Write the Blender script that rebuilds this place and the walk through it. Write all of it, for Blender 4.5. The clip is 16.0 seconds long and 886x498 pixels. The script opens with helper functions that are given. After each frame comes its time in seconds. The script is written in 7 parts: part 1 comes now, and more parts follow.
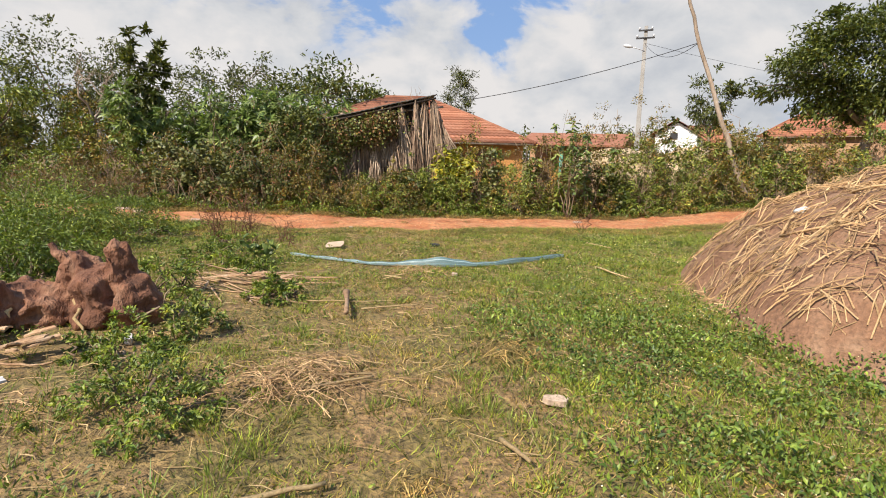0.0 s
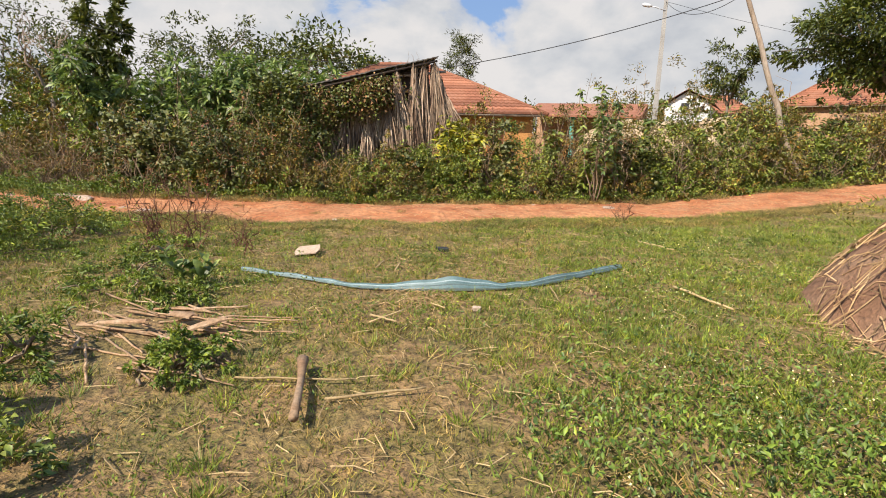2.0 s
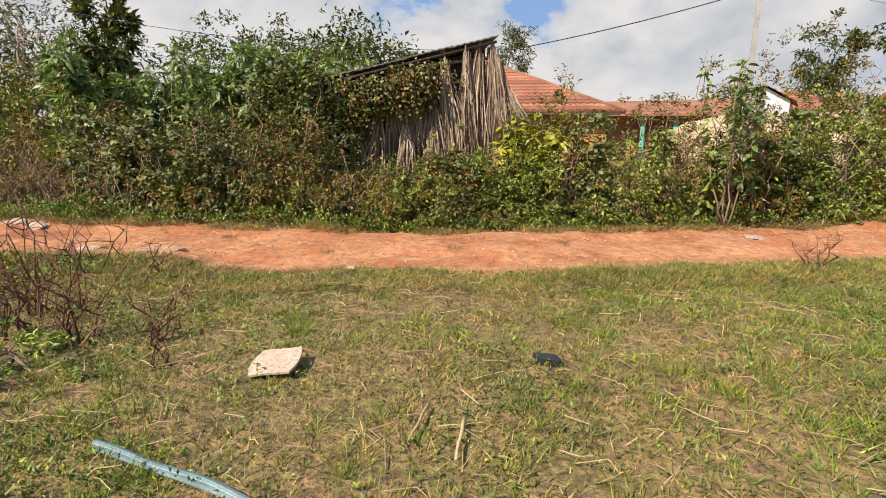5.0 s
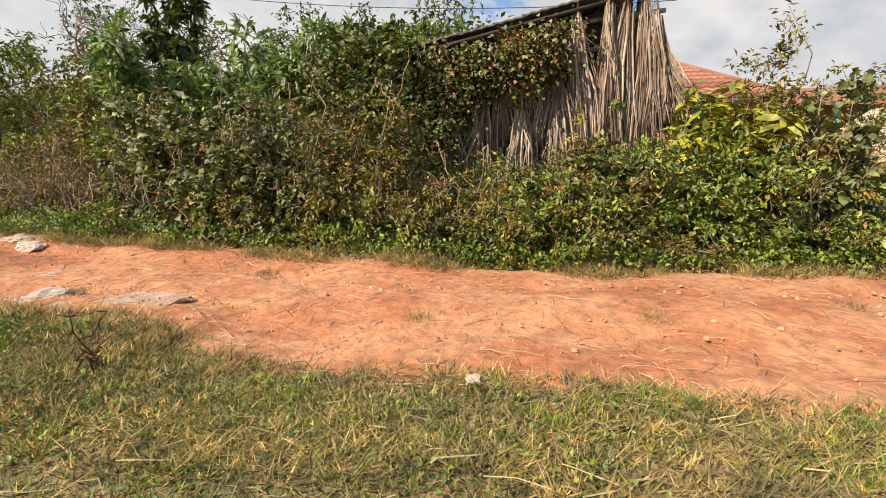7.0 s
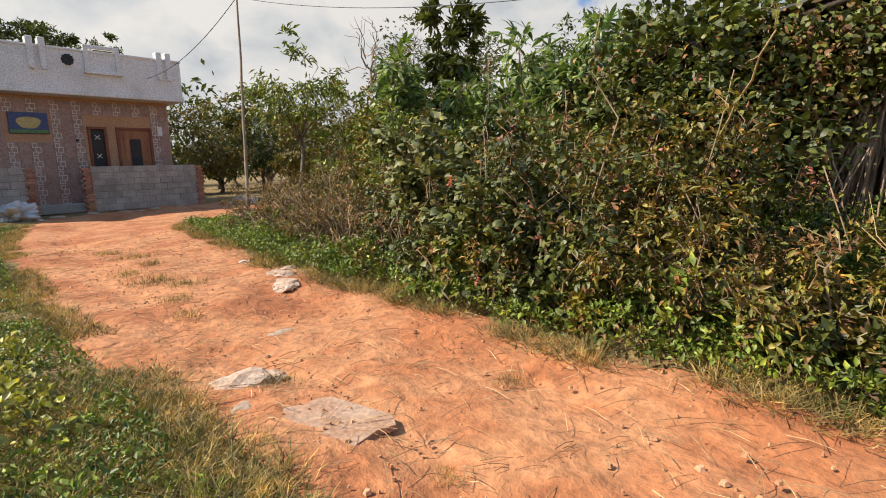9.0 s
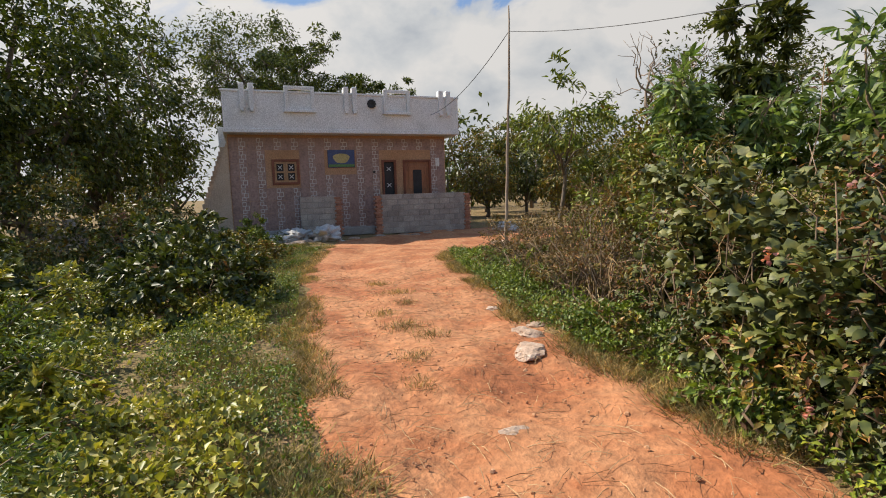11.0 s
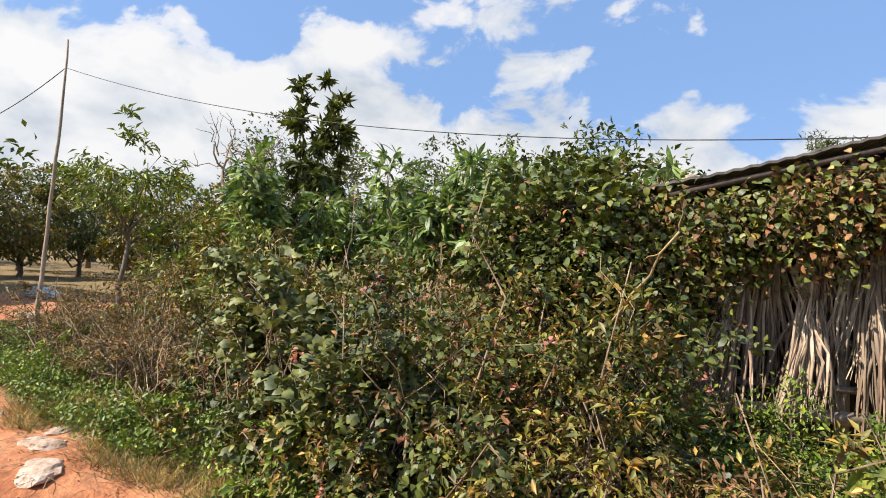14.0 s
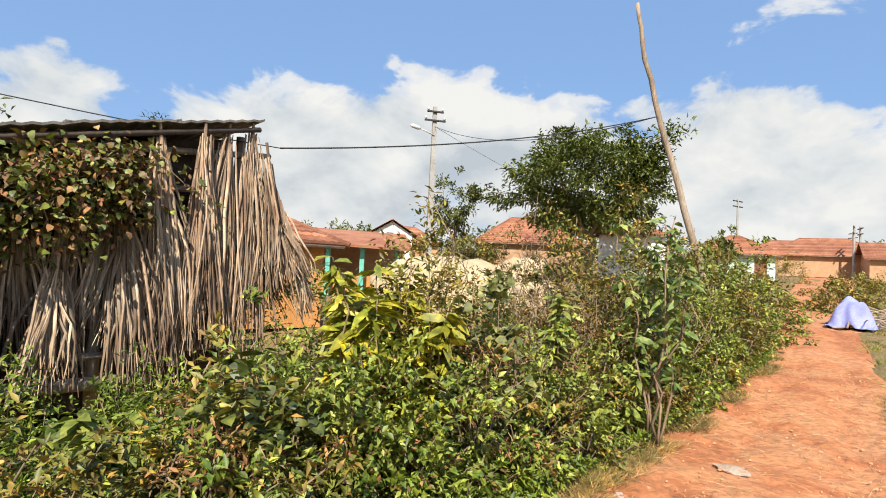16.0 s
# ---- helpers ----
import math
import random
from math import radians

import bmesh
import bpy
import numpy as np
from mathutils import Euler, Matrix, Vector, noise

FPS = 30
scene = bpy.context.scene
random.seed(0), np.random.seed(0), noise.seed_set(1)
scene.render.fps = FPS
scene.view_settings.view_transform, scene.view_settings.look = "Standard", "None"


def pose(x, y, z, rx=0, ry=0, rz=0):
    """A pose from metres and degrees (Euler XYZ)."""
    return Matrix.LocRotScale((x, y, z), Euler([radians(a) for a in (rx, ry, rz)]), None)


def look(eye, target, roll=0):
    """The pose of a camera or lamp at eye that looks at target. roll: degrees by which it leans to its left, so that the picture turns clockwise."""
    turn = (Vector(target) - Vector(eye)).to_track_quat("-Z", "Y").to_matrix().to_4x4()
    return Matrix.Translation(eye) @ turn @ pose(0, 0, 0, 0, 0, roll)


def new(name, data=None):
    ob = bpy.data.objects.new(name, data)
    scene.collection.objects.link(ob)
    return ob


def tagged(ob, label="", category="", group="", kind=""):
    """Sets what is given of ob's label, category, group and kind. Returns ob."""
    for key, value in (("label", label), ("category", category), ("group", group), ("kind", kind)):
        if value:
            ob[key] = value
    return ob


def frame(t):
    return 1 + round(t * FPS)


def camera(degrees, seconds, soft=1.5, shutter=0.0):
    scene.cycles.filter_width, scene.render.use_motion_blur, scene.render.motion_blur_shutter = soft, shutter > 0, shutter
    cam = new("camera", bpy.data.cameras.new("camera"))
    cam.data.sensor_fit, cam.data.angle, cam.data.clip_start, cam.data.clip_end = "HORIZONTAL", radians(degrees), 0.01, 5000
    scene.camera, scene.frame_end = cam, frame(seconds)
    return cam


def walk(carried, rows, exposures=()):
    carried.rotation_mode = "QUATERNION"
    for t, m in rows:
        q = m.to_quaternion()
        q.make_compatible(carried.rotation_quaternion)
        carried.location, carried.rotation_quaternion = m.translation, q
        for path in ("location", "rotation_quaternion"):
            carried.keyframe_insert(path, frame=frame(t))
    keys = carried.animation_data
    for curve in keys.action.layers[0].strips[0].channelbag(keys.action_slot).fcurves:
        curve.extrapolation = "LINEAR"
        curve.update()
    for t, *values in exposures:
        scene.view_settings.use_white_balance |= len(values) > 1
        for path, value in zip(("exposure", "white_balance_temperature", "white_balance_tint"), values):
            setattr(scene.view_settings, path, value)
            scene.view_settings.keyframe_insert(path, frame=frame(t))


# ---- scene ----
cam = camera(80.7, 16.0, soft=1.0)

PATH = [
    (0, (2.503, 3.073, 1.207), (1.766, 4.905, 0.887), 1.5),
    (0.5, (2.344, 3.54, 1.187), (1.605, 5.372, 0.869), 1.7),
    (1, (2.092, 3.959, 1.22), (1.363, 5.786, 0.858), 2.1),
    (1.5, (1.865, 4.422, 1.176), (1.14, 6.24, 0.765), 1.3),
    (2, (1.661, 4.826, 1.229), (0.937, 6.643, 0.813), 1.1),
    (2.5, (1.386, 5.277, 1.213), (0.659, 7.094, 0.802), 1.0),
    (3, (1.17, 5.66, 1.198), (0.472, 7.488, 0.786), 0.9),
    (3.5, (1.007, 6.121, 1.224), (0.297, 7.947, 0.823), 0.8),
    (4, (0.809, 6.545, 1.174), (0.096, 8.371, 0.778), 1.3),
    (4.5, (0.556, 6.958, 1.179), (-0.158, 8.786, 0.794), 1.7),
    (5, (0.274, 7.389, 1.172), (-0.603, 9.143, 0.776), 0.2),
    (5.2, (0.186, 7.528, 1.182), (-0.788, 9.23, 0.788), -0.3),
    (7.3, (-1.795, 9.769, 0.999), (-2.942, 11.363, 0.621), 0.2),
    (7.5, (-1.955, 9.939, 1.011), (-3.113, 11.527, 0.642), 0.6),
    (8, (-2.285, 10.183, 1.094), (-3.436, 11.781, 0.743), 1.1),
    (8.3, (-2.49, 10.375, 1.129), (-3.804, 11.842, 0.782), 0.1),
    (8.5, (-2.616, 10.468, 1.149), (-4.117, 11.747, 0.812), -1.1),
    (9, (-2.913, 10.598, 1.161), (-4.69, 11.458, 0.84), -1.7),
    (9.5, (-3.291, 10.685, 1.222), (-5.187, 11.234, 0.9), -1.4),
    (10, (-3.575, 10.712, 1.232), (-5.552, 10.792, 0.945), -2.3),
    (10.2, (-3.703, 10.758, 1.267), (-5.682, 10.634, 1.01), -2.2),
    (12.3, (-3.83, 10.891, 1.544), (-5.822, 11.066, 1.533), -0.5),
    (12.5, (-3.842, 10.905, 1.556), (-5.825, 11.166, 1.555), -0.4),
    (13, (-3.831, 10.938, 1.56), (-5.761, 11.46, 1.575), 0.3),
    (13.5, (-3.724, 10.983, 1.6), (-5.509, 11.886, 1.624), 1.6),
    (14, (-3.66, 11.013, 1.623), (-5.16, 12.335, 1.678), 3.2),
    (14.5, (-3.556, 10.994, 1.654), (-4.592, 12.702, 1.732), 4.2),
    (15, (-3.334, 11.068, 1.681), (-3.842, 13.001, 1.73), 3.9),
    (15.5, (-3.058, 11.173, 1.683), (-3.065, 13.172, 1.742), 2.9),
    (16, (-2.85, 11.271, 1.665), (-2.374, 13.212, 1.741), 2.7),
]
walk(cam, [(t, look(eye, target, roll)) for t, eye, target, roll in PATH],
     exposures=[(0, 0.5, 6700, 12), (5.2, 0.46, 6700, 12), (7.3, 0.58, 6750, 12), (10.2, 0.34, 6900, 10), (12.3, 0.24, 6500, 12), (13.3, 0.48, 6500, 11), (14.3, 0.76, 6450, 11), (16, 0.68, 6650, 8)])

# ---- world, sun ----
SUN_AZ, SUN_EL = radians(250), radians(45)   # azimuth counted from +x, counterclockwise
sun_dir = Vector((math.cos(SUN_AZ) * math.cos(SUN_EL), math.sin(SUN_AZ) * math.cos(SUN_EL), math.sin(SUN_EL)))
sun_data = bpy.data.lights.new("sun", "SUN")
sun_data.energy, sun_data.angle, sun_data.color = 5.0, radians(0.6), (1.0, 0.93, 0.82)
sun = new("sun", sun_data)
sun.matrix_world = look(sun_dir * 60, (0, 0, 0))


def node(tree, kind, **values):
    n = tree.nodes.new(kind)
    for k, v in values.items():
        n.inputs[k.replace("_", " ")].default_value = v
    return n


def ramp(tree, fac, stops, smooth=False):
    r = tree.nodes.new("ShaderNodeValToRGB")
    while len(r.color_ramp.elements) < len(stops):
        r.color_ramp.elements.new(0.5)
    for e, (p, c) in zip(r.color_ramp.elements, stops):
        e.position, e.color = p, (*c, 1) if len(c) == 3 else c
    if smooth:
        r.color_ramp.interpolation = "EASE"
    tree.links.new(fac, r.inputs["Fac"])
    return r.outputs["Color"]


def mixed(tree, fac, a, b, mode="MIX"):
    m = tree.nodes.new("ShaderNodeMix")
    m.data_type, m.blend_type = "RGBA", mode
    for sock, v in ((m.inputs[0], fac), (m.inputs[6], a), (m.inputs[7], b)):
        if isinstance(v, bpy.types.NodeSocket):
            tree.links.new(v, sock)
        else:
            sock.default_value = v if isinstance(v, float) else (*v, 1)
    return m.outputs[2]


def maths(tree, op, a, b=0.0, clamp=False):
    m = tree.nodes.new("ShaderNodeMath")
    m.operation, m.use_clamp = op, clamp
    for sock, v in zip(m.inputs, (a, b)):
        if isinstance(v, bpy.types.NodeSocket):
            tree.links.new(v, sock)
        else:
            sock.default_value = v
    return m.outputs[0]


def noise_tex(t, vec, scale, detail=4.0, rough=0.55, dist=0.0):
    n = node(t, "ShaderNodeTexNoise", Scale=scale, Detail=detail, Roughness=rough, Distortion=dist)
    t.links.new(vec, n.inputs["Vector"])
    return n.outputs[0]


def build_world():
    w = bpy.data.worlds.new("sky")
    scene.world = w
    w.use_nodes = True
    t = w.node_tree
    t.nodes.clear()
    sky = t.nodes.new("ShaderNodeTexSky")
    sky.sky_type, sky.sun_disc = "NISHITA", False
    sky.sun_elevation, sky.sun_rotation = SUN_EL, radians(90) - SUN_AZ
    sky.air_density, sky.dust_density = 1.0, 0.6
    co = t.nodes.new("ShaderNodeTexCoord")
    sep = t.nodes.new("ShaderNodeSeparateXYZ")
    t.links.new(co.outputs["Generated"], sep.inputs[0])
    def mapped(lift):
        m = t.nodes.new("ShaderNodeMapping")
        m.inputs["Scale"].default_value = (1, 1, 1.6)
        m.inputs["Location"].default_value = (0.4, 2.1, lift)
        t.links.new(co.outputs["Generated"], m.inputs[0])
        return m.outputs[0]

    def billow(lift):
        """Heaped cloud mass, sampled a little higher or lower."""
        big = noise_tex(t, mapped(lift), 2.6, 2.0, 0.5)
        heap = noise_tex(t, mapped(lift), 6.5, 7.0, 0.56, 0.25)
        return maths(t, "ADD", maths(t, "MULTIPLY", big, 0.5), maths(t, "MULTIPLY", heap, 0.5))

    body = billow(0.0)
    # heaped clouds low down, blue and wisps overhead
    bias = ramp(t, sep.outputs[2], [(0.0, (0.27, 0.27, 0.27)), (0.16, (0.245, 0.245, 0.245)), (0.26, (0.20, 0.20, 0.20)), (0.33, (0.06, 0.06, 0.06)), (0.42, (0.0, 0.0, 0.0)), (1.0, (0.06, 0.06, 0.06))])
    west = t.nodes.new("ShaderNodeVectorMath")
    west.operation = "DOT_PRODUCT"
    west.inputs[1].default_value = (-0.95, -0.3, 0.0)
    t.links.new(co.outputs["Generated"], west.inputs[0])
    bias = maths(t, "ADD", bias, maths(t, "MULTIPLY", maths(t, "MAXIMUM", west.outputs["Value"], 0.0), 0.09))
    dens = maths(t, "ADD", body, bias)
    cover = ramp(t, dens, [(0.6, (0, 0, 0)), (0.64, (0.8, 0.8, 0.8)), (0.68, (1, 1, 1))], True)
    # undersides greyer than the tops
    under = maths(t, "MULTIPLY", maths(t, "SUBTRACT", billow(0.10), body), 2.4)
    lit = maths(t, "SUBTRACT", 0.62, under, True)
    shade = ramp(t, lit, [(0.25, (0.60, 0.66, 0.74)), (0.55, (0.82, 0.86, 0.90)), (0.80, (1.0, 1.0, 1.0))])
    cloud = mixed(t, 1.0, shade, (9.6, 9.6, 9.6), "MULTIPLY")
    haze = ramp(t, sep.outputs[2], [(0.0, (1, 1, 1)), (0.16, (0, 0, 0))])
    # the sky's blue is paled by high haze
    blue = mixed(t, 0.55, sky.outputs[0], (3.9, 6.8, 12.6))
    blue = mixed(t, maths(t, "MULTIPLY", haze, 0.6), blue, (6.6, 7.6, 9.0))
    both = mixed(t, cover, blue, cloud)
    # brighter towards the sun
    dot = t.nodes.new("ShaderNodeVectorMath")
    dot.operation = "DOT_PRODUCT"
    dot.inputs[1].default_value = tuple(sun_dir)
    t.links.new(co.outputs["Generated"], dot.inputs[0])
    near = maths(t, "POWER", maths(t, "MAXIMUM", dot.outputs["Value"], 0.0), 2.0)
    lift = maths(t, "ADD", maths(t, "MULTIPLY", near, 0.25), 0.94)
    both = mixed(t, 1.0, both, lift, "MULTIPLY")
    bg = t.nodes.new("ShaderNodeBackground")
    bg.inputs["Strength"].default_value = 0.062
    out = t.nodes.new("ShaderNodeOutputWorld")
    t.links.new(both, bg.inputs["Color"])
    t.links.new(bg.outputs[0], out.inputs[0])


build_world()


# ---- materials ----
def material(name):
    m = bpy.data.materials.new(name)
    m.use_nodes = True
    t = m.node_tree
    return m, t, t.nodes["Principled BSDF"]


def coords(t, scale=(1, 1, 1)):
    g = t.nodes.new("ShaderNodeNewGeometry")
    mp = t.nodes.new("ShaderNodeMapping")
    mp.inputs["Scale"].default_value = scale
    t.links.new(g.outputs["Position"], mp.inputs[0])
    return mp.outputs[0]


def bump(t, bsdf, height, strength, distance):
    b = t.nodes.new("ShaderNodeBump")
    b.inputs["Strength"].default_value, b.inputs["Distance"].default_value = strength, distance
    t.links.new(height, b.inputs["Height"])
    t.links.new(b.outputs[0], bsdf.inputs["Normal"])


def leaf_material(name, cols, glow=0.16, rough=0.5, patch=2.0, gain=(2.1, 1.8, 1.3), tuft=13.0):
    """Leaves: every leaf its own tone, with broad patches and light passing through."""
    m, t, b = material(name)
    g = t.nodes.new("ShaderNodeNewGeometry")
    k = len(cols)
    c = ramp(t, g.outputs["Random Per Island"], [(i / max(1, k - 1), tuple(0.8 * v * s for v, s in zip(col, gain))) for i, col in enumerate(cols)])
    broad = noise_tex(t, coords(t), patch, 3.0)
    c = mixed(t, 1.0, c, ramp(t, broad, [(0.3, (0.66, 0.70, 0.66)), (0.7, (1.36, 1.28, 1.05))]), "MULTIPLY")
    fine = noise_tex(t, coords(t), patch * 5.5, 3.0, 0.6)
    c = mixed(t, 1.0, c, ramp(t, fine, [(0.32, (0.55, 0.62, 0.6)), (0.5, (0.95, 0.95, 0.95)), (0.68, (1.35, 1.22, 1.1))]), "MULTIPLY")
    small = noise_tex(t, coords(t), tuft, 2.0, 0.6)
    c = mixed(t, 1.0, c, ramp(t, small, [(0.34, (0.5, 0.54, 0.5)), (0.5, (1.0, 1.0, 1.0)), (0.66, (1.5, 1.42, 1.3))]), "MULTIPLY")
    own = maths(t, "FRACT", maths(t, "MULTIPLY", g.outputs["Random Per Island"], 37.3))
    c = mixed(t, 1.0, c, ramp(t, own, [(0.0, (0.62, 0.64, 0.62)), (0.6, (1.0, 1.0, 1.0)), (1.0, (1.42, 1.36, 1.25))]), "MULTIPLY")
    t.links.new(c, b.inputs["Base Color"])
    b.inputs["Roughness"].default_value = rough
    tr = t.nodes.new("ShaderNodeBsdfTranslucent")
    t.links.new(mixed(t, 1.0, c, (1.1, 1.2, 0.7), "MULTIPLY"), tr.inputs[0])
    mx = t.nodes.new("ShaderNodeMixShader")
    mx.inputs[0].default_value = glow
    out = t.nodes["Material Output"]
    t.links.new(b.outputs[0], mx.inputs[1])
    t.links.new(tr.outputs[0], mx.inputs[2])
    t.links.new(mx.outputs[0], out.inputs[0])
    return m


def rough_material(name, cols, scale=3.0, grain=40.0, rough=0.9, relief=0.01, stretch=(1, 1, 1), island=0.0, strength=0.6, metal=0.0, contrast=(0.6, 1.3)):
    """A surface with broad stains, fine grain and relief; island: how much each loose piece varies."""
    m, t, b = material(name)
    v = coords(t, stretch)
    big, fine = noise_tex(t, v, scale, 5.0, 0.6, 0.3), noise_tex(t, v, grain, 4.0, 0.65)
    k = len(cols)
    c = ramp(t, big, [(0.28 + 0.44 * i / max(1, k - 1), col) for i, col in enumerate(cols)])
    c = mixed(t, 1.0, c, ramp(t, fine, [(0.28, (contrast[0],) * 3), (0.72, (contrast[1],) * 3)]), "MULTIPLY")
    if island:
        g = t.nodes.new("ShaderNodeNewGeometry")
        o = t.nodes.new("ShaderNodeObjectInfo")
        r = maths(t, "FRACT", maths(t, "ADD", g.outputs["Random Per Island"], o.outputs["Random"]))
        lo, hi = 1 - island, 1 + island
        c = mixed(t, 1.0, c, ramp(t, r, [(0, (lo, lo, lo)), (1, (hi, hi, hi))]), "MULTIPLY")
    t.links.new(c, b.inputs["Base Color"])
    b.inputs["Roughness"].default_value, b.inputs["Metallic"].default_value = rough, metal
    bump(t, b, maths(t, "ADD", fine, maths(t, "MULTIPLY", big, 1.5)), strength, relief)
    return m


M_GROUND = rough_material("grass_soil", [(0.120, 0.092, 0.029), (0.192, 0.140, 0.046), (0.264, 0.160, 0.068), (0.144, 0.120, 0.034)], 1.6, 22, 0.95, 0.04, strength=0.9, contrast=(0.2, 1.7))
M_ROAD = rough_material("red_earth", [(0.296, 0.093, 0.032), (0.400, 0.145, 0.055), (0.480, 0.216, 0.095), (0.368, 0.123, 0.044)], 1.1, 11, 0.95, 0.04, strength=0.7, contrast=(0.62, 1.32))
M_SCRUB = leaf_material("scrub_leaf", [(0.06, 0.08, 0.022), (0.11, 0.125, 0.035), (0.155, 0.165, 0.05), (0.19, 0.125, 0.045), (0.10, 0.115, 0.035)])
M_DARK = leaf_material("dark_leaf", [(0.03, 0.052, 0.016), (0.056, 0.082, 0.025), (0.085, 0.108, 0.035), (0.042, 0.066, 0.022)])
M_LIGHT = leaf_material("light_leaf", [(0.09, 0.14, 0.035), (0.14, 0.19, 0.05), (0.20, 0.23, 0.065), (0.11, 0.16, 0.045)], gain=(1.85, 1.75, 1.3))
M_YELLOW = leaf_material("yellow_leaf", [(0.17, 0.20, 0.025), (0.25, 0.26, 0.03), (0.13, 0.18, 0.03), (0.30, 0.28, 0.04)])
M_BLUEGREEN = leaf_material("cassava_leaf", [(0.06, 0.12, 0.05), (0.10, 0.17, 0.075), (0.15, 0.22, 0.11), (0.08, 0.14, 0.06)], 0.3, 0.45)
M_MANGO = leaf_material("mango_leaf", [(0.025, 0.048, 0.012), (0.05, 0.08, 0.018), (0.085, 0.11, 0.026), (0.036, 0.064, 0.015)], 0.2, 0.45)
M_VINE = leaf_material("vine_leaf", [(0.065, 0.10, 0.03), (0.12, 0.075, 0.035), (0.085, 0.12, 0.035), (0.10, 0.125, 0.045), (0.07, 0.105, 0.03), (0.10, 0.14, 0.045)])
M_DRYLEAF = leaf_material("dry_leaf", [(0.22, 0.12, 0.055), (0.30, 0.19, 0.09), (0.16, 0.11, 0.045), (0.12, 0.12, 0.04), (0.34, 0.23, 0.11)], 0.2, 0.8, gain=(1.15, 1.12, 1.05))
M_GRASS = leaf_material("grass_blade", [(0.15, 0.18, 0.035), (0.20, 0.22, 0.05), (0.28, 0.24, 0.08), (0.13, 0.18, 0.04), (0.36, 0.28, 0.12)], 0.18, 0.6, 0.9, gain=(1.55, 1.5, 1.05), tuft=20.0)
M_LUSH = leaf_material("lush_grass", [(0.10, 0.155, 0.03), (0.145, 0.20, 0.04), (0.19, 0.24, 0.055), (0.12, 0.175, 0.035), (0.22, 0.22, 0.07)], 0.18, 0.55, 1.2, gain=(1.6, 1.6, 1.0), tuft=18.0)
M_WEED = leaf_material("weed_leaf", [(0.075, 0.125, 0.03), (0.11, 0.165, 0.04), (0.16, 0.20, 0.05), (0.09, 0.14, 0.035)], 0.18, 0.5, 1.8, gain=(1.75, 1.7, 1.0), tuft=18.0)
M_CREEPER = leaf_material("creeper_leaf", [(0.16, 0.18, 0.04), (0.25, 0.25, 0.06), (0.32, 0.29, 0.10), (0.12, 0.15, 0.04)], 0.22, 0.45, 1.5, gain=(1.8, 1.75, 1.25))
M_BROAD = leaf_material("broad_leaf", [(0.09, 0.115, 0.045), (0.13, 0.155, 0.065), (0.17, 0.185, 0.085), (0.10, 0.125, 0.05)], 0.12, 0.55, gain=(1.5, 1.42, 1.15))
M_DEADWOOD = rough_material("split_dead_wood", [(0.272, 0.144, 0.072), (0.400, 0.248, 0.136), (0.480, 0.344, 0.224)], 9, 60, 0.9, 0.004, island=0.3)
M_HEAPSTRAW = rough_material("weathered_straw", [(0.272, 0.160, 0.072), (0.416, 0.264, 0.128), (0.528, 0.376, 0.200)], 5, 80, 0.9, 0.002, island=0.45)
M_BROWNLEAF = leaf_material("withered_leaf", [(0.16, 0.07, 0.04), (0.22, 0.12, 0.06), (0.12, 0.06, 0.035), (0.25, 0.17, 0.09)], 0.15, 0.8, gain=(1.55, 1.5, 1.4))
M_HEAPWEED = leaf_material("heap_weed_leaf", [(0.07, 0.12, 0.03), (0.105, 0.16, 0.04), (0.15, 0.19, 0.055), (0.085, 0.135, 0.035)], 0.15, 0.5, 1.8, gain=(1.5, 1.6, 1.0), tuft=16.0)
M_DRYGRASS = leaf_material("dry_grass", [(0.36, 0.27, 0.12), (0.46, 0.35, 0.17), (0.26, 0.19, 0.08), (0.20, 0.19, 0.06)], 0.2, 0.8, 1.5, gain=(1.15, 1.12, 1.05))
M_FLOWER = leaf_material("pink_petal", [(0.62, 0.22, 0.22), (0.72, 0.36, 0.30), (0.66, 0.28, 0.30)], 0.3, 0.6, gain=(1.15, 1.12, 1.05))
M_WHITEPETAL = leaf_material("pale_petal", [(0.7, 0.68, 0.45), (0.75, 0.74, 0.6)], 0.3, 0.6, gain=(1.15, 1.12, 1.05))
M_BARK = rough_material("bark", [(0.10, 0.075, 0.05), (0.18, 0.14, 0.10), (0.25, 0.20, 0.15)], 4, 30, 0.95, 0.02, (1, 1, 0.3))
M_TWIG = rough_material("twig", [(0.15, 0.10, 0.06), (0.26, 0.18, 0.11), (0.33, 0.25, 0.17)], 6, 60, 0.9, 0.004, island=0.3)
M_STRAW = rough_material("straw", [(0.336, 0.224, 0.096), (0.448, 0.320, 0.152), (0.400, 0.264, 0.128)], 5, 80, 0.85, 0.002, island=0.35)
M_FROND = rough_material("dry_palm_frond", [(0.19, 0.105, 0.065), (0.36, 0.25, 0.165), (0.54, 0.42, 0.30)], 5, 30, 0.85, 0.003, (1, 1, 0.25), island=0.55)
M_POLEWOOD = rough_material("weathered_wood", [(0.20, 0.145, 0.10), (0.33, 0.25, 0.18), (0.43, 0.35, 0.27)], 4, 40, 0.9, 0.006, (1, 1, 0.2))
M_ROOT = rough_material("root_wood", [(0.06, 0.024, 0.013), (0.19, 0.08, 0.042), (0.36, 0.20, 0.12)], 5, 18, 0.9, 0.05, (1, 1, 0.6), strength=0.9)
M_DUNG = rough_material("straw_dung", [(0.160, 0.076, 0.040), (0.256, 0.136, 0.076), (0.320, 0.200, 0.120)], 2.5, 30, 0.95, 0.03, strength=0.9)
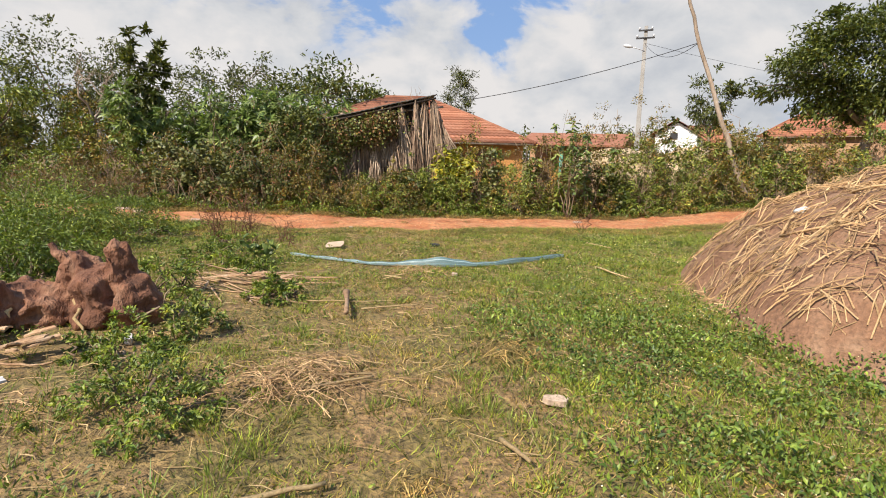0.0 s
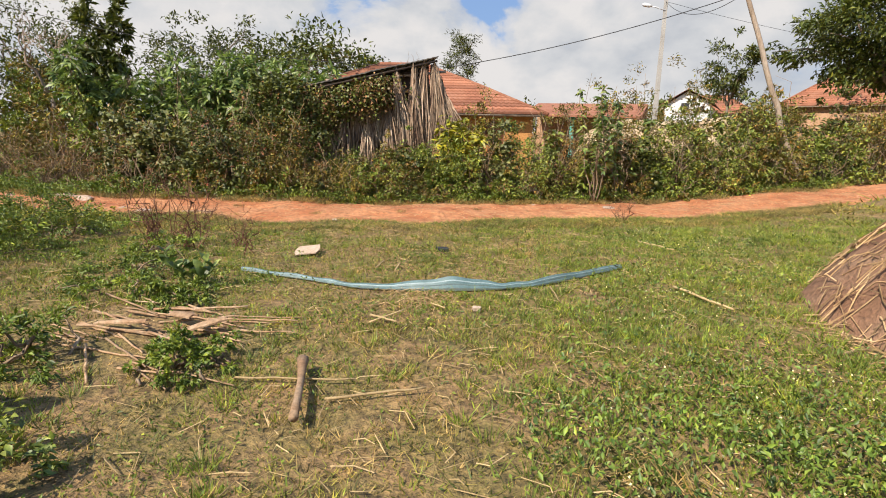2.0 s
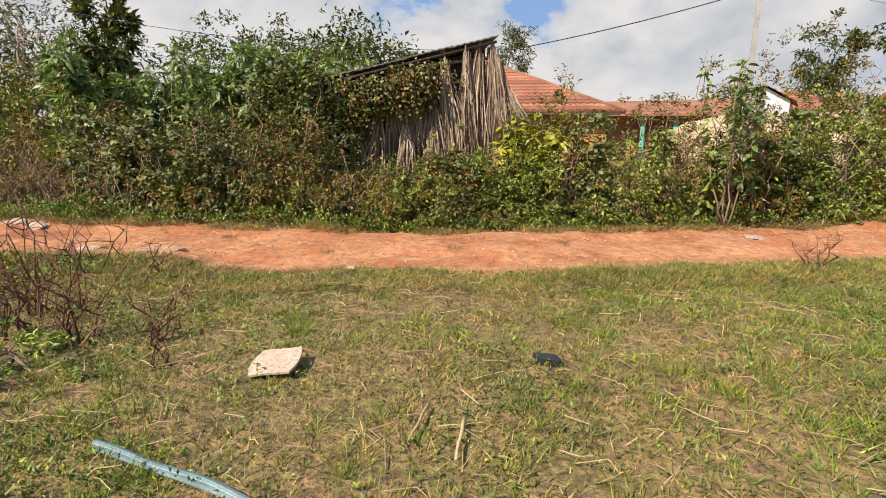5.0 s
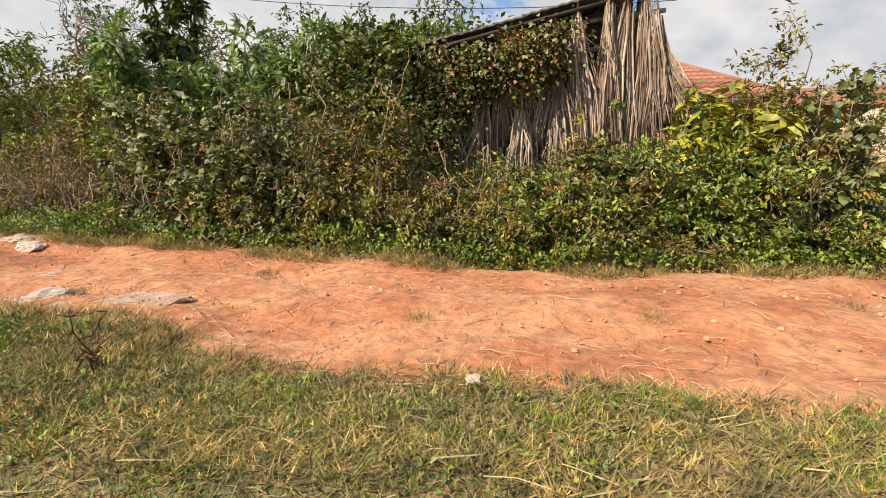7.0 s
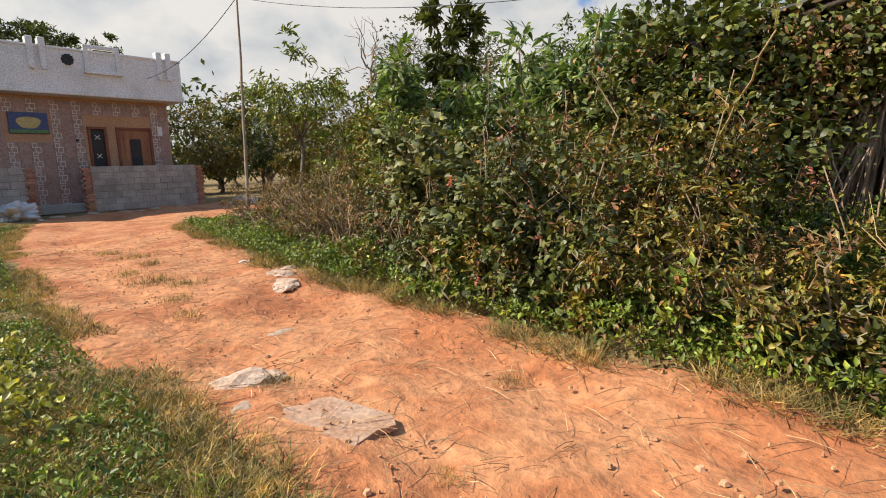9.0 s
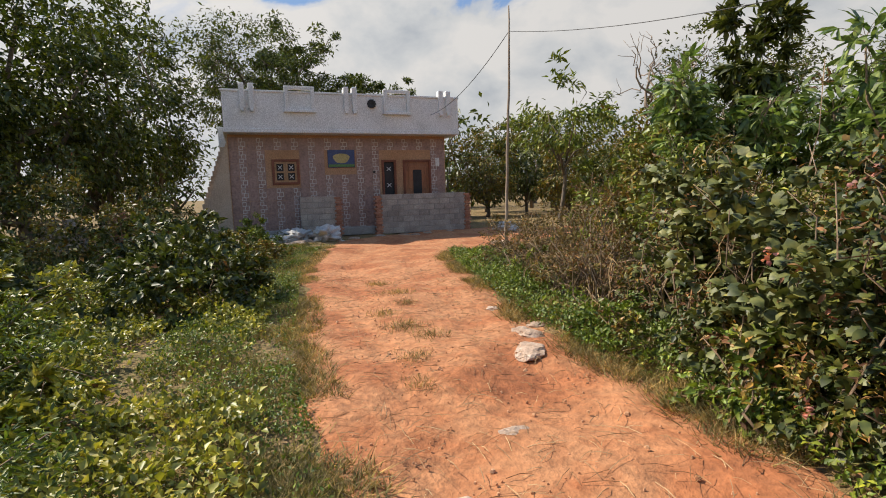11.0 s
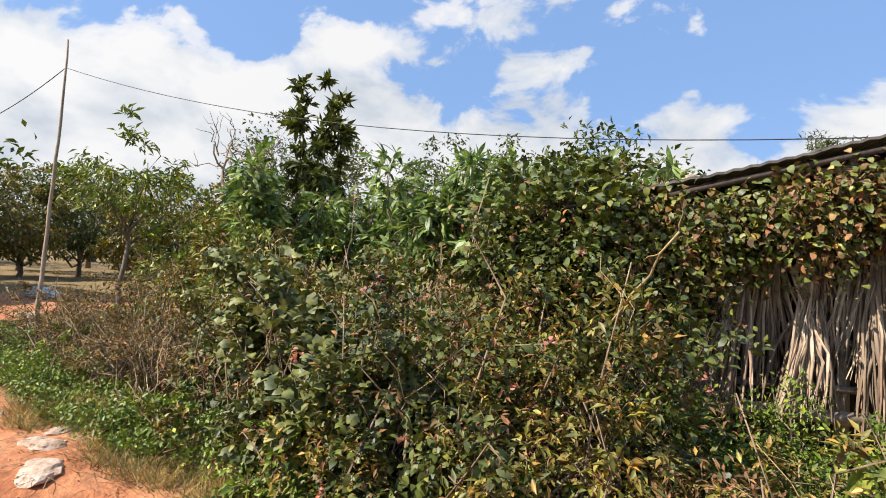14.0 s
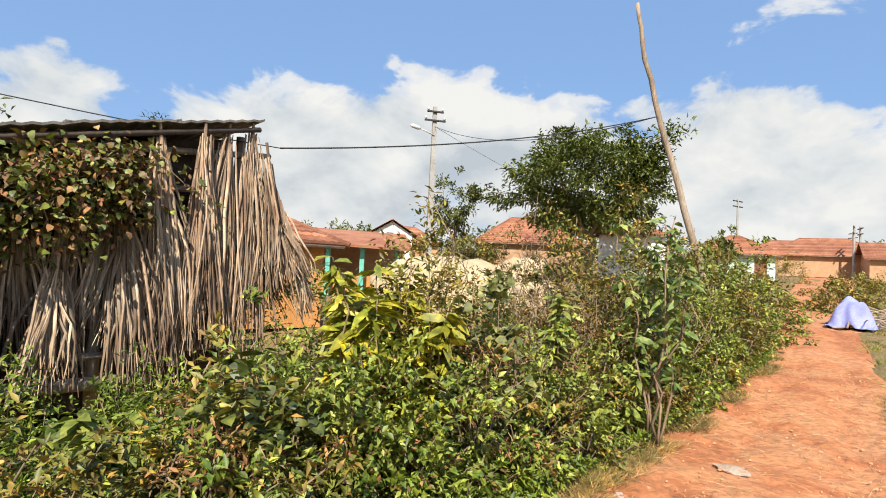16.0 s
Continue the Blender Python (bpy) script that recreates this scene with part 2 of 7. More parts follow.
M_CONCRETE = rough_material("concrete", [(0.27, 0.255, 0.235), (0.34, 0.325, 0.30), (0.40, 0.385, 0.355)], 2, 50, 0.9, 0.004)
M_WHITEPAINT = rough_material("white_paint", [(0.62, 0.62, 0.60), (0.76, 0.76, 0.74), (0.80, 0.80, 0.79)], 1.3, 30, 0.8, 0.002, strength=0.3)
M_BLOCK = rough_material("cement_block", [(0.30, 0.26, 0.22), (0.40, 0.35, 0.30), (0.46, 0.41, 0.35)], 3, 45, 0.95, 0.006, island=0.16)
M_BRICK = rough_material("brick", [(0.33, 0.13, 0.075), (0.44, 0.20, 0.12), (0.50, 0.26, 0.17)], 6, 50, 0.95, 0.005, island=0.25)
M_ROCK = rough_material("stone", [(0.36, 0.23, 0.15), (0.46, 0.33, 0.24), (0.52, 0.42, 0.34)], 7, 40, 0.9, 0.01, island=0.15)
M_ROOFTILE = rough_material("clay_tile", [(0.208, 0.076, 0.040), (0.304, 0.120, 0.064), (0.360, 0.168, 0.100)], 1.2, 25, 0.9, 0.006, island=0.3)
M_ORANGE = rough_material("orange_plaster", [(0.496, 0.224, 0.064), (0.576, 0.288, 0.096)], 1.5, 30, 0.9, 0.004, strength=0.3)
M_MUD = rough_material("mud_plaster", [(0.42, 0.24, 0.13), (0.52, 0.32, 0.19)], 1.5, 30, 0.9, 0.006)
M_SAND = rough_material("sand", [(0.384, 0.272, 0.152), (0.480, 0.360, 0.216), (0.528, 0.416, 0.264)], 1.5, 60, 0.95, 0.01)
M_TEAL = rough_material("teal_paint", [(0.10, 0.42, 0.32), (0.16, 0.52, 0.42)], 2, 30, 0.6, 0.002, strength=0.3)
M_SHEET = rough_material("roof_sheet", [(0.10, 0.085, 0.075), (0.17, 0.15, 0.13), (0.26, 0.235, 0.205)], 2.5, 40, 0.8, 0.004)
M_DOORWOOD = rough_material("door_wood", [(0.20, 0.07, 0.03), (0.32, 0.13, 0.06), (0.38, 0.17, 0.08)], 5, 40, 0.5, 0.003, (1, 1, 0.2))
M_FRAMEWOOD = rough_material("frame_wood", [(0.17, 0.05, 0.025), (0.24, 0.08, 0.04)], 5, 40, 0.55, 0.003)
M_SHUTTER = rough_material("shutter_wood", [(0.34, 0.19, 0.09), (0.46, 0.28, 0.15)], 5, 40, 0.55, 0.003)
M_BLACK = rough_material("dark_iron", [(0.015, 0.015, 0.016), (0.03, 0.03, 0.032)], 8, 60, 0.6, 0.002)
M_WIRE = rough_material("cable", [(0.02, 0.02, 0.022), (0.04, 0.04, 0.042)], 8, 60, 0.6, 0.001)
M_BLUECLOTH = rough_material("lilac_cloth", [(0.20, 0.22, 0.52), (0.28, 0.30, 0.62), (0.34, 0.36, 0.66)], 3, 60, 0.9, 0.004)
M_NET = rough_material("blue_green_weave", [(0.07, 0.125, 0.125), (0.11, 0.18, 0.18), (0.17, 0.25, 0.245)], 6, 120, 0.45, 0.003)
M_NETPALE = rough_material("pale_weave", [(0.28, 0.38, 0.39), (0.44, 0.54, 0.55)], 6, 120, 0.45, 0.003)
M_PAPER = rough_material("card", [(0.46, 0.33, 0.23), (0.56, 0.42, 0.30)], 5, 50, 0.9, 0.003)
M_WHITE = rough_material("white_plastic", [(0.48, 0.46, 0.43), (0.66, 0.64, 0.61)], 6, 50, 0.6, 0.004)
M_PEBBLE = rough_material("clod", [(0.46, 0.20, 0.09), (0.54, 0.28, 0.14), (0.60, 0.38, 0.24)], 5, 50, 0.95, 0.004, island=0.15)
M_TEALWALL = rough_material("pale_green_wash", [(0.42, 0.60, 0.52), (0.55, 0.70, 0.62)], 1.5, 30, 0.85, 0.003, strength=0.3)
M_LAMP = rough_material("lamp_grey", [(0.5, 0.51, 0.52), (0.62, 0.63, 0.64)], 8, 50, 0.5, 0.002)


# ---- mesh helpers ----
class Geo:
    """Collects vertices and faces of one mesh."""

    def __init__(self):
        self.v, self.f, self.mi, self.n = [], [], [], 0

    def add(self, verts, faces, mat=0):
        verts = np.asarray(verts, dtype=np.float64).reshape(-1, 3)
        self.v.append(verts)
        self.f.extend([tuple(i + self.n for i in f) for f in faces])
        self.mi.extend([mat] * len(faces))
        self.n += len(verts)

    def tube(self, pts, radii, sides=6, mat=0, cap=True):
        pts = np.asarray(pts, dtype=np.float64)
        k = len(pts)
        radii = np.broadcast_to(np.asarray(radii, dtype=np.float64), (k,))
        d = np.gradient(pts, axis=0)
        d /= np.linalg.norm(d, axis=1)[:, None] + 1e-9
        ref = np.where(np.abs(d[:, 2:3]) > 0.9, np.array([[1.0, 0, 0]]), np.array([[0, 0, 1.0]]))
        a = np.cross(d, ref)
        a /= np.linalg.norm(a, axis=1)[:, None] + 1e-9
        b = np.cross(d, a)
        th = np.arange(sides) * 2 * math.pi / sides
        ring = pts[:, None, :] + radii[:, None, None] * (np.cos(th)[None, :, None] * a[:, None, :] + np.sin(th)[None, :, None] * b[:, None, :])
        faces = []
        for i in range(k - 1):
            for j in range(sides):
                q = (j + 1) % sides
                faces.append((i * sides + j, i * sides + q, (i + 1) * sides + q, (i + 1) * sides + j))
        if cap:
            faces.append(tuple(range(sides))[::-1])
            faces.append(tuple((k - 1) * sides + j for j in range(sides)))
        self.add(ring.reshape(-1, 3), faces, mat)

    def box(self, lo, hi, mat=0, m=None, bevel=0.0):
        (x0, y0, z0), (x1, y1, z1) = lo, hi
        if bevel:
            bm = bmesh.new()
            bmesh.ops.create_cube(bm, size=1.0)
            for v in bm.verts:
                v.co = Vector(((x0 + x1) / 2 + v.co.x * (x1 - x0), (y0 + y1) / 2 + v.co.y * (y1 - y0), (z0 + z1) / 2 + v.co.z * (z1 - z0)))
            bmesh.ops.bevel(bm, geom=list(bm.edges), offset=bevel, segments=1, affect="EDGES")
            bm.verts.index_update()
            v = [tuple(q.co) for q in bm.verts]
            f = [tuple(q.index for q in p.verts) for p in bm.faces]
            bm.free()
        else:
            v = [(x0, y0, z0), (x1, y0, z0), (x1, y1, z0), (x0, y1, z0), (x0, y0, z1), (x1, y0, z1), (x1, y1, z1), (x0, y1, z1)]
            f = [(3, 2, 1, 0), (4, 5, 6, 7), (0, 1, 5, 4), (1, 2, 6, 5), (2, 3, 7, 6), (3, 0, 4, 7)]
        if m is not None:
            v = [tuple(m @ Vector(q)) for q in v]
        self.add(v, f, mat)

    def mesh(self, name, mats, smooth=False):
        me = bpy.data.meshes.new(name)
        v = np.concatenate(self.v) if self.v else np.zeros((0, 3))
        me.from_pydata(v.tolist(), [], self.f)
        for m in (mats if isinstance(mats, (list, tuple)) else [mats]):
            me.materials.append(m)
        if any(self.mi):
            me.polygons.foreach_set("material_index", self.mi)
        if smooth:
            me.polygons.foreach_set("use_smooth", [True] * len(me.polygons))
        me.update()
        return me


def raw_mesh(name, verts, tris, mat):
    """A mesh straight from arrays of vertices and triangles."""
    me = bpy.data.meshes.new(name)
    verts, tris = np.ascontiguousarray(verts, dtype=np.float32), np.ascontiguousarray(tris, dtype=np.int32)
    me.vertices.add(len(verts))
    me.vertices.foreach_set("co", verts.ravel())
    me.loops.add(tris.size)
    me.loops.foreach_set("vertex_index", tris.ravel())
    me.polygons.add(len(tris))
    me.polygons.foreach_set("loop_start", np.arange(0, tris.size, 3, dtype=np.int32))
    me.materials.append(mat)
    me.update(calc_edges=True)
    return me


def thing(name, at=(0, 0, 0), label="", category="", group="", kind="", rz=0.0):
    ob = new(name)
    ob.matrix_world = pose(*at, 0, 0, rz)
    return tagged(ob, label, category, group, kind)


def part(name, geo, mats, parent, label="", smooth=False):
    me = geo if isinstance(geo, bpy.types.Mesh) else geo.mesh(name, mats, smooth)
    ob = new(name, me)
    ob.parent = parent
    return tagged(ob, label)


def pieces(name, geo, mats, parent, label=""):
    """Each block added to geo becomes a part of its own."""
    n = 0
    for v in geo.v:
        g = Geo()
        g.add(v, [tuple(i - n for i in f) for f in geo.f if n <= f[0] < n + len(v)])
        part(name, g, mats, parent, label)
        n += len(v)


def solid(name, geo, mats, label="", category="", group="", kind="", smooth=False):
    """A thing that is one mesh."""
    me = geo if isinstance(geo, bpy.types.Mesh) else geo.mesh(name, mats, smooth)
    return tagged(new(name, me), label, category, group, kind)



def ball(rng, n):
    """n places evenly filling a unit ball."""
    v = rng.normal(size=(n, 3))
    return v / (np.linalg.norm(v, axis=1)[:, None] + 1e-9) * rng.random((n, 1)) ** 0.45


def leaf_mesh(name, at, direction, length, width, mat, rng, fold=0.25, droop=0.0, simple=False):
    """Many folded leaves: at (n,3), direction (n,3), length (n,), width as a share of the length."""
    n = len(at)
    d = direction / (np.linalg.norm(direction, axis=1)[:, None] + 1e-9)
    d[:, 2] -= droop
    d /= np.linalg.norm(d, axis=1)[:, None] + 1e-9
    r = rng.normal(size=(n, 3))
    r[:, 2] *= 0.45
    side = np.cross(d, np.array([0, 0, 1.0]) + 0.55 * r)
    side /= np.linalg.norm(side, axis=1)[:, None] + 1e-9
    up = np.cross(side, d)
    L, W = length[:, None], (length * width)[:, None]
    base, tip = at, at + d * L
    mid = at + d * L * 0.42 + up * W * fold
    left, right = mid - side * W * 0.5, mid + side * W * 0.5
    tip = tip - up * L * 0.12
    i = np.arange(n)[:, None] * 4
    if simple:
        v = np.stack([base, left, tip, right], axis=1).reshape(-1, 3)
        return raw_mesh(name, v, np.concatenate([i + np.array([[0, 2, 1]]), i + np.array([[0, 3, 2]])], axis=1).reshape(-1, 3), mat)
    # an oval blade, bent downwards towards the tip
    near, far = at + d * L * 0.24 + up * W * fold * 0.6, at + d * L * 0.66 + up * (W * fold * 0.7 - L * 0.03)
    v = np.stack([base, near - side * W * 0.46, far - side * W * 0.42, tip, far + side * W * 0.42, near + side * W * 0.46], axis=1).reshape(-1, 3)
    i = np.arange(n)[:, None] * 6
    tris = np.concatenate([i + np.array([[0, 5, 1]]), i + np.array([[1, 5, 4]]), i + np.array([[1, 4, 2]]), i + np.array([[2, 4, 3]])], axis=1).reshape(-1, 3)
    return raw_mesh(name, v, tris, mat)


def unit(v):
    return v / (np.linalg.norm(v, axis=-1, keepdims=True) + 1e-9)


def clump_points(rng, n_clumps, per, r, top_bias=0.35, spread=0.2, fill=0.55):
    """Leaf places in uneven clumps over an ellipsoid that stands on z=0; r: half width, half depth, height."""
    u = unit(rng.normal(size=(n_clumps, 3)))
    u[:, 2] = np.abs(u[:, 2]) * (1 + top_bias) - 0.12
    k = rng.uniform(fill, 1.0, size=(n_clumps, 1)) ** 0.6
    lump = 1 + 0.38 * np.sin(u[:, :1] * 5 + rng.uniform(0, 6)) * np.cos(u[:, 1:2] * 4 + rng.uniform(0, 6))
    c = u * k * lump * np.array(r)[None, :]
    c[:, 2] = np.clip(c[:, 2], 0.03 * r[2], None)
    size = spread * rng.uniform(0.5, 1.3, size=(n_clumps, 1))
    p = np.repeat(c, per, 0) + ball(rng, n_clumps * per) * np.repeat(size, per, 0) * 1.25 * min(r[0], r[2], 1.2) * np.array([1.1, 1.1, 0.8])
    p[:, 2] = np.maximum(p[:, 2], 0.02)
    out = unit(p - np.array([0, 0, r[2] * 0.35]))
    return p, out, c


def branch(geo, a, b, r0, r1, rng, bend=0.12, k=5, sides=5):
    a, b = np.asarray(a, float), np.asarray(b, float)
    s = np.linspace(0, 1, k)[:, None]
    p = a + (b - a) * s
    L = np.linalg.norm(b - a)
    p[1:-1] += rng.normal(size=(k - 2, 3)) * bend * L * 0.5
    geo.tube(p, np.linspace(r0, r1, k), sides)
    return p


def bush(name, at, r, mat, label, category="bush", leaves=3000, size=0.09, width=0.5, seed=1, stems=14, group="", spread=0.2, droop=0.15, fill=0.5, twig=M_TWIG, flower=None, flowers=0, withered=0.0, oval=False):
    rng = np.random.default_rng(seed)
    ob = thing(name, (at[0], at[1], gz(*at[:2]) - 0.02), label, category, group, rz=float(rng.uniform(-8, 8)))
    per = 34
    p, out, c = clump_points(rng, max(6, int(leaves * 0.88) // per), per, r, spread=spread, fill=fill)
    g = Geo()
    for i in rng.choice(len(c), min(stems, len(c)), replace=False):
        foot = np.array([c[i][0] * 0.25, c[i][1] * 0.25, 0]) + rng.normal(size=3) * np.array([0.1, 0.1, 0])
        branch(g, foot, c[i] * rng.uniform(1.0, 1.16), 0.013, 0.004, rng, 0.16, 6, 3)
    tagged(part("stem", g, twig, ob, smooth=True), kind="stuff")
    d = out * 0.8 + rng.normal(size=p.shape) * 0.75
    ls = size * rng.uniform(0.55, 1.35, len(p))
    dead = rng.random(len(p)) < withered * (0.3 + 1.4 * np.repeat(rng.random(len(c)) ** 2, per)) if withered else np.zeros(len(p), bool)
    part("foliage", leaf_mesh("foliage", p[~dead], d[~dead], ls[~dead], width, mat, rng, droop=droop, simple=not oval), None, ob)
    if withered:
        part("withered_foliage", leaf_mesh("withered_foliage", p[dead], d[dead], ls[dead] * 0.9, width * 0.7, M_BROWNLEAF, rng, droop=0.5, simple=True), None, ob, "withered red-brown leaves")
    if flower:
        q = c[rng.integers(0, len(c), flowers)] * 1.08 + rng.normal(size=(flowers, 3)) * 0.08
        q[:, 2] = np.maximum(q[:, 2], 0.1)
        q = np.repeat(q, 9, 0) + rng.normal(size=(flowers * 9, 3)) * 0.016
        tagged(part("blossom", leaf_mesh("blossom", q, unit(rng.normal(size=q.shape)), np.full(len(q), 0.034), 0.9, flower, rng), None, ob, "small salmon-pink flower heads"), kind="stuff")
    return ob


def tree(name, at, height, crown, mat, label, seed, trunk=0.16, leaves=9000, size=0.12, width=0.42, crown_low=0.35, clumps=60, lean=(0, 0), bark=M_BARK, spread=0.3, group=""):
    """Tapered trunk, forking limbs and a crown of leaf clumps at the twig ends. crown: half widths."""
    rng = np.random.default_rng(seed)
    ob = thing(name, (at[0], at[1], gz(*at[:2]) - 0.05), label, "tree", group)
    g = Geo()
    fork = np.array([lean[0] * height * 0.4, lean[1] * height * 0.4, height * crown_low])
    branch(g, (0, 0, 0), fork, trunk, trunk * 0.72, rng, 0.05, 6, 8)
    ends = []
    for i in range(7):
        a = 2 * math.pi * (i + rng.uniform(-0.3, 0.3)) / 7
        k = rng.uniform(0.45, 0.8)
        e = np.array([lean[0] * height * 0.8 + crown[0] * k * math.cos(a), lean[1] * height * 0.8 + crown[1] * k * math.sin(a), height * rng.uniform(crown_low + 0.2, 0.86)])
        pts = branch(g, fork * rng.uniform(0.85, 1.0), e, trunk * 0.5, trunk * 0.16, rng, 0.16, 6, 6)
        for j in range(4):
            s = pts[rng.integers(2, 6)]
            e2 = s + unit(rng.normal(size=3) + np.array([math.cos(a), math.sin(a), 0.5])) * rng.uniform(0.25, 0.55) * np.array([crown[0], crown[1], height * 0.25])
            q = branch(g, s, e2, trunk * 0.16, trunk * 0.04, rng, 0.2, 5, 4)
            ends.extend([q[-1], q[2]])
    part("trunk", g, bark, ob, smooth=True)
    mid = np.array([lean[0] * height * 0.7, lean[1] * height * 0.7, height * (crown_low + 1) / 2])
    extra = unit(rng.normal(size=(clumps, 3))) * rng.uniform(0.5, 1.0, (clumps, 1)) * np.array([crown[0], crown[1], height * (1 - crown_low) * 0.52]) + mid
    c = np.concatenate([np.array(ends), extra])
    per = max(8, int(leaves * 0.72) // len(c))
    sz = spread * rng.uniform(0.5, 1.35, (len(c), 1)) * min(crown[0], crown[1])
    p = np.repeat(c, per, 0) + ball(rng, len(c) * per) * np.repeat(sz, per, 0) * np.array([1, 1, 0.62])
    d = unit(p - mid) * 0.6 + rng.normal(size=p.shape) * 0.7
    part("crown", leaf_mesh("crown", p, d, size * rng.uniform(0.6, 1.4, len(p)), width, mat, rng, droop=0.25, simple=True), None, ob)
    return ob


def bare_tree(name, at, height, spread, label, seed, trunk=0.1, mat=M_POLEWOOD):
    rng = np.random.default_rng(seed)
    g = Geo()

    def grow(p, d, L, r, depth):
        e = p + d * L
        branch(g, p, e, r, r * 0.55, rng, 0.12, 5, 5)
        if depth:
            for _ in range(int(rng.integers(2, 5))):
                grow(p + d * L * rng.uniform(0.5, 1.0), unit(d * 0.75 + rng.normal(size=3) * 0.55 * spread + np.array([0, 0, 0.15])), L * rng.uniform(0.5, 0.75), r * 0.5, depth - 1)

    grow(np.zeros(3), np.array([0.04, 0, 1.0]), height * 0.42, trunk, 4)
    ob = thing(name, (at[0], at[1], gz(*at[:2])), label, "tree")
    part("trunk", g, mat, ob, smooth=True)
    return ob


# ---- ground ----
NEAR_X = (-24.5, -22.6, -20, -18.6, -14.2, -10.3, -8.1, -6.2, -4.8, -3.4, -2.2, -1, 0.8, 3, 4.8, 10, 20, 60)
NEAR_Y = (12, 8.4, 7, 6.9, 7.55, 8.7, 9.35, 10.15, 10.6, 10.8, 11.4, 11.9, 13.1, 15, 16.6, 21, 29, 60)
FAR_X = (-24.5, -22, -19.5, -17, -15.2, -11, -8.9, -7.4, -5.5, -4.6, -3.7, -2.2, 1.6, 4.9, 10, 20, 60)
FAR_Y = (30, 20, 13.5, 10.95, 10.65, 11.35, 11.8, 12.4, 12.75, 13.15, 13.4, 14.2, 16.75, 18.95, 23.4, 32.6, 66)


def near_y(x):
    return np.interp(x, NEAR_X, NEAR_Y)


def far_y(x):
    return np.interp(x, FAR_X, FAR_Y)


def gz(x, y):
    """Height of the ground: level, rising gently beyond the hedge and along the lane to the village."""
    u = (np.asarray(x) + 2.85) * 0.75 + (np.asarray(y) - 11.27) * 0.66
    return 0.045 * np.clip(u - 5, 0, 70) * np.clip((u - 5) / 6, 0, 1)


def wob(x, y):
    return 0.018 * (np.sin(x * 2.1 + 1.3 * np.sin(y * 1.7)) + np.sin(y * 2.6 + 1.1 * np.sin(x * 1.9 + 2))) + 0.03 * np.sin(x * 0.5 + 1) * np.cos(y * 0.6)


def in_road(x, y):
    return (x > -24.4) & (y > near_y(x)) & (y < far_y(x))


def sheet(xs, ys, zf):
    X, Y = np.meshgrid(xs, ys)
    Z = zf(X, Y)
    v = np.stack([X, Y, Z], -1).reshape(-1, 3)
    nx, ny = len(xs), len(ys)
    i = (np.arange(ny - 1)[:, None] * nx + np.arange(nx - 1)[None, :]).ravel()
    return v, np.concatenate([np.stack([i, i + 1, i + nx + 1], 1), np.stack([i, i + nx + 1, i + nx], 1)])


def spaced(lo, hi, step, far):
    core = np.arange(lo, hi + 1e-6, step)
    tail = np.cumsum(step * 1.35 ** np.arange(1, 40))
    tail = tail[tail < far]
    return np.concatenate([(lo - tail)[::-1], core, hi + tail])


def ground_z(X, Y):
    z = gz(X, Y) + wob(X, Y)
    inside = (X > -24.2) & (Y > near_y(X) + 0.12) & (Y < far_y(X) - 0.12)
    return z - 0.09 * inside


v_, t_ = sheet(spaced(-26, 12, 0.3, 1500), spaced(0, 26, 0.3, 1500), ground_z)
ground = solid("ground", raw_mesh("ground", v_, t_, M_GROUND), None, "dry earth with thin sunburnt grass", "ground", kind="structure")


def build_road():
    g = Geo()
    xs = np.concatenate([np.arange(-24.3, -11, 0.2), np.arange(-11, 3, 0.07), np.arange(3, 12, 0.2), np.arange(12, 60, 1.5)])
    k = 46
    rows = []
    for x in xs:
        a, b = near_y(x), far_y(x)
        a += 0.09 * math.sin(x * 2.1) + 0.03 * math.sin(x * 7.3)
        b += 0.08 * math.sin(x * 1.9 + 1) + 0.03 * math.sin(x * 6.1)
        s = np.linspace(0, 1, k)
        y = a + (b - a) * s
        rut = -0.035 * np.exp(-((s - 0.3) / 0.09) ** 2) - 0.03 * np.exp(-((s - 0.7) / 0.09) ** 2)
        edge = np.clip(np.minimum(s, 1 - s) / 0.07, 0, 1)
        z = gz(x, y) + wob(x, y) + rut + 0.012 * np.sin(x * 5 + y * 4) * np.sin(y * 6 - x * 2) + 0.03 * edge - 0.035
        z += [0.016 * noise.noise(Vector((x * 2.3, q * 3.1, 0.5))) + 0.016 * noise.noise(Vector((x * 7, q * 8, 4))) + 0.01 * noise.noise(Vector((x * 15, q * 16, 9))) for q in y] * edge
        rows.append(np.stack([np.full(k, x), y, z], 1))
    n = len(xs)
    faces = [(i * k + j, (i + 1) * k + j, (i + 1) * k + j + 1, i * k + j + 1) for i in range(n - 1) for j in range(k - 1)]
    g.add(np.concatenate(rows), faces)
    return solid("road", g, M_ROAD, "red earth track with ruts and scattered straw", "road", kind="structure", smooth=True)


build_road()


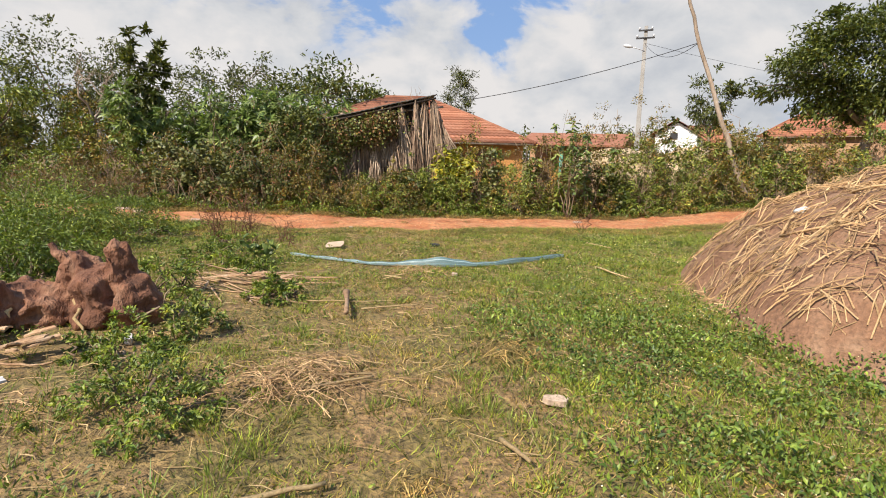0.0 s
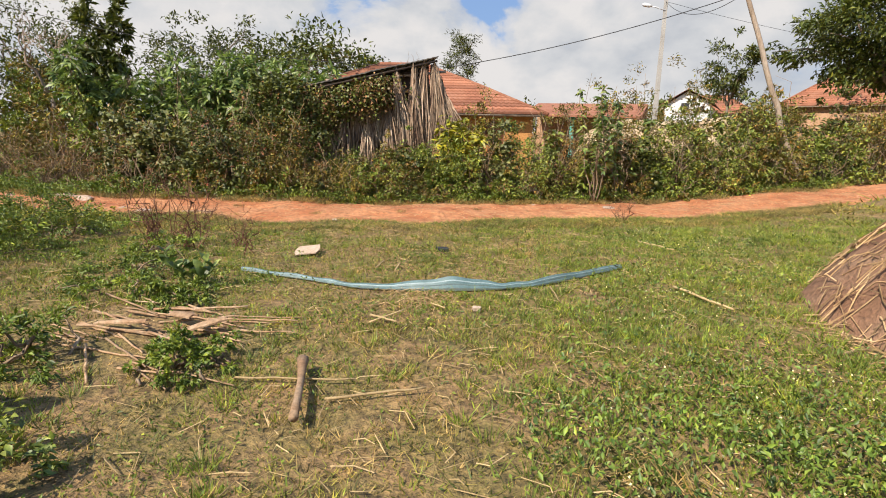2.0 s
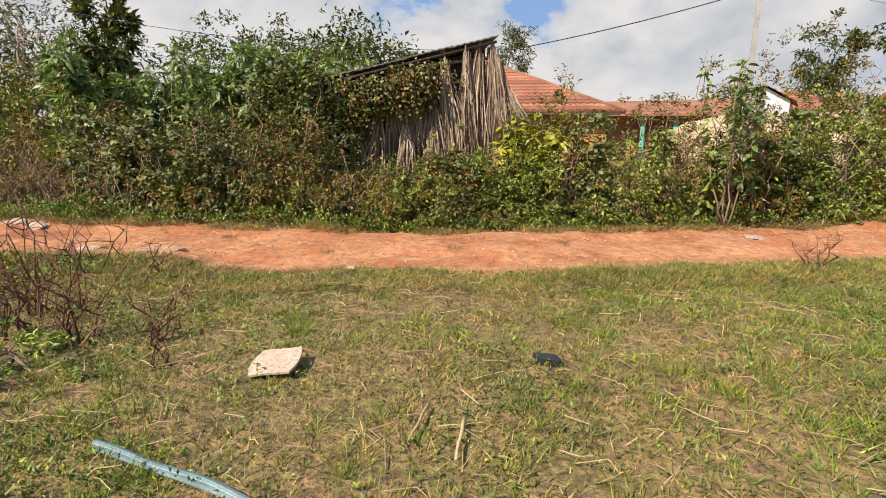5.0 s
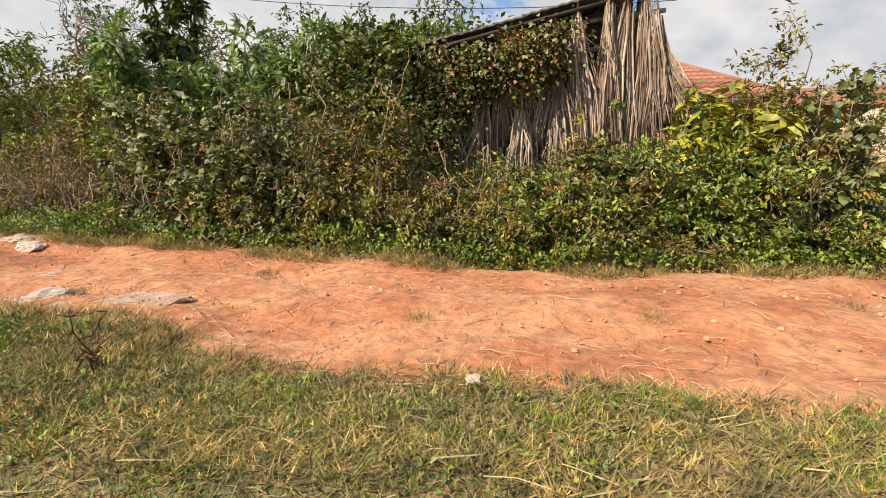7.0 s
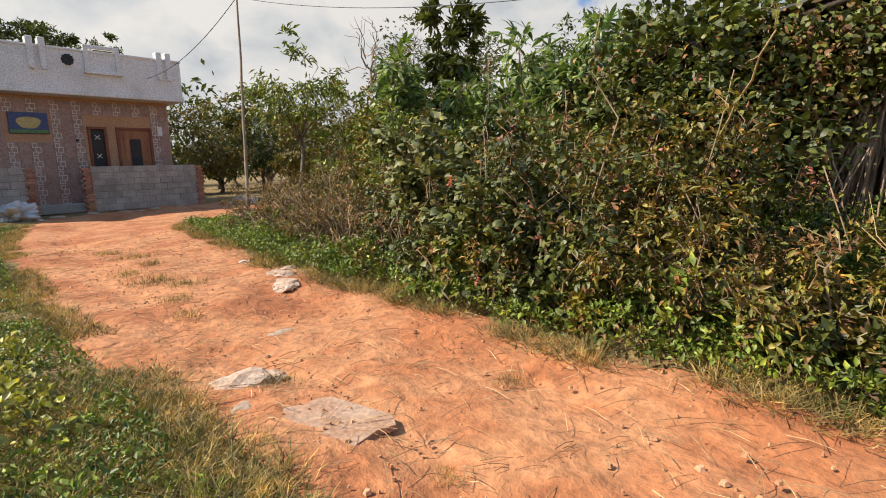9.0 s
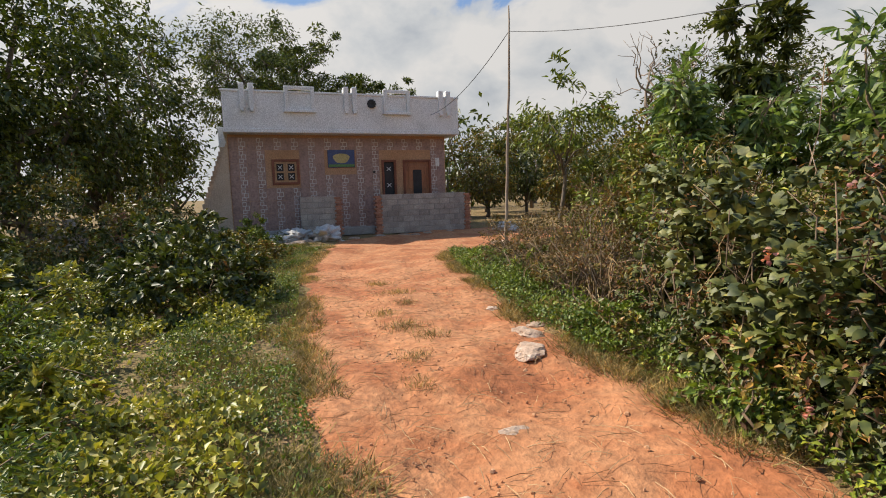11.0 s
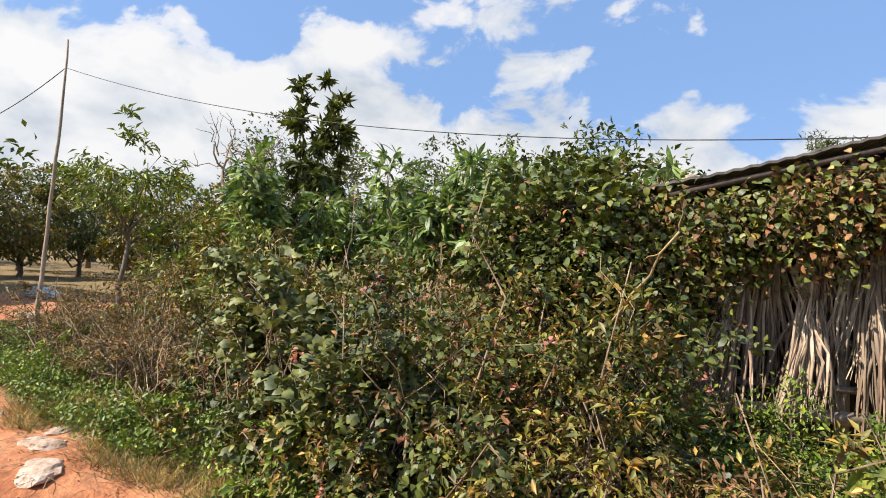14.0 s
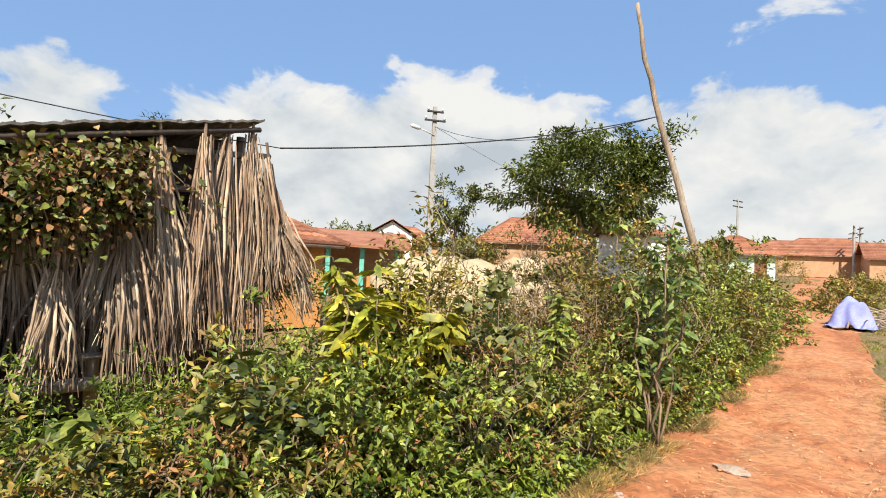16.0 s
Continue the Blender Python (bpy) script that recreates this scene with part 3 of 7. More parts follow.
# ---- the tiled house at the end of the track ----
def build_house():
    ang = math.degrees(math.atan2(10.75 - 3.1, -24.4 + 21.15))
    ob = thing("house", (-21.15, 3.1, 0), "single-storey house with patterned tile front and white parapet", "house", rz=ang)
    # local x runs along the front, y points away from the viewer side, z up
    L, D, H = 7.75, 6.0, 3.55
    g = Geo()
    t = 0.22
    holes = [(1.36, 2.27, 1.85, 2.72), (5.23, 5.78, 0.55, 2.68), (6.05, 7.15, 0.55, 2.68)]
    xs = sorted({0.0, L, *[h[0] for h in holes], *[h[1] for h in holes]})
    for a, b in zip(xs[:-1], xs[1:]):
        hole = next((h for h in holes if h[0] <= a and b <= h[1]), None)
        if hole:
            if hole[2] > 0:
                g.box((a, 0, 0), (b, t, hole[2]))
            g.box((a, 0, hole[3]), (b, t, H))
        else:
            g.box((a, 0, 0), (b, t, H))
    g.box((0, D - t, 0), (L, D, H))
    g.box((0, t, 0), (t, D - t, H))
    g.box((L - t, t, 0), (L, D - t, H))
    pieces("wall", g, M_MUD, ob)
    g = Geo()
    g.box((-0.1, -0.5, 0), (L + 0.1, -0.02, 0.28), bevel=0.02)
    part("plinth", g, M_CONCRETE, ob)
    g = Geo()
    g.box((-0.10, -0.65, H), (L + 0.36, D + 0.2, H + 0.14), bevel=0.015)
    part("roof_slab", g, M_WHITEPAINT, ob)
    g = Geo()
    z0, z1 = H + 0.14, 4.9
    g.box((-0.07, -0.62, z0), (L + 0.33, -0.47, z1 - 0.04))
    g.box((-0.10, -0.65, z1 - 0.05), (L + 0.36, -0.44, z1 + 0.02), bevel=0.01)
    g.box((-0.07, -0.47, z0), (0.08, D + 0.15, z1 - 0.04))
    g.box((L + 0.18, -0.47, z0), (L + 0.33, D + 0.15, z1 - 0.04))
    g.box((0.08, D, z0), (L + 0.18, D + 0.15, z1 - 0.04))
    pieces("parapet", g, M_WHITEPAINT, ob)
    for x in (1.85, 5.22):
        g = Geo()
        g.box((x, -0.70, 4.30), (x + 0.13, -0.60, 5.08), bevel=0.012)
        g.box((x + 0.86, -0.70, 4.30), (x + 0.99, -0.60, 5.08), bevel=0.012)
        g.box((x + 0.13, -0.70, 4.96), (x + 0.86, -0.60, 5.08), bevel=0.012)
        g.box((x - 0.03, -0.73, 4.22), (x + 1.02, -0.62, 4.32), bevel=0.012)
        part("parapet_frame", g, M_WHITEPAINT, ob)
    for x in (0.45, 3.82, 7.3):
        for k in (0, 0.29):
            g = Geo()
            g.box((x + k, -0.72, 4.30), (x + k + 0.17, -0.45, 5.12), bevel=0.02)
            g.box((x + k + 0.03, -0.74, 4.22), (x + k + 0.14, -0.62, 4.31), bevel=0.012)
            part("parapet_post", g, M_WHITEPAINT, ob)
    g = Geo()
    for a in range(10):
        th = a * math.pi / 5
        p = np.array([4.8 + 0.11 * math.cos(th), -0.64, 4.58 + 0.11 * math.sin(th)])
        g.box(p - 0.045, p + 0.045, bevel=0.012)
    g.box((4.73, -0.66, 4.5), (4.87, -0.61, 4.66))
    part("relief_emblem", g, M_BLACK, ob, "small black relief emblem")

    def opening(name, x0, x1, z0, z1, frame_mat, leaf, glazing):
        g = Geo()
        w = 0.085
        for lo, hi in (((x0, -0.05, z0), (x0 + w, 0.10, z1)), ((x1 - w, -0.05, z0), (x1, 0.10, z1)), ((x0 + w, -0.05, z1 - w), (x1 - w, 0.10, z1)), ((x0 + w, -0.05, z0), (x1 - w, 0.10, z0 + w))):
            g.box(lo, hi, bevel=0.008)
        o = part(name, g, frame_mat, ob)
        if glazing == "window":
            mid = (x0 + x1) / 2
            for a, b in ((x0 + w, mid - 0.005), (mid + 0.005, x1 - w)):
                s = Geo()
                q = 0.065
                s.box((a, -0.02, z0 + w), (a + q, 0.03, z1 - w))
                s.box((b - q, -0.02, z0 + w), (b, 0.03, z1 - w))
                for zz in (z0 + w, (z0 + z1) / 2 - q / 2, z1 - w - q):
                    s.box((a + q, -0.02, zz), (b - q, 0.03, zz + q))
                part("shutter", s, leaf, o)
                d = Geo()
                d.box((a + q, 0.032, z0 + w), (b - q, 0.045, z1 - w))
                part("dark_pane", d, M_BLACK, o)
                for zz in ((z0 + w + q + (z0 + z1) / 2 - q / 2) / 2, ((z0 + z1) / 2 + q / 2 + z1 - w - q) / 2):
                    c = Geo()
                    xm, e = (a + b) / 2, 0.065
                    for sgn in (1, -1):
                        c.tube([(xm - e, 0.02, zz - e * sgn), (xm, 0.012, zz), (xm + e, 0.02, zz + e * sgn)], 0.013, 5)
                    part("star_grille", c, M_WHITEPAINT, o)
        elif glazing == "slit":
            s = Geo()
            s.box((x0 + w, 0.03, z0 + w), (x1 - w, 0.05, z1 - w))
            part("dark_pane", s, M_BLACK, o)
            for zz in (1.75, 2.35):
                c = Geo()
                c.tube([(x0 + 0.2, 0.02, zz - 0.07), (x1 - 0.2, 0.02, zz + 0.07)], 0.012, 5)
                c.tube([(x0 + 0.2, 0.02, zz + 0.07), (x1 - 0.2, 0.02, zz - 0.07)], 0.012, 5)
                part("star_grille", c, M_WHITEPAINT, o)
        else:
            s = Geo()
            s.box((x0 + w, 0.0, z0 + w), (x1 - w, 0.045, z1 - w))
            for a, b in ((x0 + 0.2, (x0 + x1) / 2 - 0.06), ((x0 + x1) / 2 + 0.06, x1 - 0.2)):
                for c, d in ((z0 + 0.25, 1.45), (1.6, z1 - 0.25)):
                    s.box((a, -0.018, c), (b, 0.0, d), bevel=0.012)
            part("door_leaf", s, leaf, o)
            s = Geo()
            s.box(((x0 + x1) / 2 - 0.17, -0.03, 1.3), ((x0 + x1) / 2 + 0.17, -0.02, 2.3))
            part("dark_panel", s, M_BLACK, o)

    opening("window", 1.36, 2.27, 1.85, 2.72, M_FRAMEWOOD, M_SHUTTER, "window")
    opening("door", 6.05, 7.15, 0.55, 2.68, M_FRAMEWOOD, M_DOORWOOD, "door")
    opening("side_window", 5.23, 5.78, 0.55, 2.68, M_FRAMEWOOD, M_BLACK, "slit")
    g = Geo()
    g.box((3.27, -0.05, 2.42), (4.23, -0.012, 3.04), bevel=0.006)
    o = part("picture_panel", g, M_PANELBLUE, ob, "painted tile picture with a pale blob on blue")
    g = Geo()
    th = np.linspace(0, 2 * math.pi, 18, endpoint=False)
    ring = np.stack([3.75 + 0.29 * np.cos(th) * (1 + 0.12 * np.sin(3 * th)), np.full(18, -0.054), 2.74 + 0.19 * np.sin(th) * (1 + 0.1 * np.cos(2 * th))], 1)
    g.add(ring, [tuple(range(18))])
    part("pale_shape", g, M_PANELTAN, o)
    g = Geo()
    g.box((3.29, -0.055, 2.44), (4.21, -0.051, 2.53))
    part("green_strip", g, M_PANELGREEN, o)
    g = Geo()
    g.box((7.34, -0.035, 2.42), (7.50, -0.012, 2.74), bevel=0.006)
    part("name_plate", g, M_WHITEPAINT, ob)
    g = Geo()
    g.box((4.9, -0.05, 2.2), (4.97, -0.012, 2.28), bevel=0.006)
    part("switch_box", g, M_BLACK, ob)
    # outdoor stair along the side wall, solid under the treads
    g = Geo()
    for i in range(17):
        y0 = 0.06 + i * 0.29
        g.box((-1.28 + 0.055 * i, y0, 0), (-0.02, y0 + 0.29, 0.21 * (i + 1)), bevel=0.01)
    pieces("side_stair", g, M_STAIR, ob)
    g = Geo()
    n = 13
    v = []
    for i in range(n):
        s = i / (n - 1)
        v += [(-1.05 * (1 - s) - 0.0, -0.12, 0), (-1.05 * (1 - s) - 0.0, -0.12, 0.3 + 3.1 * s), (-1.05 * (1 - s), 0.05, 0), (-1.05 * (1 - s), 0.05, 0.3 + 3.1 * s)]
    f = []
    for i in range(n - 1):
        a, b = i * 4, i * 4 + 4
        f += [(a, b, b + 1, a + 1), (a + 2, a + 3, b + 3, b + 2), (a + 1, b + 1, b + 3, a + 3)]
    f += [(0, 1, 3, 2), ((n - 1) * 4, (n - 1) * 4 + 2, (n - 1) * 4 + 3, (n - 1) * 4 + 1)]
    g.add(v, f)
    part("stair_wall", g, M_STAIR, ob)
    g = Geo()
    g.box((-0.42, 4.9, 3.57), (-0.12, 5.1, 4.4), bevel=0.01)
    part("stair_parapet", g, M_WHITEPAINT, ob)
    return ob


def house_tiles(ob):
    """Facing tiles with raised pale rectangle outlines on every other column."""
    tw, th = 0.285, 0.43

    def tile_mesh(kind):
        g = Geo()
        g.box((0.003, -0.012, 0.003), (tw - 0.003, 0, th - 0.003))
        if kind:
            for (a, b, c, d) in ((0.03, 0.17, 0.02, 0.15), (0.10, 0.25, 0.12, 0.29), (0.03, 0.16, 0.26, 0.41)):
                q = 0.022
                for x0, x1, z0, z1 in ((a, b, c, c + q), (a, b, d - q, d), (a, a + q, c + q, d - q), (b - q, b, c + q, d - q)):
                    g.add([(x0, -0.0145, z0), (x1, -0.0145, z0), (x1, -0.0145, z1), (x0, -0.0145, z1)], [(0, 1, 2, 3)], 1)
        return g.mesh("tile", [M_TILE, M_TILELINE])

    meshes = [tile_mesh(0), tile_mesh(1)]
    blocked = [(1.30, 2.33, 1.80, 2.78), (5.17, 5.84, 0.5, 2.74), (5.99, 7.21, 0.5, 2.74), (3.27, 4.23, 2.42, 3.04)]
    wall = next(c for c in ob.children if c.name.startswith("wall"))
    for i in range(27):
        for j in range(8):
            x, z = i * tw + 0.02, 0.02 + j * th
            if any(x + tw > b[0] + 0.12 and x < b[1] - 0.12 and z + th > b[2] + 0.12 and z < b[3] - 0.12 for b in blocked):
                continue
            o = new("tile", meshes[i % 2])
            o.parent = wall
            o.location = (x, 0, z)


M_PANELBLUE = rough_material("panel_blue", [(0.03, 0.05, 0.16), (0.05, 0.09, 0.24)], 4, 30, 0.35, 0.001)
M_PANELTAN = rough_material("panel_tan", [(0.42, 0.34, 0.12), (0.52, 0.44, 0.20)], 5, 30, 0.35, 0.001)
M_PANELGREEN = rough_material("panel_green", [(0.05, 0.16, 0.05), (0.12, 0.26, 0.07)], 9, 30, 0.35, 0.001)
M_STAIR = rough_material("stair_plaster", [(0.44, 0.32, 0.22), (0.54, 0.41, 0.29), (0.58, 0.46, 0.34)], 1.5, 40, 0.9, 0.005)
M_TILE = rough_material("facing_tile", [(0.27, 0.17, 0.145), (0.34, 0.22, 0.19), (0.39, 0.27, 0.23)], 2.5, 14, 0.35, 0.001, island=0.08, strength=0.1)
M_TILELINE = rough_material("tile_line", [(0.52, 0.48, 0.44), (0.62, 0.58, 0.54)], 4, 30, 0.35, 0.001, strength=0.1)
HOUSE = build_house()


def block_wall(x0, x1, z1, y, piers):
    """Low front wall of cement blocks with brick piers, in the house's own directions."""
    ob = thing("block_wall", (-21.15, 3.1, 0), "unplastered grey cement block wall with brick piers", "wall", rz=HOUSE.rotation_euler.z and math.degrees(HOUSE.matrix_world.to_euler().z))
    g = Geo()
    g.box((x0, y - 0.07, 0), (x1, y + 0.07, z1 - 0.02))
    part("mortar_core", g, M_CONCRETE, ob)
    g = Geo()
    g.box((0.006, -0.085, 0.006), (0.394, 0.085, 0.194), bevel=0.008)
    full = g.mesh("block", M_BLOCK)
    g = Geo()
    g.box((0.0, -0.12, 0.004), (0.22, 0.12, 0.068), bevel=0.006)
    brick = g.mesh("brick", M_BRICK)
    rng = np.random.default_rng(int(x0 * 10) + 3)
    rows = int(z1 / 0.2)
    for j in range(rows):
        x = x0 - 0.2 * (j % 2)
        while x < x1 - 0.05:
            a, b = max(x, x0), min(x + 0.4, x1)
            if b - a > 0.08:
                o = new("block", full)
                o.parent = ob
                o.location = (a, y + float(rng.uniform(-0.004, 0.004)), j * 0.2 + 0.01)
                o.scale = ((b - a) / 0.4, 1, 1)
            x += 0.4
    for px in piers:
        for j in range(int(z1 / 0.072)):
            o = new("brick", brick)
            o.parent = ob
            o.location = (px + float(rng.uniform(-0.02, 0.02)) + 0.05 * (j % 2), y + float(rng.uniform(-0.01, 0.01)), j * 0.072)
    return ob


block_wall(4.95, 8.2, 1.42, -0.75, (4.72, 8.15))
block_wall(2.15, 3.35, 1.42, -0.75, (3.30,))
house_tiles(HOUSE)


# ---- the palm-thatched hut ----
HUT = (-3.68, 17.36)                      # front right corner
# near-black wood: eave beam, and shade put into colour behind the fronds
M_DARKWOOD = rough_material("dark_wood", [(0.05, 0.035, 0.025), (0.10, 0.07, 0.05)], 4, 40, 0.95, 0.006, (1, 1, 0.2))
HUT_RZ = math.degrees(math.atan2(-1.5, -1.99))   # local x runs from the right corner leftwards along the front


def frond_mesh(rng, length, spread, n, top=0.05):
    """A hanging dry palm frond: folded ribbons gathered at the stalk and fanning out downwards."""
    g = Geo()
    sway = rng.normal() * 0.06
    for _ in range(n):
        u = rng.uniform(-1, 1)
        start = rng.random() ** 1.5 * 0.35 * length
        L = (length - start) * rng.uniform(0.7, 1.04)
        x0, x1 = u * top, u * spread * (0.6 + 0.5 * L / length) + rng.normal() * 0.05 + sway
        y0, y1 = rng.uniform(-0.03, 0.03), rng.uniform(-0.05, 0.12)
        w = rng.uniform(0.006, 0.017)
        k = 6
        s = np.linspace(0, 1, k)
        px = x0 + (x1 - x0) * s ** rng.uniform(0.7, 1.3) + np.cumsum(rng.normal(size=k)) * 0.02
        py = y0 + (y1 - y0) * s + rng.normal() * 0.05 * np.sin(s * 3) + np.cumsum(rng.normal(size=k)) * 0.014
        pz = -start - L * s
        width = w * np.array([0.6, 1, 1, 0.9, 0.7, 0.15])
        tw = rng.uniform(-0.9, 0.9)
        a = np.stack([px - width * math.cos(tw), py - width * math.sin(tw), pz], 1)
        m = np.stack([px, py + w * 0.7, pz], 1)
        b = np.stack([px + width * math.cos(tw), py + width * math.sin(tw), pz], 1)
        f = []
        for i in range(k - 1):
            f += [(i, i + 1, k + i + 1, k + i), (k + i, k + i + 1, 2 * k + i + 1, 2 * k + i)]
        g.add(np.concatenate([a, m, b]), f)
    g.tube([(0, 0.02, 0.12), (sway * 0.4, 0.03, -length * 0.45), (sway, 0.03, -length * 0.9)], [0.016, 0.011, 0.004], 5)
    return g


def build_hut():
    base = float(gz(*HUT)) + 0.05
    ob = thing("hut", (HUT[0], HUT[1], 0), "palm-frond walled hut with a sagging sheet roof overgrown by vines", "hut", rz=HUT_RZ)
    rng = np.random.default_rng(5)
    L, D = 5.4, 3.6          # local y negative points to the back
    back = -1
    # posts
    for x, y, h in ((0.05, 0.0, 3.0), (1.3, 0.0, 2.8), (2.6, 0.0, 2.55), (4.2, 0.0, 1.95), (0.05, D * back, 2.6), (2.6, D * back, 2.1), (4.2, D * back, 1.6)):
        g = Geo()
        g.tube([(x, y, 0), (x + 0.02, y, h * 0.5), (x - 0.02, y, h)], [0.06, 0.055, 0.05], 8)
        part("post", g, M_POLEWOOD, ob, smooth=True)
    for z, dz in ((0.75, 0.0), (1.15, -0.05), (1.85, -0.35), (2.45, -0.75), (2.85, -0.9)):
        g = Geo()
        g.tube([(-0.3, 0.05, z), (2.6, 0.06, z + dz * 0.45), (4.4, 0.05, z + dz * 0.8)], 0.035, 6)
        part("rail", g, M_POLEWOOD, ob, smooth=True)
    for z in (1.35, 2.05, 2.55):
        g = Geo()
        g.tube([(-0.05, 0.3, z), (-0.02, -1.5, z - 0.1), (-0.05, -3.7, z - 0.3)], 0.032, 6)
        part("rail", g, M_POLEWOOD, ob, smooth=True)
    # roof sheets: high at the right front, falling leftwards
    n = 5
    for i in range(n):
        g = Geo()
        a, b = -0.04 + i * 0.86, -0.04 + (i + 1) * 0.86 + 0.05
        k = 15
        top, bot = [], []
        for j in range(k):
            x = a + (b - a) * j / (k - 1)
            z = 3.17 - 0.262 * (x + 0.04) + 0.006 * math.cos(j * math.pi) + 0.012 * (i % 2)
            for y in (0.34, -3.9):
                zz = z - (0.0 if y > 0 else 0.35)
                top.append((x, y, zz))
                bot.append((x, y, zz - 0.022))
        m = len(top)
        f = []
        for j in range(k - 1):
            p = j * 2
            f += [(p, p + 1, p + 3, p + 2), (m + p, m + p + 2, m + p + 3, m + p + 1), (p, p + 2, m + p + 2, m + p), (p + 1, m + p + 1, m + p + 3, p + 3)]
        f += [(0, m, m + 1, 1), (m - 2, m - 1, 2 * m - 1, 2 * m - 2)]
        g.add(top + bot, f)
        part("roof_sheet", g, M_SHEET, ob, "grey weathered roofing sheet")
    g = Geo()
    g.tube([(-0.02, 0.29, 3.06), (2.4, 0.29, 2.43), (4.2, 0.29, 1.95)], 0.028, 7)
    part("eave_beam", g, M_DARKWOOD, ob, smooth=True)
    # hanging fronds of the front wall, in three overlapping courses
    def hang(x, y, z, length, spread, n, tilt=0.0, turn=0.0):
        o = part("palm_frond", frond_mesh(rng, length, spread, n), M_FROND, ob)
        o.location, o.rotation_euler = (x, y, z), (0, radians(tilt), radians(turn))

    for x in np.arange(0.15, 4.3, 0.36):
        roof = 3.02 - 0.262 * x
        z = roof - rng.uniform(0.0, 0.55)
        hang(x, 0.10, z, z - rng.uniform(0.4, 0.9), rng.uniform(0.17, 0.27), 62, rng.uniform(-8, 8))
    for x in (0.04, 0.30, 0.58, 0.98):
        z = 3.03 - 0.262 * x
        hang(x, 0.22 + rng.uniform(0, 0.08), z, z - rng.uniform(0.6, 0.9), rng.uniform(0.2, 0.27), 95, rng.uniform(-2, 5))
    for x in np.arange(0.8, 4.4, 0.47):
        z = rng.uniform(1.45, 2.1) - 0.05 * x
        hang(x + rng.uniform(-0.08, 0.08), 0.24, z, z - rng.uniform(0.3, 0.5), rng.uniform(0.17, 0.26), 76, rng.uniform(-9, 9))
    # the ragged side, flaring outwards
    for k in range(5):
        hang(-0.02, 0.45 - k * 0.22, 2.78 - 0.1 * k, rng.uniform(1.4, 1.7), 0.15, 46, 16 + 3 * k + rng.uniform(-3, 3), rng.uniform(-10, 15))
    hang(-0.42, 0.4, 1.75, 0.75, 0.12, 40, 24, 0)
    hang(-0.2, 0.5, 2.2, 0.85, 0.12, 36, 20, 0)
    # dark sheets added behind the fronds; their colour stands for shade in the gaps
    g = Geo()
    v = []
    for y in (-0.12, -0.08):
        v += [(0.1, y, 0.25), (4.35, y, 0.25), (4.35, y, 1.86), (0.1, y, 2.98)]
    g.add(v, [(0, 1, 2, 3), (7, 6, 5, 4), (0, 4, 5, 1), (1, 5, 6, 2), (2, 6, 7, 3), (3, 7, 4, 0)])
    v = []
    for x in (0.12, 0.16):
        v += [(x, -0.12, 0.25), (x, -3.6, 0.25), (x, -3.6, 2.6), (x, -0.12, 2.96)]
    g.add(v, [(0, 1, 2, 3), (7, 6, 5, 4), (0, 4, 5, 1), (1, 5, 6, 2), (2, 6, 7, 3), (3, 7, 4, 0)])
    part("shade_backing", g, M_DARKWOOD, ob)
    # dark boards added to keep the inside dark close the back up to the roof
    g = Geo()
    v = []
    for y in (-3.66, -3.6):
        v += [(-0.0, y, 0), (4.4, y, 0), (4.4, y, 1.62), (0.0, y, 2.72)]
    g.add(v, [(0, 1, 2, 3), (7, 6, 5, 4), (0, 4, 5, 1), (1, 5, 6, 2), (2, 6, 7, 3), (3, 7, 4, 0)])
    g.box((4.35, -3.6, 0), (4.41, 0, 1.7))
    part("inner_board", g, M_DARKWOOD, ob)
    g = Geo()
    g.tube([(0.9, 0.16, 0.52), (2.0, 0.2, 0.56), (2.9, 0.16, 0.5)], 0.06, 7)
    part("foot_log", g, M_POLEWOOD, ob, smooth=True)
    ob.location.z = float(gz(*HUT)) * 0.5
    return ob


build_hut()


# ---- hedge and scrub along the far side of the track ----
def far_at(x, w):
    """A point w metres behind the far edge of the track at x."""
    y = float(far_y(x))
    dx, dy = 1.0, float(far_y(x + 0.5) - far_y(x - 0.5))
    k = math.hypot(dx, dy)
    return x - dy / k * w, y + dx / k * w


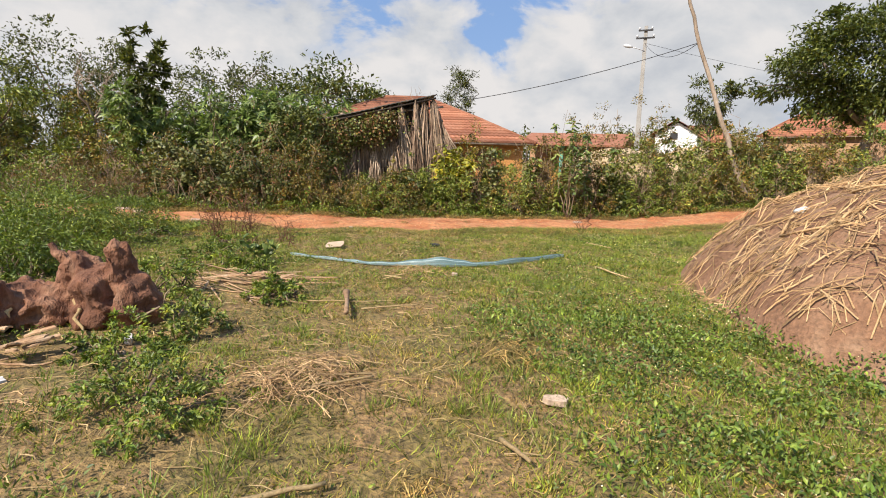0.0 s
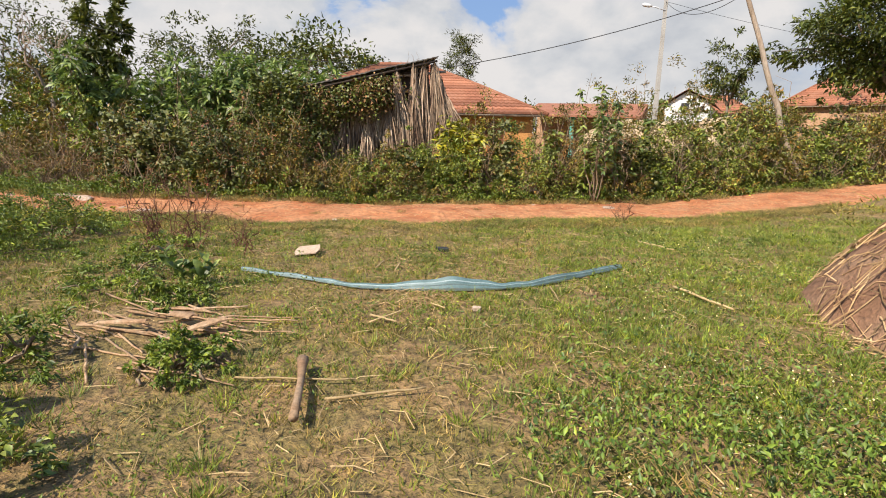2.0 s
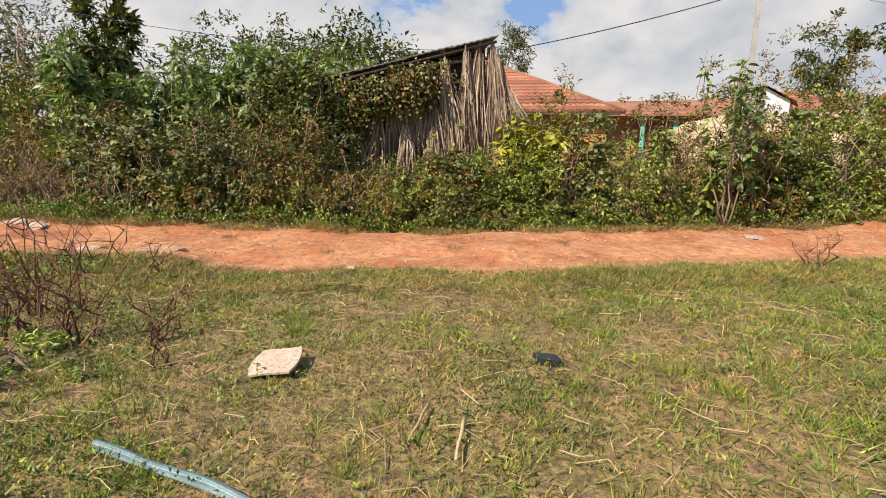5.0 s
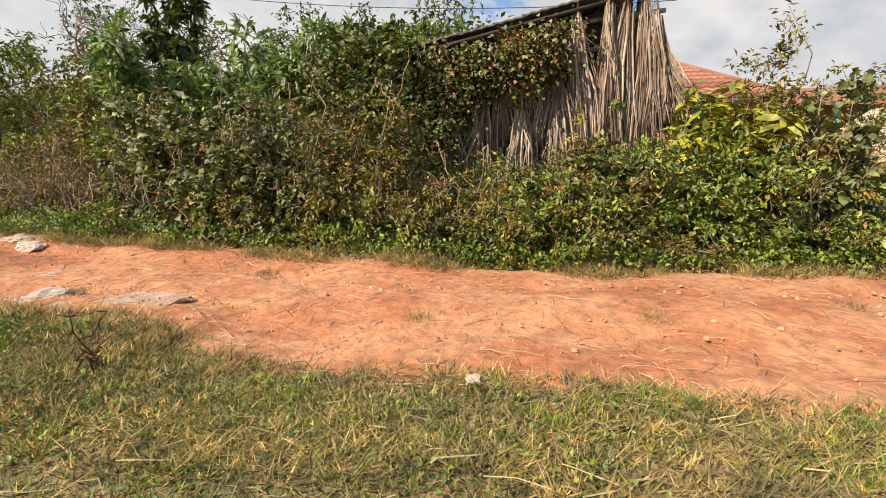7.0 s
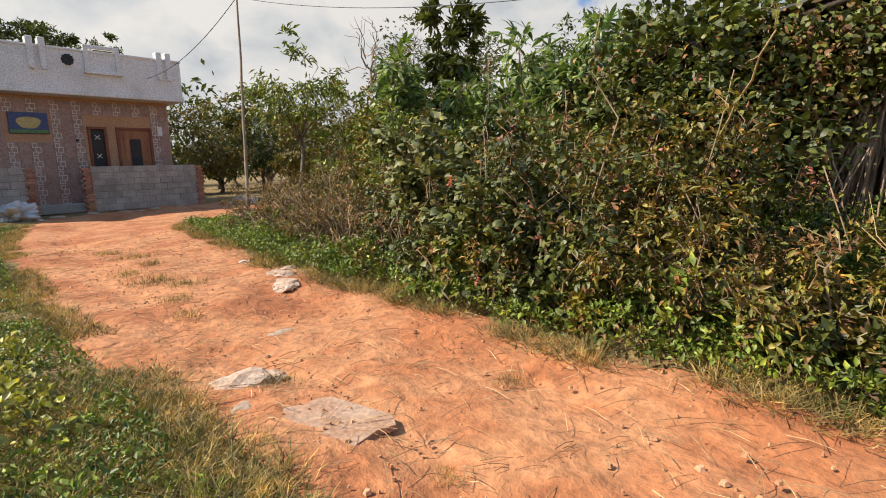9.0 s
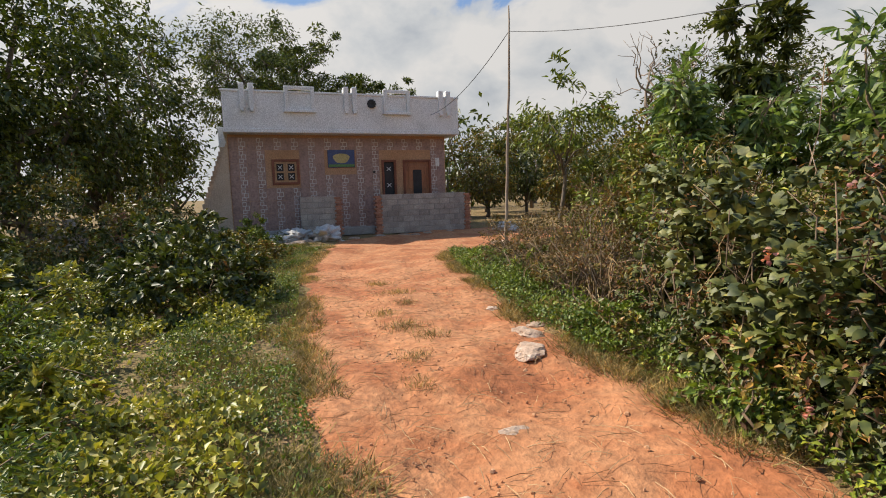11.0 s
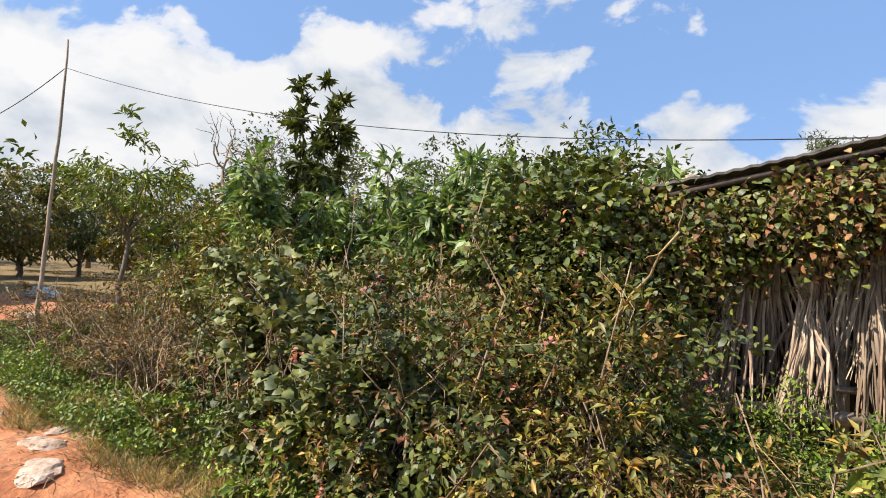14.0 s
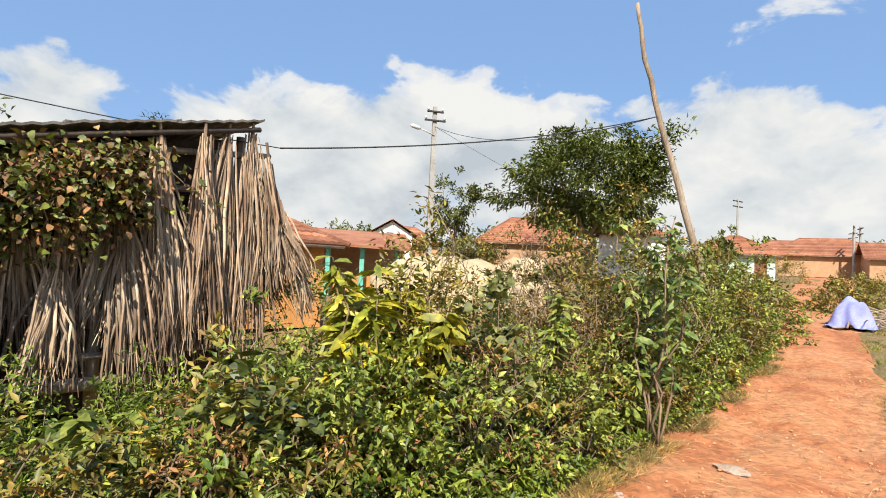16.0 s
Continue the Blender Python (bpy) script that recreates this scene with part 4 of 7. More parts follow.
BUSHES = [
    # x, behind edge, half width, half depth, height, leaf, leaves, size, kind
    (-15.0, 1.3, 1.0, 0.8, 0.75, "dry", 2200, 0.07), (-13.6, 1.4, 1.1, 0.9, 0.95, "dry", 3000, 0.07), (-12.2, 1.5, 1.2, 1.0, 1.15, "dry", 3600, 0.07),
    (-10.9, 1.5, 1.1, 0.9, 1.2, "dry", 3600, 0.07), (-12.0, 0.7, 0.9, 0.5, 0.5, "light", 2000, 0.06), (-10.2, 0.8, 0.8, 0.5, 0.6, "scrub", 2200, 0.06),
    (-14.2, 3.6, 1.5, 1.2, 2.1, "light", 4500, 0.11), (-12.6, 3.4, 1.4, 1.2, 2.3, "scrub", 4500, 0.11), (-11.2, 3.2, 1.3, 1.2, 2.4, "light", 5000, 0.11),
    (-16.5, 3.5, 1.6, 1.2, 2.2, "light", 4000, 0.13), (-9.8, 2.7, 1.3, 1.1, 2.1, "scrub", 7000, 0.085), (-8.6, 2.3, 1.3, 1.2, 1.9, "scrub", 9000, 0.08),
    (-9.1, 1.7, 0.8, 0.7, 1.2, "dark", 5200, 0.085), (-8.0, 1.35, 0.8, 0.75, 1.4, "dark", 7000, 0.085), (-7.3, 2.1, 1.2, 1.1, 1.75, "vine", 9000, 0.06),
    (-7.0, 1.05, 0.9, 0.75, 1.5, "lantana", 7500, 0.08), (-6.2, 1.9, 1.2, 0.9, 1.65, "scrub", 9500, 0.065), (-6.0, 0.9, 0.85, 0.7, 1.4, "lantana", 7000, 0.07),
    (-5.1, 1.7, 1.0, 0.8, 1.8, "lantana", 8000, 0.07), (-5.1, 0.85, 0.8, 0.65, 1.15, "scrub", 6000, 0.065), (-4.3, 1.1, 0.75, 0.6, 0.8, "scrub", 4600, 0.06),
    (-3.7, 0.8, 0.7, 0.6, 0.6, "scrub", 4200, 0.06), (-3.0, 0.9, 0.8, 0.6, 0.95, "scrub", 5200, 0.065), (-2.5, 1.3, 0.8, 0.6, 1.0, "light", 5200, 0.07),
    (-1.9, 0.9, 0.8, 0.6, 0.95, "light", 5200, 0.07), (-1.1, 1.5, 0.9, 0.8, 1.71, "scrub", 6500, 0.07), (-0.6, 0.8, 0.85, 0.6, 1.26, "light", 5200, 0.07),
    (0.3, 1.4, 0.9, 0.8, 1.6, "dry", 5200, 0.06), (0.7, 0.8, 0.8, 0.6, 1.60, "scrub", 5000, 0.07), (1.5, 1.5, 1.0, 0.8, 2.24, "scrub", 6500, 0.07),
    (2.2, 0.9, 0.9, 0.7, 1.73, "light", 5200, 0.075), (3.0, 1.6, 1.1, 0.9, 2.24, "scrub", 6500, 0.075), (4.0, 1.1, 1.0, 0.8, 1.79, "light", 5000, 0.08),
    (5.0, 1.7, 1.2, 0.9, 2.05, "scrub", 5500, 0.085), (6.4, 1.6, 1.3, 1.0, 1.92, "dark", 4500, 0.09), (8.0, 1.7, 1.4, 1.1, 1.92, "scrub", 4500, 0.1),
    (10.0, 1.9, 1.6, 1.2, 1.92, "light", 4000, 0.11), (12.5, 2.2, 1.9, 1.3, 1.92, "dry", 4000, 0.12), (15.5, 2.5, 2.2, 1.5, 2.18, "scrub", 4000, 0.14), (19.0, 3.0, 2.6, 1.8, 2.30, "light", 4000, 0.16),
    (4.4, 0.5, 0.9, 0.6, 1.25, "scrub", 4500, 0.075), (5.7, 0.6, 1.0, 0.7, 1.35, "light", 4500, 0.08), (7.0, 0.6, 1.1, 0.8, 1.5, "scrub", 4500, 0.085), (8.6, 0.6, 1.2, 0.9, 1.6, "light", 4500, 0.09), (3.2, 0.45, 0.8, 0.5, 1.0, "light", 4000, 0.07),
    (-13.2, 0.75, 1.2, 0.7, 1.0, "dry", 3000, 0.055), (-11.6, 0.8, 1.2, 0.7, 1.15, "dry", 3200, 0.055), (-10.2, 0.9, 1.0, 0.7, 1.2, "dry", 3000, 0.055),
    (1.2, 3.2, 1.4, 1.1, 1.98, "scrub", 5000, 0.08), (3.4, 3.6, 1.5, 1.2, 2.05, "dry", 4500, 0.08), (-0.8, 3.0, 1.2, 1.0, 1.49, "light", 4500, 0.08), (6.0, 4.2, 1.8, 1.3, 2.05, "dark", 4500, 0.1),
]
KINDS = {
    "dry": (M_DRYLEAF, "dry brown brush heap with dead twigs", "brush", 0.3),
    "light": (M_LIGHT, "fresh green leafy shrub beside the track", "shrub", 0.5),
    "scrub": (M_SCRUB, "dense olive-green scrub tangled with dry stems", "shrub", 0.5),
    "dark": (M_DARK, "dark green broad-leaved shrub", "shrub", 0.62),
    "vine": (M_VINE, "mound of reddish-brown and green creeper", "creeper", 0.6),
    "lantana": (M_DARK, "lantana shrub with small pink flower heads", "shrub", 0.5),
}
def low_stretch(x):
    """The hedge is lower between the track's bend and the hut."""
    return 1 - 0.33 * math.exp(-((x + 9.3) / 2.7) ** 2)


LEAF = {"dry": (1.0, 0.3, 0.3), "light": (1.15, 0.5, 0.2), "scrub": (1.25, 0.36, 0.45), "dark": (1.2, 0.66, 0.25), "vine": (1.25, 0.8, 0.3), "lantana": (1.1, 0.55, 0.3)}
for i, (x, w, rx, ry, h, kind, n, s) in enumerate(BUSHES):
    near = -12.5 < x < 4.5 and kind != "dry"
    px, py = far_at(x, max(0.35, w - (0.3 if x > -6.8 and w < 2 else 0.0)))
    mat, label, cat, _ = KINDS[kind]
    grow, width, hang = LEAF[kind]
    bush("shrub" if kind not in ("dry", "vine") else ("brush" if kind == "dry" else "creeper"), (px, py), (rx, ry, h * 0.92 * low_stretch(x)), mat, label, cat, leaves=int(n * (0.9 if near else 0.7)), size=s * grow * (0.85 if near else 1.0), width=width, seed=100 + i,
         stems=110 if kind == "dry" else 34, group="hedge along the track", spread=0.125, droop=hang, fill=0.5 if kind == "dry" else 0.42, flower=M_FLOWER if kind == "lantana" else None, flowers=26, withered=0.0 if kind == "dry" else 0.12 if kind == "light" or x > -4.6 else 0.28, oval=-9.5 < x < -1 and kind in ("dark", "vine", "lantana"))
for i, (x, y, rx, h) in enumerate(((-5.6, 14.9, 0.7, 0.75), (-4.9, 15.2, 0.7, 0.7), (-4.2, 15.5, 0.7, 0.65), (-3.6, 15.6, 0.65, 0.75), (-4.5, 14.6, 0.7, 0.55), (-3.7, 14.9, 0.7, 0.6))):
    bush("low_weed", (x, y), (rx, 0.5, h), M_WEED, "fine fresh green weeds before the hut", "weed", leaves=3200, size=0.05, width=0.42, seed=2450 + i, stems=16, group="weeds before the hut", spread=0.2)
# bare brown tangles and sprays of broad leaves on the hedge's face
for i, (x, w, rx, h) in enumerate(((-9.6, 0.7, 0.6, 0.8), (-8.5, 1.0, 0.55, 1.2), (-7.55, 0.55, 0.45, 0.9), (-6.6, 1.1, 0.5, 1.5), (-5.7, 0.9, 0.45, 1.3), (-4.5, 0.6, 0.45, 0.8), (-3.2, 0.5, 0.45, 0.7), (-1.2, 0.5, 0.5, 1.0), (0.1, 0.5, 0.5, 1.15), (1.0, 0.5, 0.5, 1.2), (2.6, 0.5, 0.6, 1.3), (-10.4, 1.2, 0.8, 1.3), (-7.9, 1.9, 0.6, 1.75))):
    px, py = far_at(x, w)
    bush("brush", (px, py), (rx, rx * 0.7, h), M_BROWNLEAF, "tangle of bare brown stems and dead leaves in the hedge", "brush", leaves=700, size=0.05, width=0.35, seed=2700 + i, stems=70, group="dead tangles in the hedge", spread=0.2, droop=0.5, fill=0.5)
for i, (x, w, rx, h, m) in enumerate(((-7.35, 0.55, 0.5, 1.2, M_BROAD), (-6.85, 0.35, 0.45, 0.95, M_BROAD), (-7.9, 0.8, 0.5, 1.05, M_BROAD), (-8.7, 1.3, 0.6, 1.2, M_BROAD), (-6.2, 0.5, 0.4, 0.75, M_BROAD), (-2.9, 0.7, 0.5, 0.95, M_DARK), (-1.0, 0.7, 0.5, 1.2, M_BROAD), (1.6, 0.5, 0.5, 1.1, M_DARK))):
    px, py = far_at(x, w)
    bush("broad_leaf_shrub", (px, py), (rx, rx * 0.7, h), m, "pale green shrub with broad lobed leaves in the hedge" if m is M_BROAD else "dark green shrub with broad leaves in the hedge", "shrub", leaves=1400, size=0.085, width=0.85, seed=2750 + i, stems=16, group="broad-leaved shrubs in the hedge", spread=0.24, droop=0.35, fill=0.6, oval=True)
# low growth leaning out over the edge of the track
for i in range(30):
    r_ = np.random.default_rng(2500 + i)
    x_ = -8.6 + 0.45 * i + r_.uniform(-0.2, 0.2)
    px, py = far_at(x_, r_.uniform(0.12, 0.5))
    h_ = r_.uniform(0.22, 0.6) if x_ > -8 else r_.uniform(0.15, 0.35)
    m_ = (M_WEED, M_SCRUB, M_DARK, M_SCRUB)[i % 4] if x_ < -4 else (M_WEED, M_LIGHT, M_SCRUB, M_WEED)[i % 4]
    bush("low_weed", (px, py), (r_.uniform(0.35, 0.6), r_.uniform(0.25, 0.4), h_), m_, "low leafy weed patch at the hedge foot", "weed", leaves=1500, size=r_.uniform(0.045, 0.075), width=r_.uniform(0.35, 0.65), seed=2600 + i, stems=14, group="weeds at the hedge foot", withered=0.3, spread=0.18)


# creeper over the hut's eave
def hut_creeper():
    rng = np.random.default_rng(31)
    ob = thing("creeper", (HUT[0], HUT[1], float(gz(*HUT)) * 0.5), "reddish-green creeper hanging over the hut eave", "creeper", rz=HUT_RZ)
    g = Geo()
    P = []
    for i in range(140):
        x = 1.0 + 3.5 * rng.random() ** 0.8
        z = 2.88 - 0.262 * x + rng.uniform(-0.12, 0.05) + 0.2 * max(0, x - 2.4)
        y = rng.uniform(0.24, 0.38)
        L = rng.uniform(0.2, 0.7) + 0.5 * max(0, x - 2.0)
        k = 7
        s = np.linspace(0, 1, k)
        p = np.stack([x + rng.normal() * 0.2 * s + rng.normal(size=k) * 0.03, y + 0.12 * np.sin(s * 3) + rng.normal(size=k) * 0.03, z - L * s], 1)
        g.tube(p, 0.006, 4)
        q = p[rng.integers(0, k, 80)] + rng.normal(size=(80, 3)) * 0.09
        P.append(q)
    tagged(part("stem", g, M_TWIG, ob, smooth=True), kind="stuff")
    P = np.concatenate(P)
    d = rng.normal(size=P.shape) + np.array([0, 0.9, -0.3])
    red = rng.random(len(P)) < 0.2 + 0.25 * (P[:, 0] < 2.0)
    part("foliage", leaf_mesh("foliage", P[~red], d[~red], 0.072 * rng.uniform(0.6, 1.3, (~red).sum()), 0.7, M_VINE, rng, droop=0.3), None, ob)
    part("withered_foliage", leaf_mesh("withered_foliage", P[red], d[red], 0.07 * rng.uniform(0.6, 1.3, red.sum()), 0.6, M_BROWNLEAF, rng, droop=0.5), None, ob, "withered red-brown leaves")
    # the mound at the low end of the roof
    p, out, c = clump_points(rng, 150, 26, (0.75, 0.6, 0.8), spread=0.18)
    p += np.array([3.7, 0.3, 1.55])
    part("foliage_mound", leaf_mesh("foliage_mound", p, out + rng.normal(size=p.shape) * 0.7, 0.085 * rng.uniform(0.6, 1.3, len(p)), 0.7, M_DARK, rng, droop=0.2), None, ob)
    # creeper trailing down the wall to the ground
    p, out, c = clump_points(rng, 130, 26, (0.95, 0.24, 1.6), spread=0.15, fill=0.4)
    p += np.array([3.3, 0.32, 0.25])
    dry = rng.random(len(p)) < 0.22
    part("trailing_foliage", leaf_mesh("trailing_foliage", p[~dry], (out + rng.normal(size=p.shape) * 0.7)[~dry], 0.085 * rng.uniform(0.6, 1.3, (~dry).sum()), 0.6, M_VINE, rng, droop=0.3, simple=True), None, ob)
    part("withered_foliage", leaf_mesh("withered_foliage", p[dry], (out + rng.normal(size=p.shape) * 0.7)[dry], 0.06 * rng.uniform(0.6, 1.3, dry.sum()), 0.5, M_BROWNLEAF, rng, droop=0.5, simple=True), None, ob, "withered red-brown leaves")


hut_creeper()


# broad-leaved plants and dead stalks in the hedge
def leafy_plant(at, h, mat, seed, label, size=0.2, n=7, name="broad_leaf_plant"):
    rng = np.random.default_rng(seed)
    ob = thing(name, (at[0], at[1], float(gz(*at[:2]))), label, "plant", "leafy plants in the hedge")
    g = Geo()
    P, D = [], []
    for _ in range(n):
        a = rng.uniform(0, 6.28)
        top = np.array([math.cos(a) * h * 0.3 * rng.random(), math.sin(a) * h * 0.3 * rng.random(), h * rng.uniform(0.7, 1.0)])
        pts = branch(g, (math.cos(a) * 0.06, math.sin(a) * 0.06, 0), top, 0.014, 0.006, rng, 0.06, 8, 5)
        for j in range(46):
            s = pts[-1] + (pts[2] - pts[-1]) * rng.random() ** 1.4
            b = rng.uniform(0, 6.28)
            P.append(s)
            D.append((math.cos(b), math.sin(b), rng.uniform(-0.5, 0.6)))
    part("stem", g, M_TWIG, ob, smooth=True)
    P, D = np.array(P), np.array(D)
    part("foliage", leaf_mesh("foliage", P, D, size * rng.uniform(0.6, 1.2, len(P)), 0.34, mat, rng, droop=0.35), None, ob)


leafy_plant((-2.2, 15.95), 1.75, M_YELLOW, 1, "plant with long yellow-green leaves beside the hut", 0.24, 9)
leafy_plant((-2.6, 15.45), 1.6, M_YELLOW, 2, "plant with long yellow-green leaves beside the hut", 0.25, 9)
leafy_plant((-2.0, 15.4), 1.45, M_YELLOW, 3, "plant with long yellow-green leaves beside the hut", 0.22, 7)
for i_, (x_, y_, h_, m_) in enumerate(((0.35, 16.1, 0.95, M_LIGHT), (0.9, 16.6, 0.8, M_LIGHT), (1.7, 17.3, 1.0, M_LIGHT), (-3.3, 15.2, 1.05, M_DARK), (-0.5, 16.4, 1.5, M_LIGHT), (2.6, 18.4, 1.7, M_LIGHT), (-4.0, 14.7, 0.9, M_LIGHT), (0.54, 15.9, 2.35, M_BLUEGREEN), (0.95, 16.5, 2.2, M_BLUEGREEN))):
    leafy_plant((x_, y_), h_, m_, 10 + i_, "upright leafy plant growing in the hedge", 0.17, 6)


def dead_stalk(a, b, r, seed, bend=0.05):
    rng = np.random.default_rng(seed)
    g = Geo()
    p = branch(g, a, b, r, r * 0.5, rng, bend, 9, 5)
    for _ in range(4):
        s = p[rng.integers(3, 9)]
        branch(g, s, s + rng.normal(size=3) * 0.12 + np.array([0, 0, 0.08]), r * 0.45, r * 0.15, rng, 0.2, 4, 4)
    solid("dead_stalk", g, M_STRAW, "bleached dead stalk leaning in the hedge", "stalk", "dead stalks in the hedge", smooth=True)


dead_stalk((-5.76, 14.2, 0.95), (-4.85, 13.65, 1.85), 0.011, 1, 0.03)
for i_ in range(34):
    r_ = np.random.default_rng(2000 + i_)
    x_ = r_.uniform(-12.5, 4.5)
    px_, py_ = far_at(x_, r_.uniform(0.1, 1.1))
    z_ = float(gz(px_, py_))
    a_ = r_.uniform(0, 6.28)
    L_ = r_.uniform(0.5, 1.3)
    dead_stalk((px_, py_, z_), (px_ + math.cos(a_) * L_ * 0.6, py_ + math.sin(a_) * L_ * 0.4 - 0.1, z_ + L_ * r_.uniform(0.5, 1.1)), r_.uniform(0.004, 0.008), 3000 + i_, 0.07)


# ---- taller plants and trees behind the hedge ----
def cassava(at, h, seed, n=9, label="tall blue-green cassava shrub with star-shaped leaves"):
    """Upright stems with whorls of finger-like leaves."""
    rng = np.random.default_rng(seed)
    ob = thing("cassava_shrub", (at[0], at[1], float(gz(*at[:2]))), label, "shrub", "cassava behind the hedge")
    g = Geo()
    P, Dd = [], []
    for _ in range(n):
        a = rng.uniform(0, 6.28)
        k = rng.uniform(0.15, 1.0)
        top = np.array([math.cos(a) * h * 0.42 * k, math.sin(a) * h * 0.34 * k, h * rng.uniform(0.62, 1.0)])
        pts = branch(g, (math.cos(a) * 0.15, math.sin(a) * 0.15, 0), top, 0.03, 0.012, rng, 0.06, 6, 5)
        for _ in range(36):
            s = pts[-1] * (1 - 0.0) + (pts[-3] - pts[-1]) * rng.uniform(0, 1.0) ** 1.3
            out = unit(rng.normal(size=3) + np.array([0, 0, 0.25]))
            hub = s + out * rng.uniform(0.15, 0.42)
            g.tube([s, (s + hub) / 2 + np.array([0, 0, 0.03]), hub], 0.004, 3, cap=False)
            u = unit(np.cross(out, rng.normal(size=3)))
            for q in range(6):
                th = (q - 2.5) * 0.55
                P.append(hub)
                Dd.append(out * math.cos(th) + u * math.sin(th) + np.array([0, 0, -0.45]))
    part("stem", g, M_TWIG, ob, smooth=True)
    P, Dd = np.array(P), np.array(Dd)
    part("foliage", leaf_mesh("foliage", P, Dd, 0.27 * rng.uniform(0.7, 1.25, len(P)), 0.26, M_BLUEGREEN, rng), None, ob)


for i, (x, y, h) in enumerate(((-9.2, 16.9, 3.5), (-8.0, 17.8, 3.3), (-10.6, 16.6, 3.2), (-11.9, 16.3, 3.0), (-8.7, 18.3, 3.2), (-12.8, 15.3, 3.3), (-9.8, 18.6, 3.7))):
    cassava((x, y), h - (0.3 if x > -9.5 else 0.05), 300 + i)
tree("papaya_like_tree", (-13.7, 16.2), 5.7, (0.65, 0.65), M_DARK, "slender dark green tree with tiers of leaves", 41, trunk=0.07, leaves=5200, size=0.22, width=0.36, crown_low=0.35, clumps=16, spread=0.26)
tree("drumstick_tree", (-17.0, 13.4), 4.6, (1.5, 1.5), M_LIGHT, "thin drooping pale green tree", 42, trunk=0.06, leaves=2600, size=0.18, width=0.3, crown_low=0.45, clumps=10, spread=0.22)
bare_tree("dead_tree", (-14.9, 15.2), 5.2, 1.0, "half-dead tree with bare crooked branches", 43, 0.11)
bush("shrub", (-15.5, 15.3), (1.5, 1.3, 2.2), M_SCRUB, "tall green shrub round a dead tree", leaves=6000, size=0.12, seed=440)
tree("broad_tree", (-13.5, 26.0), 6.1, (3.4, 3.2), M_MANGO, "dark rounded broad-leaved tree behind the scrub", 44, trunk=0.2, leaves=9000, size=0.25, crown_low=0.2, clumps=90)
tree("broad_tree", (-20.5, 26.5), 7.0, (3.4, 3.0), M_DARK, "rounded green tree behind the scrub", 45, trunk=0.2, leaves=11000, size=0.2, crown_low=0.2, clumps=70)
tree("broad_tree", (-25.5, 22.0), 8.0, (3.6, 3.2), M_DARK, "airy green tree behind the scrub", 46, trunk=0.18, leaves=10000, size=0.2, crown_low=0.25, clumps=60)
bare_tree("bare_tree", (-11.0, 29.5), 6.6, 1.1, "leafless grey tree behind the scrub", 47, 0.12)
bare_tree("bare_tree", (-8.6, 28.0), 6.0, 1.1, "leafless grey tree behind the scrub", 48, 0.12)
tree("casuarina_tree", (-8.0, 32.0), 7.0, (0.9, 0.9), M_DARK, "narrow dark feathery tree", 49, trunk=0.1, leaves=6000, size=0.22, width=0.16, crown_low=0.2, clumps=60, spread=0.4, lean=(-0.1, 0))
for i, (x, y, h, c) in enumerate(((-33.0, 12.3, 5.2, 1.8), (-34.5, 14.6, 5.8, 2.0), (-31.5, 16.5, 4.6, 1.8), (-37.0, 16.8, 5.5, 2.4), (-32.0, 19.5, 5.0, 2.4), (-39.0, 12.5, 5.2, 2.2), (-28.0, 19.0, 4.2, 2.0), (-24.5, 17.2, 3.2, 1.6))):
    tree("garden_tree", (x, y), h, (c, c), M_DARK if i % 2 else M_SCRUB, "dense green tree beside the house", 500 + i, trunk=0.12, leaves=4800, size=0.23, crown_low=0.12, clumps=60, group="trees beside the house")
for i, (x, y, h, c) in enumerate(((-32.5, -0.6, 11.8, 4.2), (-35.0, 4.6, 8.9, 2.2), (-34.0, 7.6, 8.0, 1.8), (-31.5, 1.6, 10.4, 2.8))):
    tree("shade_tree", (x, y), h, (c, c * 0.9), M_MANGO, "tall spreading tree behind the house", 520 + i, trunk=0.22, leaves=16000, size=0.19, crown_low=0.42, clumps=70, group="trees behind the house", spread=0.22)
for i, (x, y, h, c) in enumerate(((-16.5, -3.4, 8.4, 3.0), (-19.6, -2.8, 9.2, 3.0), (-23.5, -2.9, 10.0, 2.7), (-28.0, -4.0, 10.5, 2.6), (-20, -7.0, 9.5, 3.6))):
    tree("shade_tree", (x, y), h, (c, c), M_MANGO, "dark overhanging tree beside the track", 540 + i, trunk=0.24, leaves=9500, size=0.25, crown_low=0.1, clumps=130, group="dark trees beside the track")


def palm(at, h, seed):
    rng = np.random.default_rng(seed)
    ob = thing("coconut_palm", (at[0], at[1], float(gz(*at[:2]))), "distant coconut palm with drooping fronds", "palm", "palms in the distance")
    g = Geo()
    g.tube([(0, 0, 0), (0.1, 0, h * 0.5), (0.0, 0, h)], [0.16, 0.12, 0.1], 7)
    part("trunk", g, M_BARK, ob, smooth=True)
    P, Dd = [], []
    for i in range(16):
        a = i * 2.4
        up = rng.uniform(0.0, 1.0)
        for s in np.linspace(0.1, 1, 16):
            p = np.array([math.cos(a) * 2.2 * s, math.sin(a) * 2.2 * s, h + up * 1.3 * s - 1.6 * s * s])
            for sgn in (-1, 1):
                P.append(p)
                Dd.append(np.array([-math.sin(a) * sgn + math.cos(a) * 0.5, math.cos(a) * sgn + math.sin(a) * 0.5, -0.6]))
    P, Dd = np.array(P), np.array(Dd)
    part("crown", leaf_mesh("crown", P, Dd, np.full(len(P), 0.75), 0.11, M_DARK, rng), None, ob)


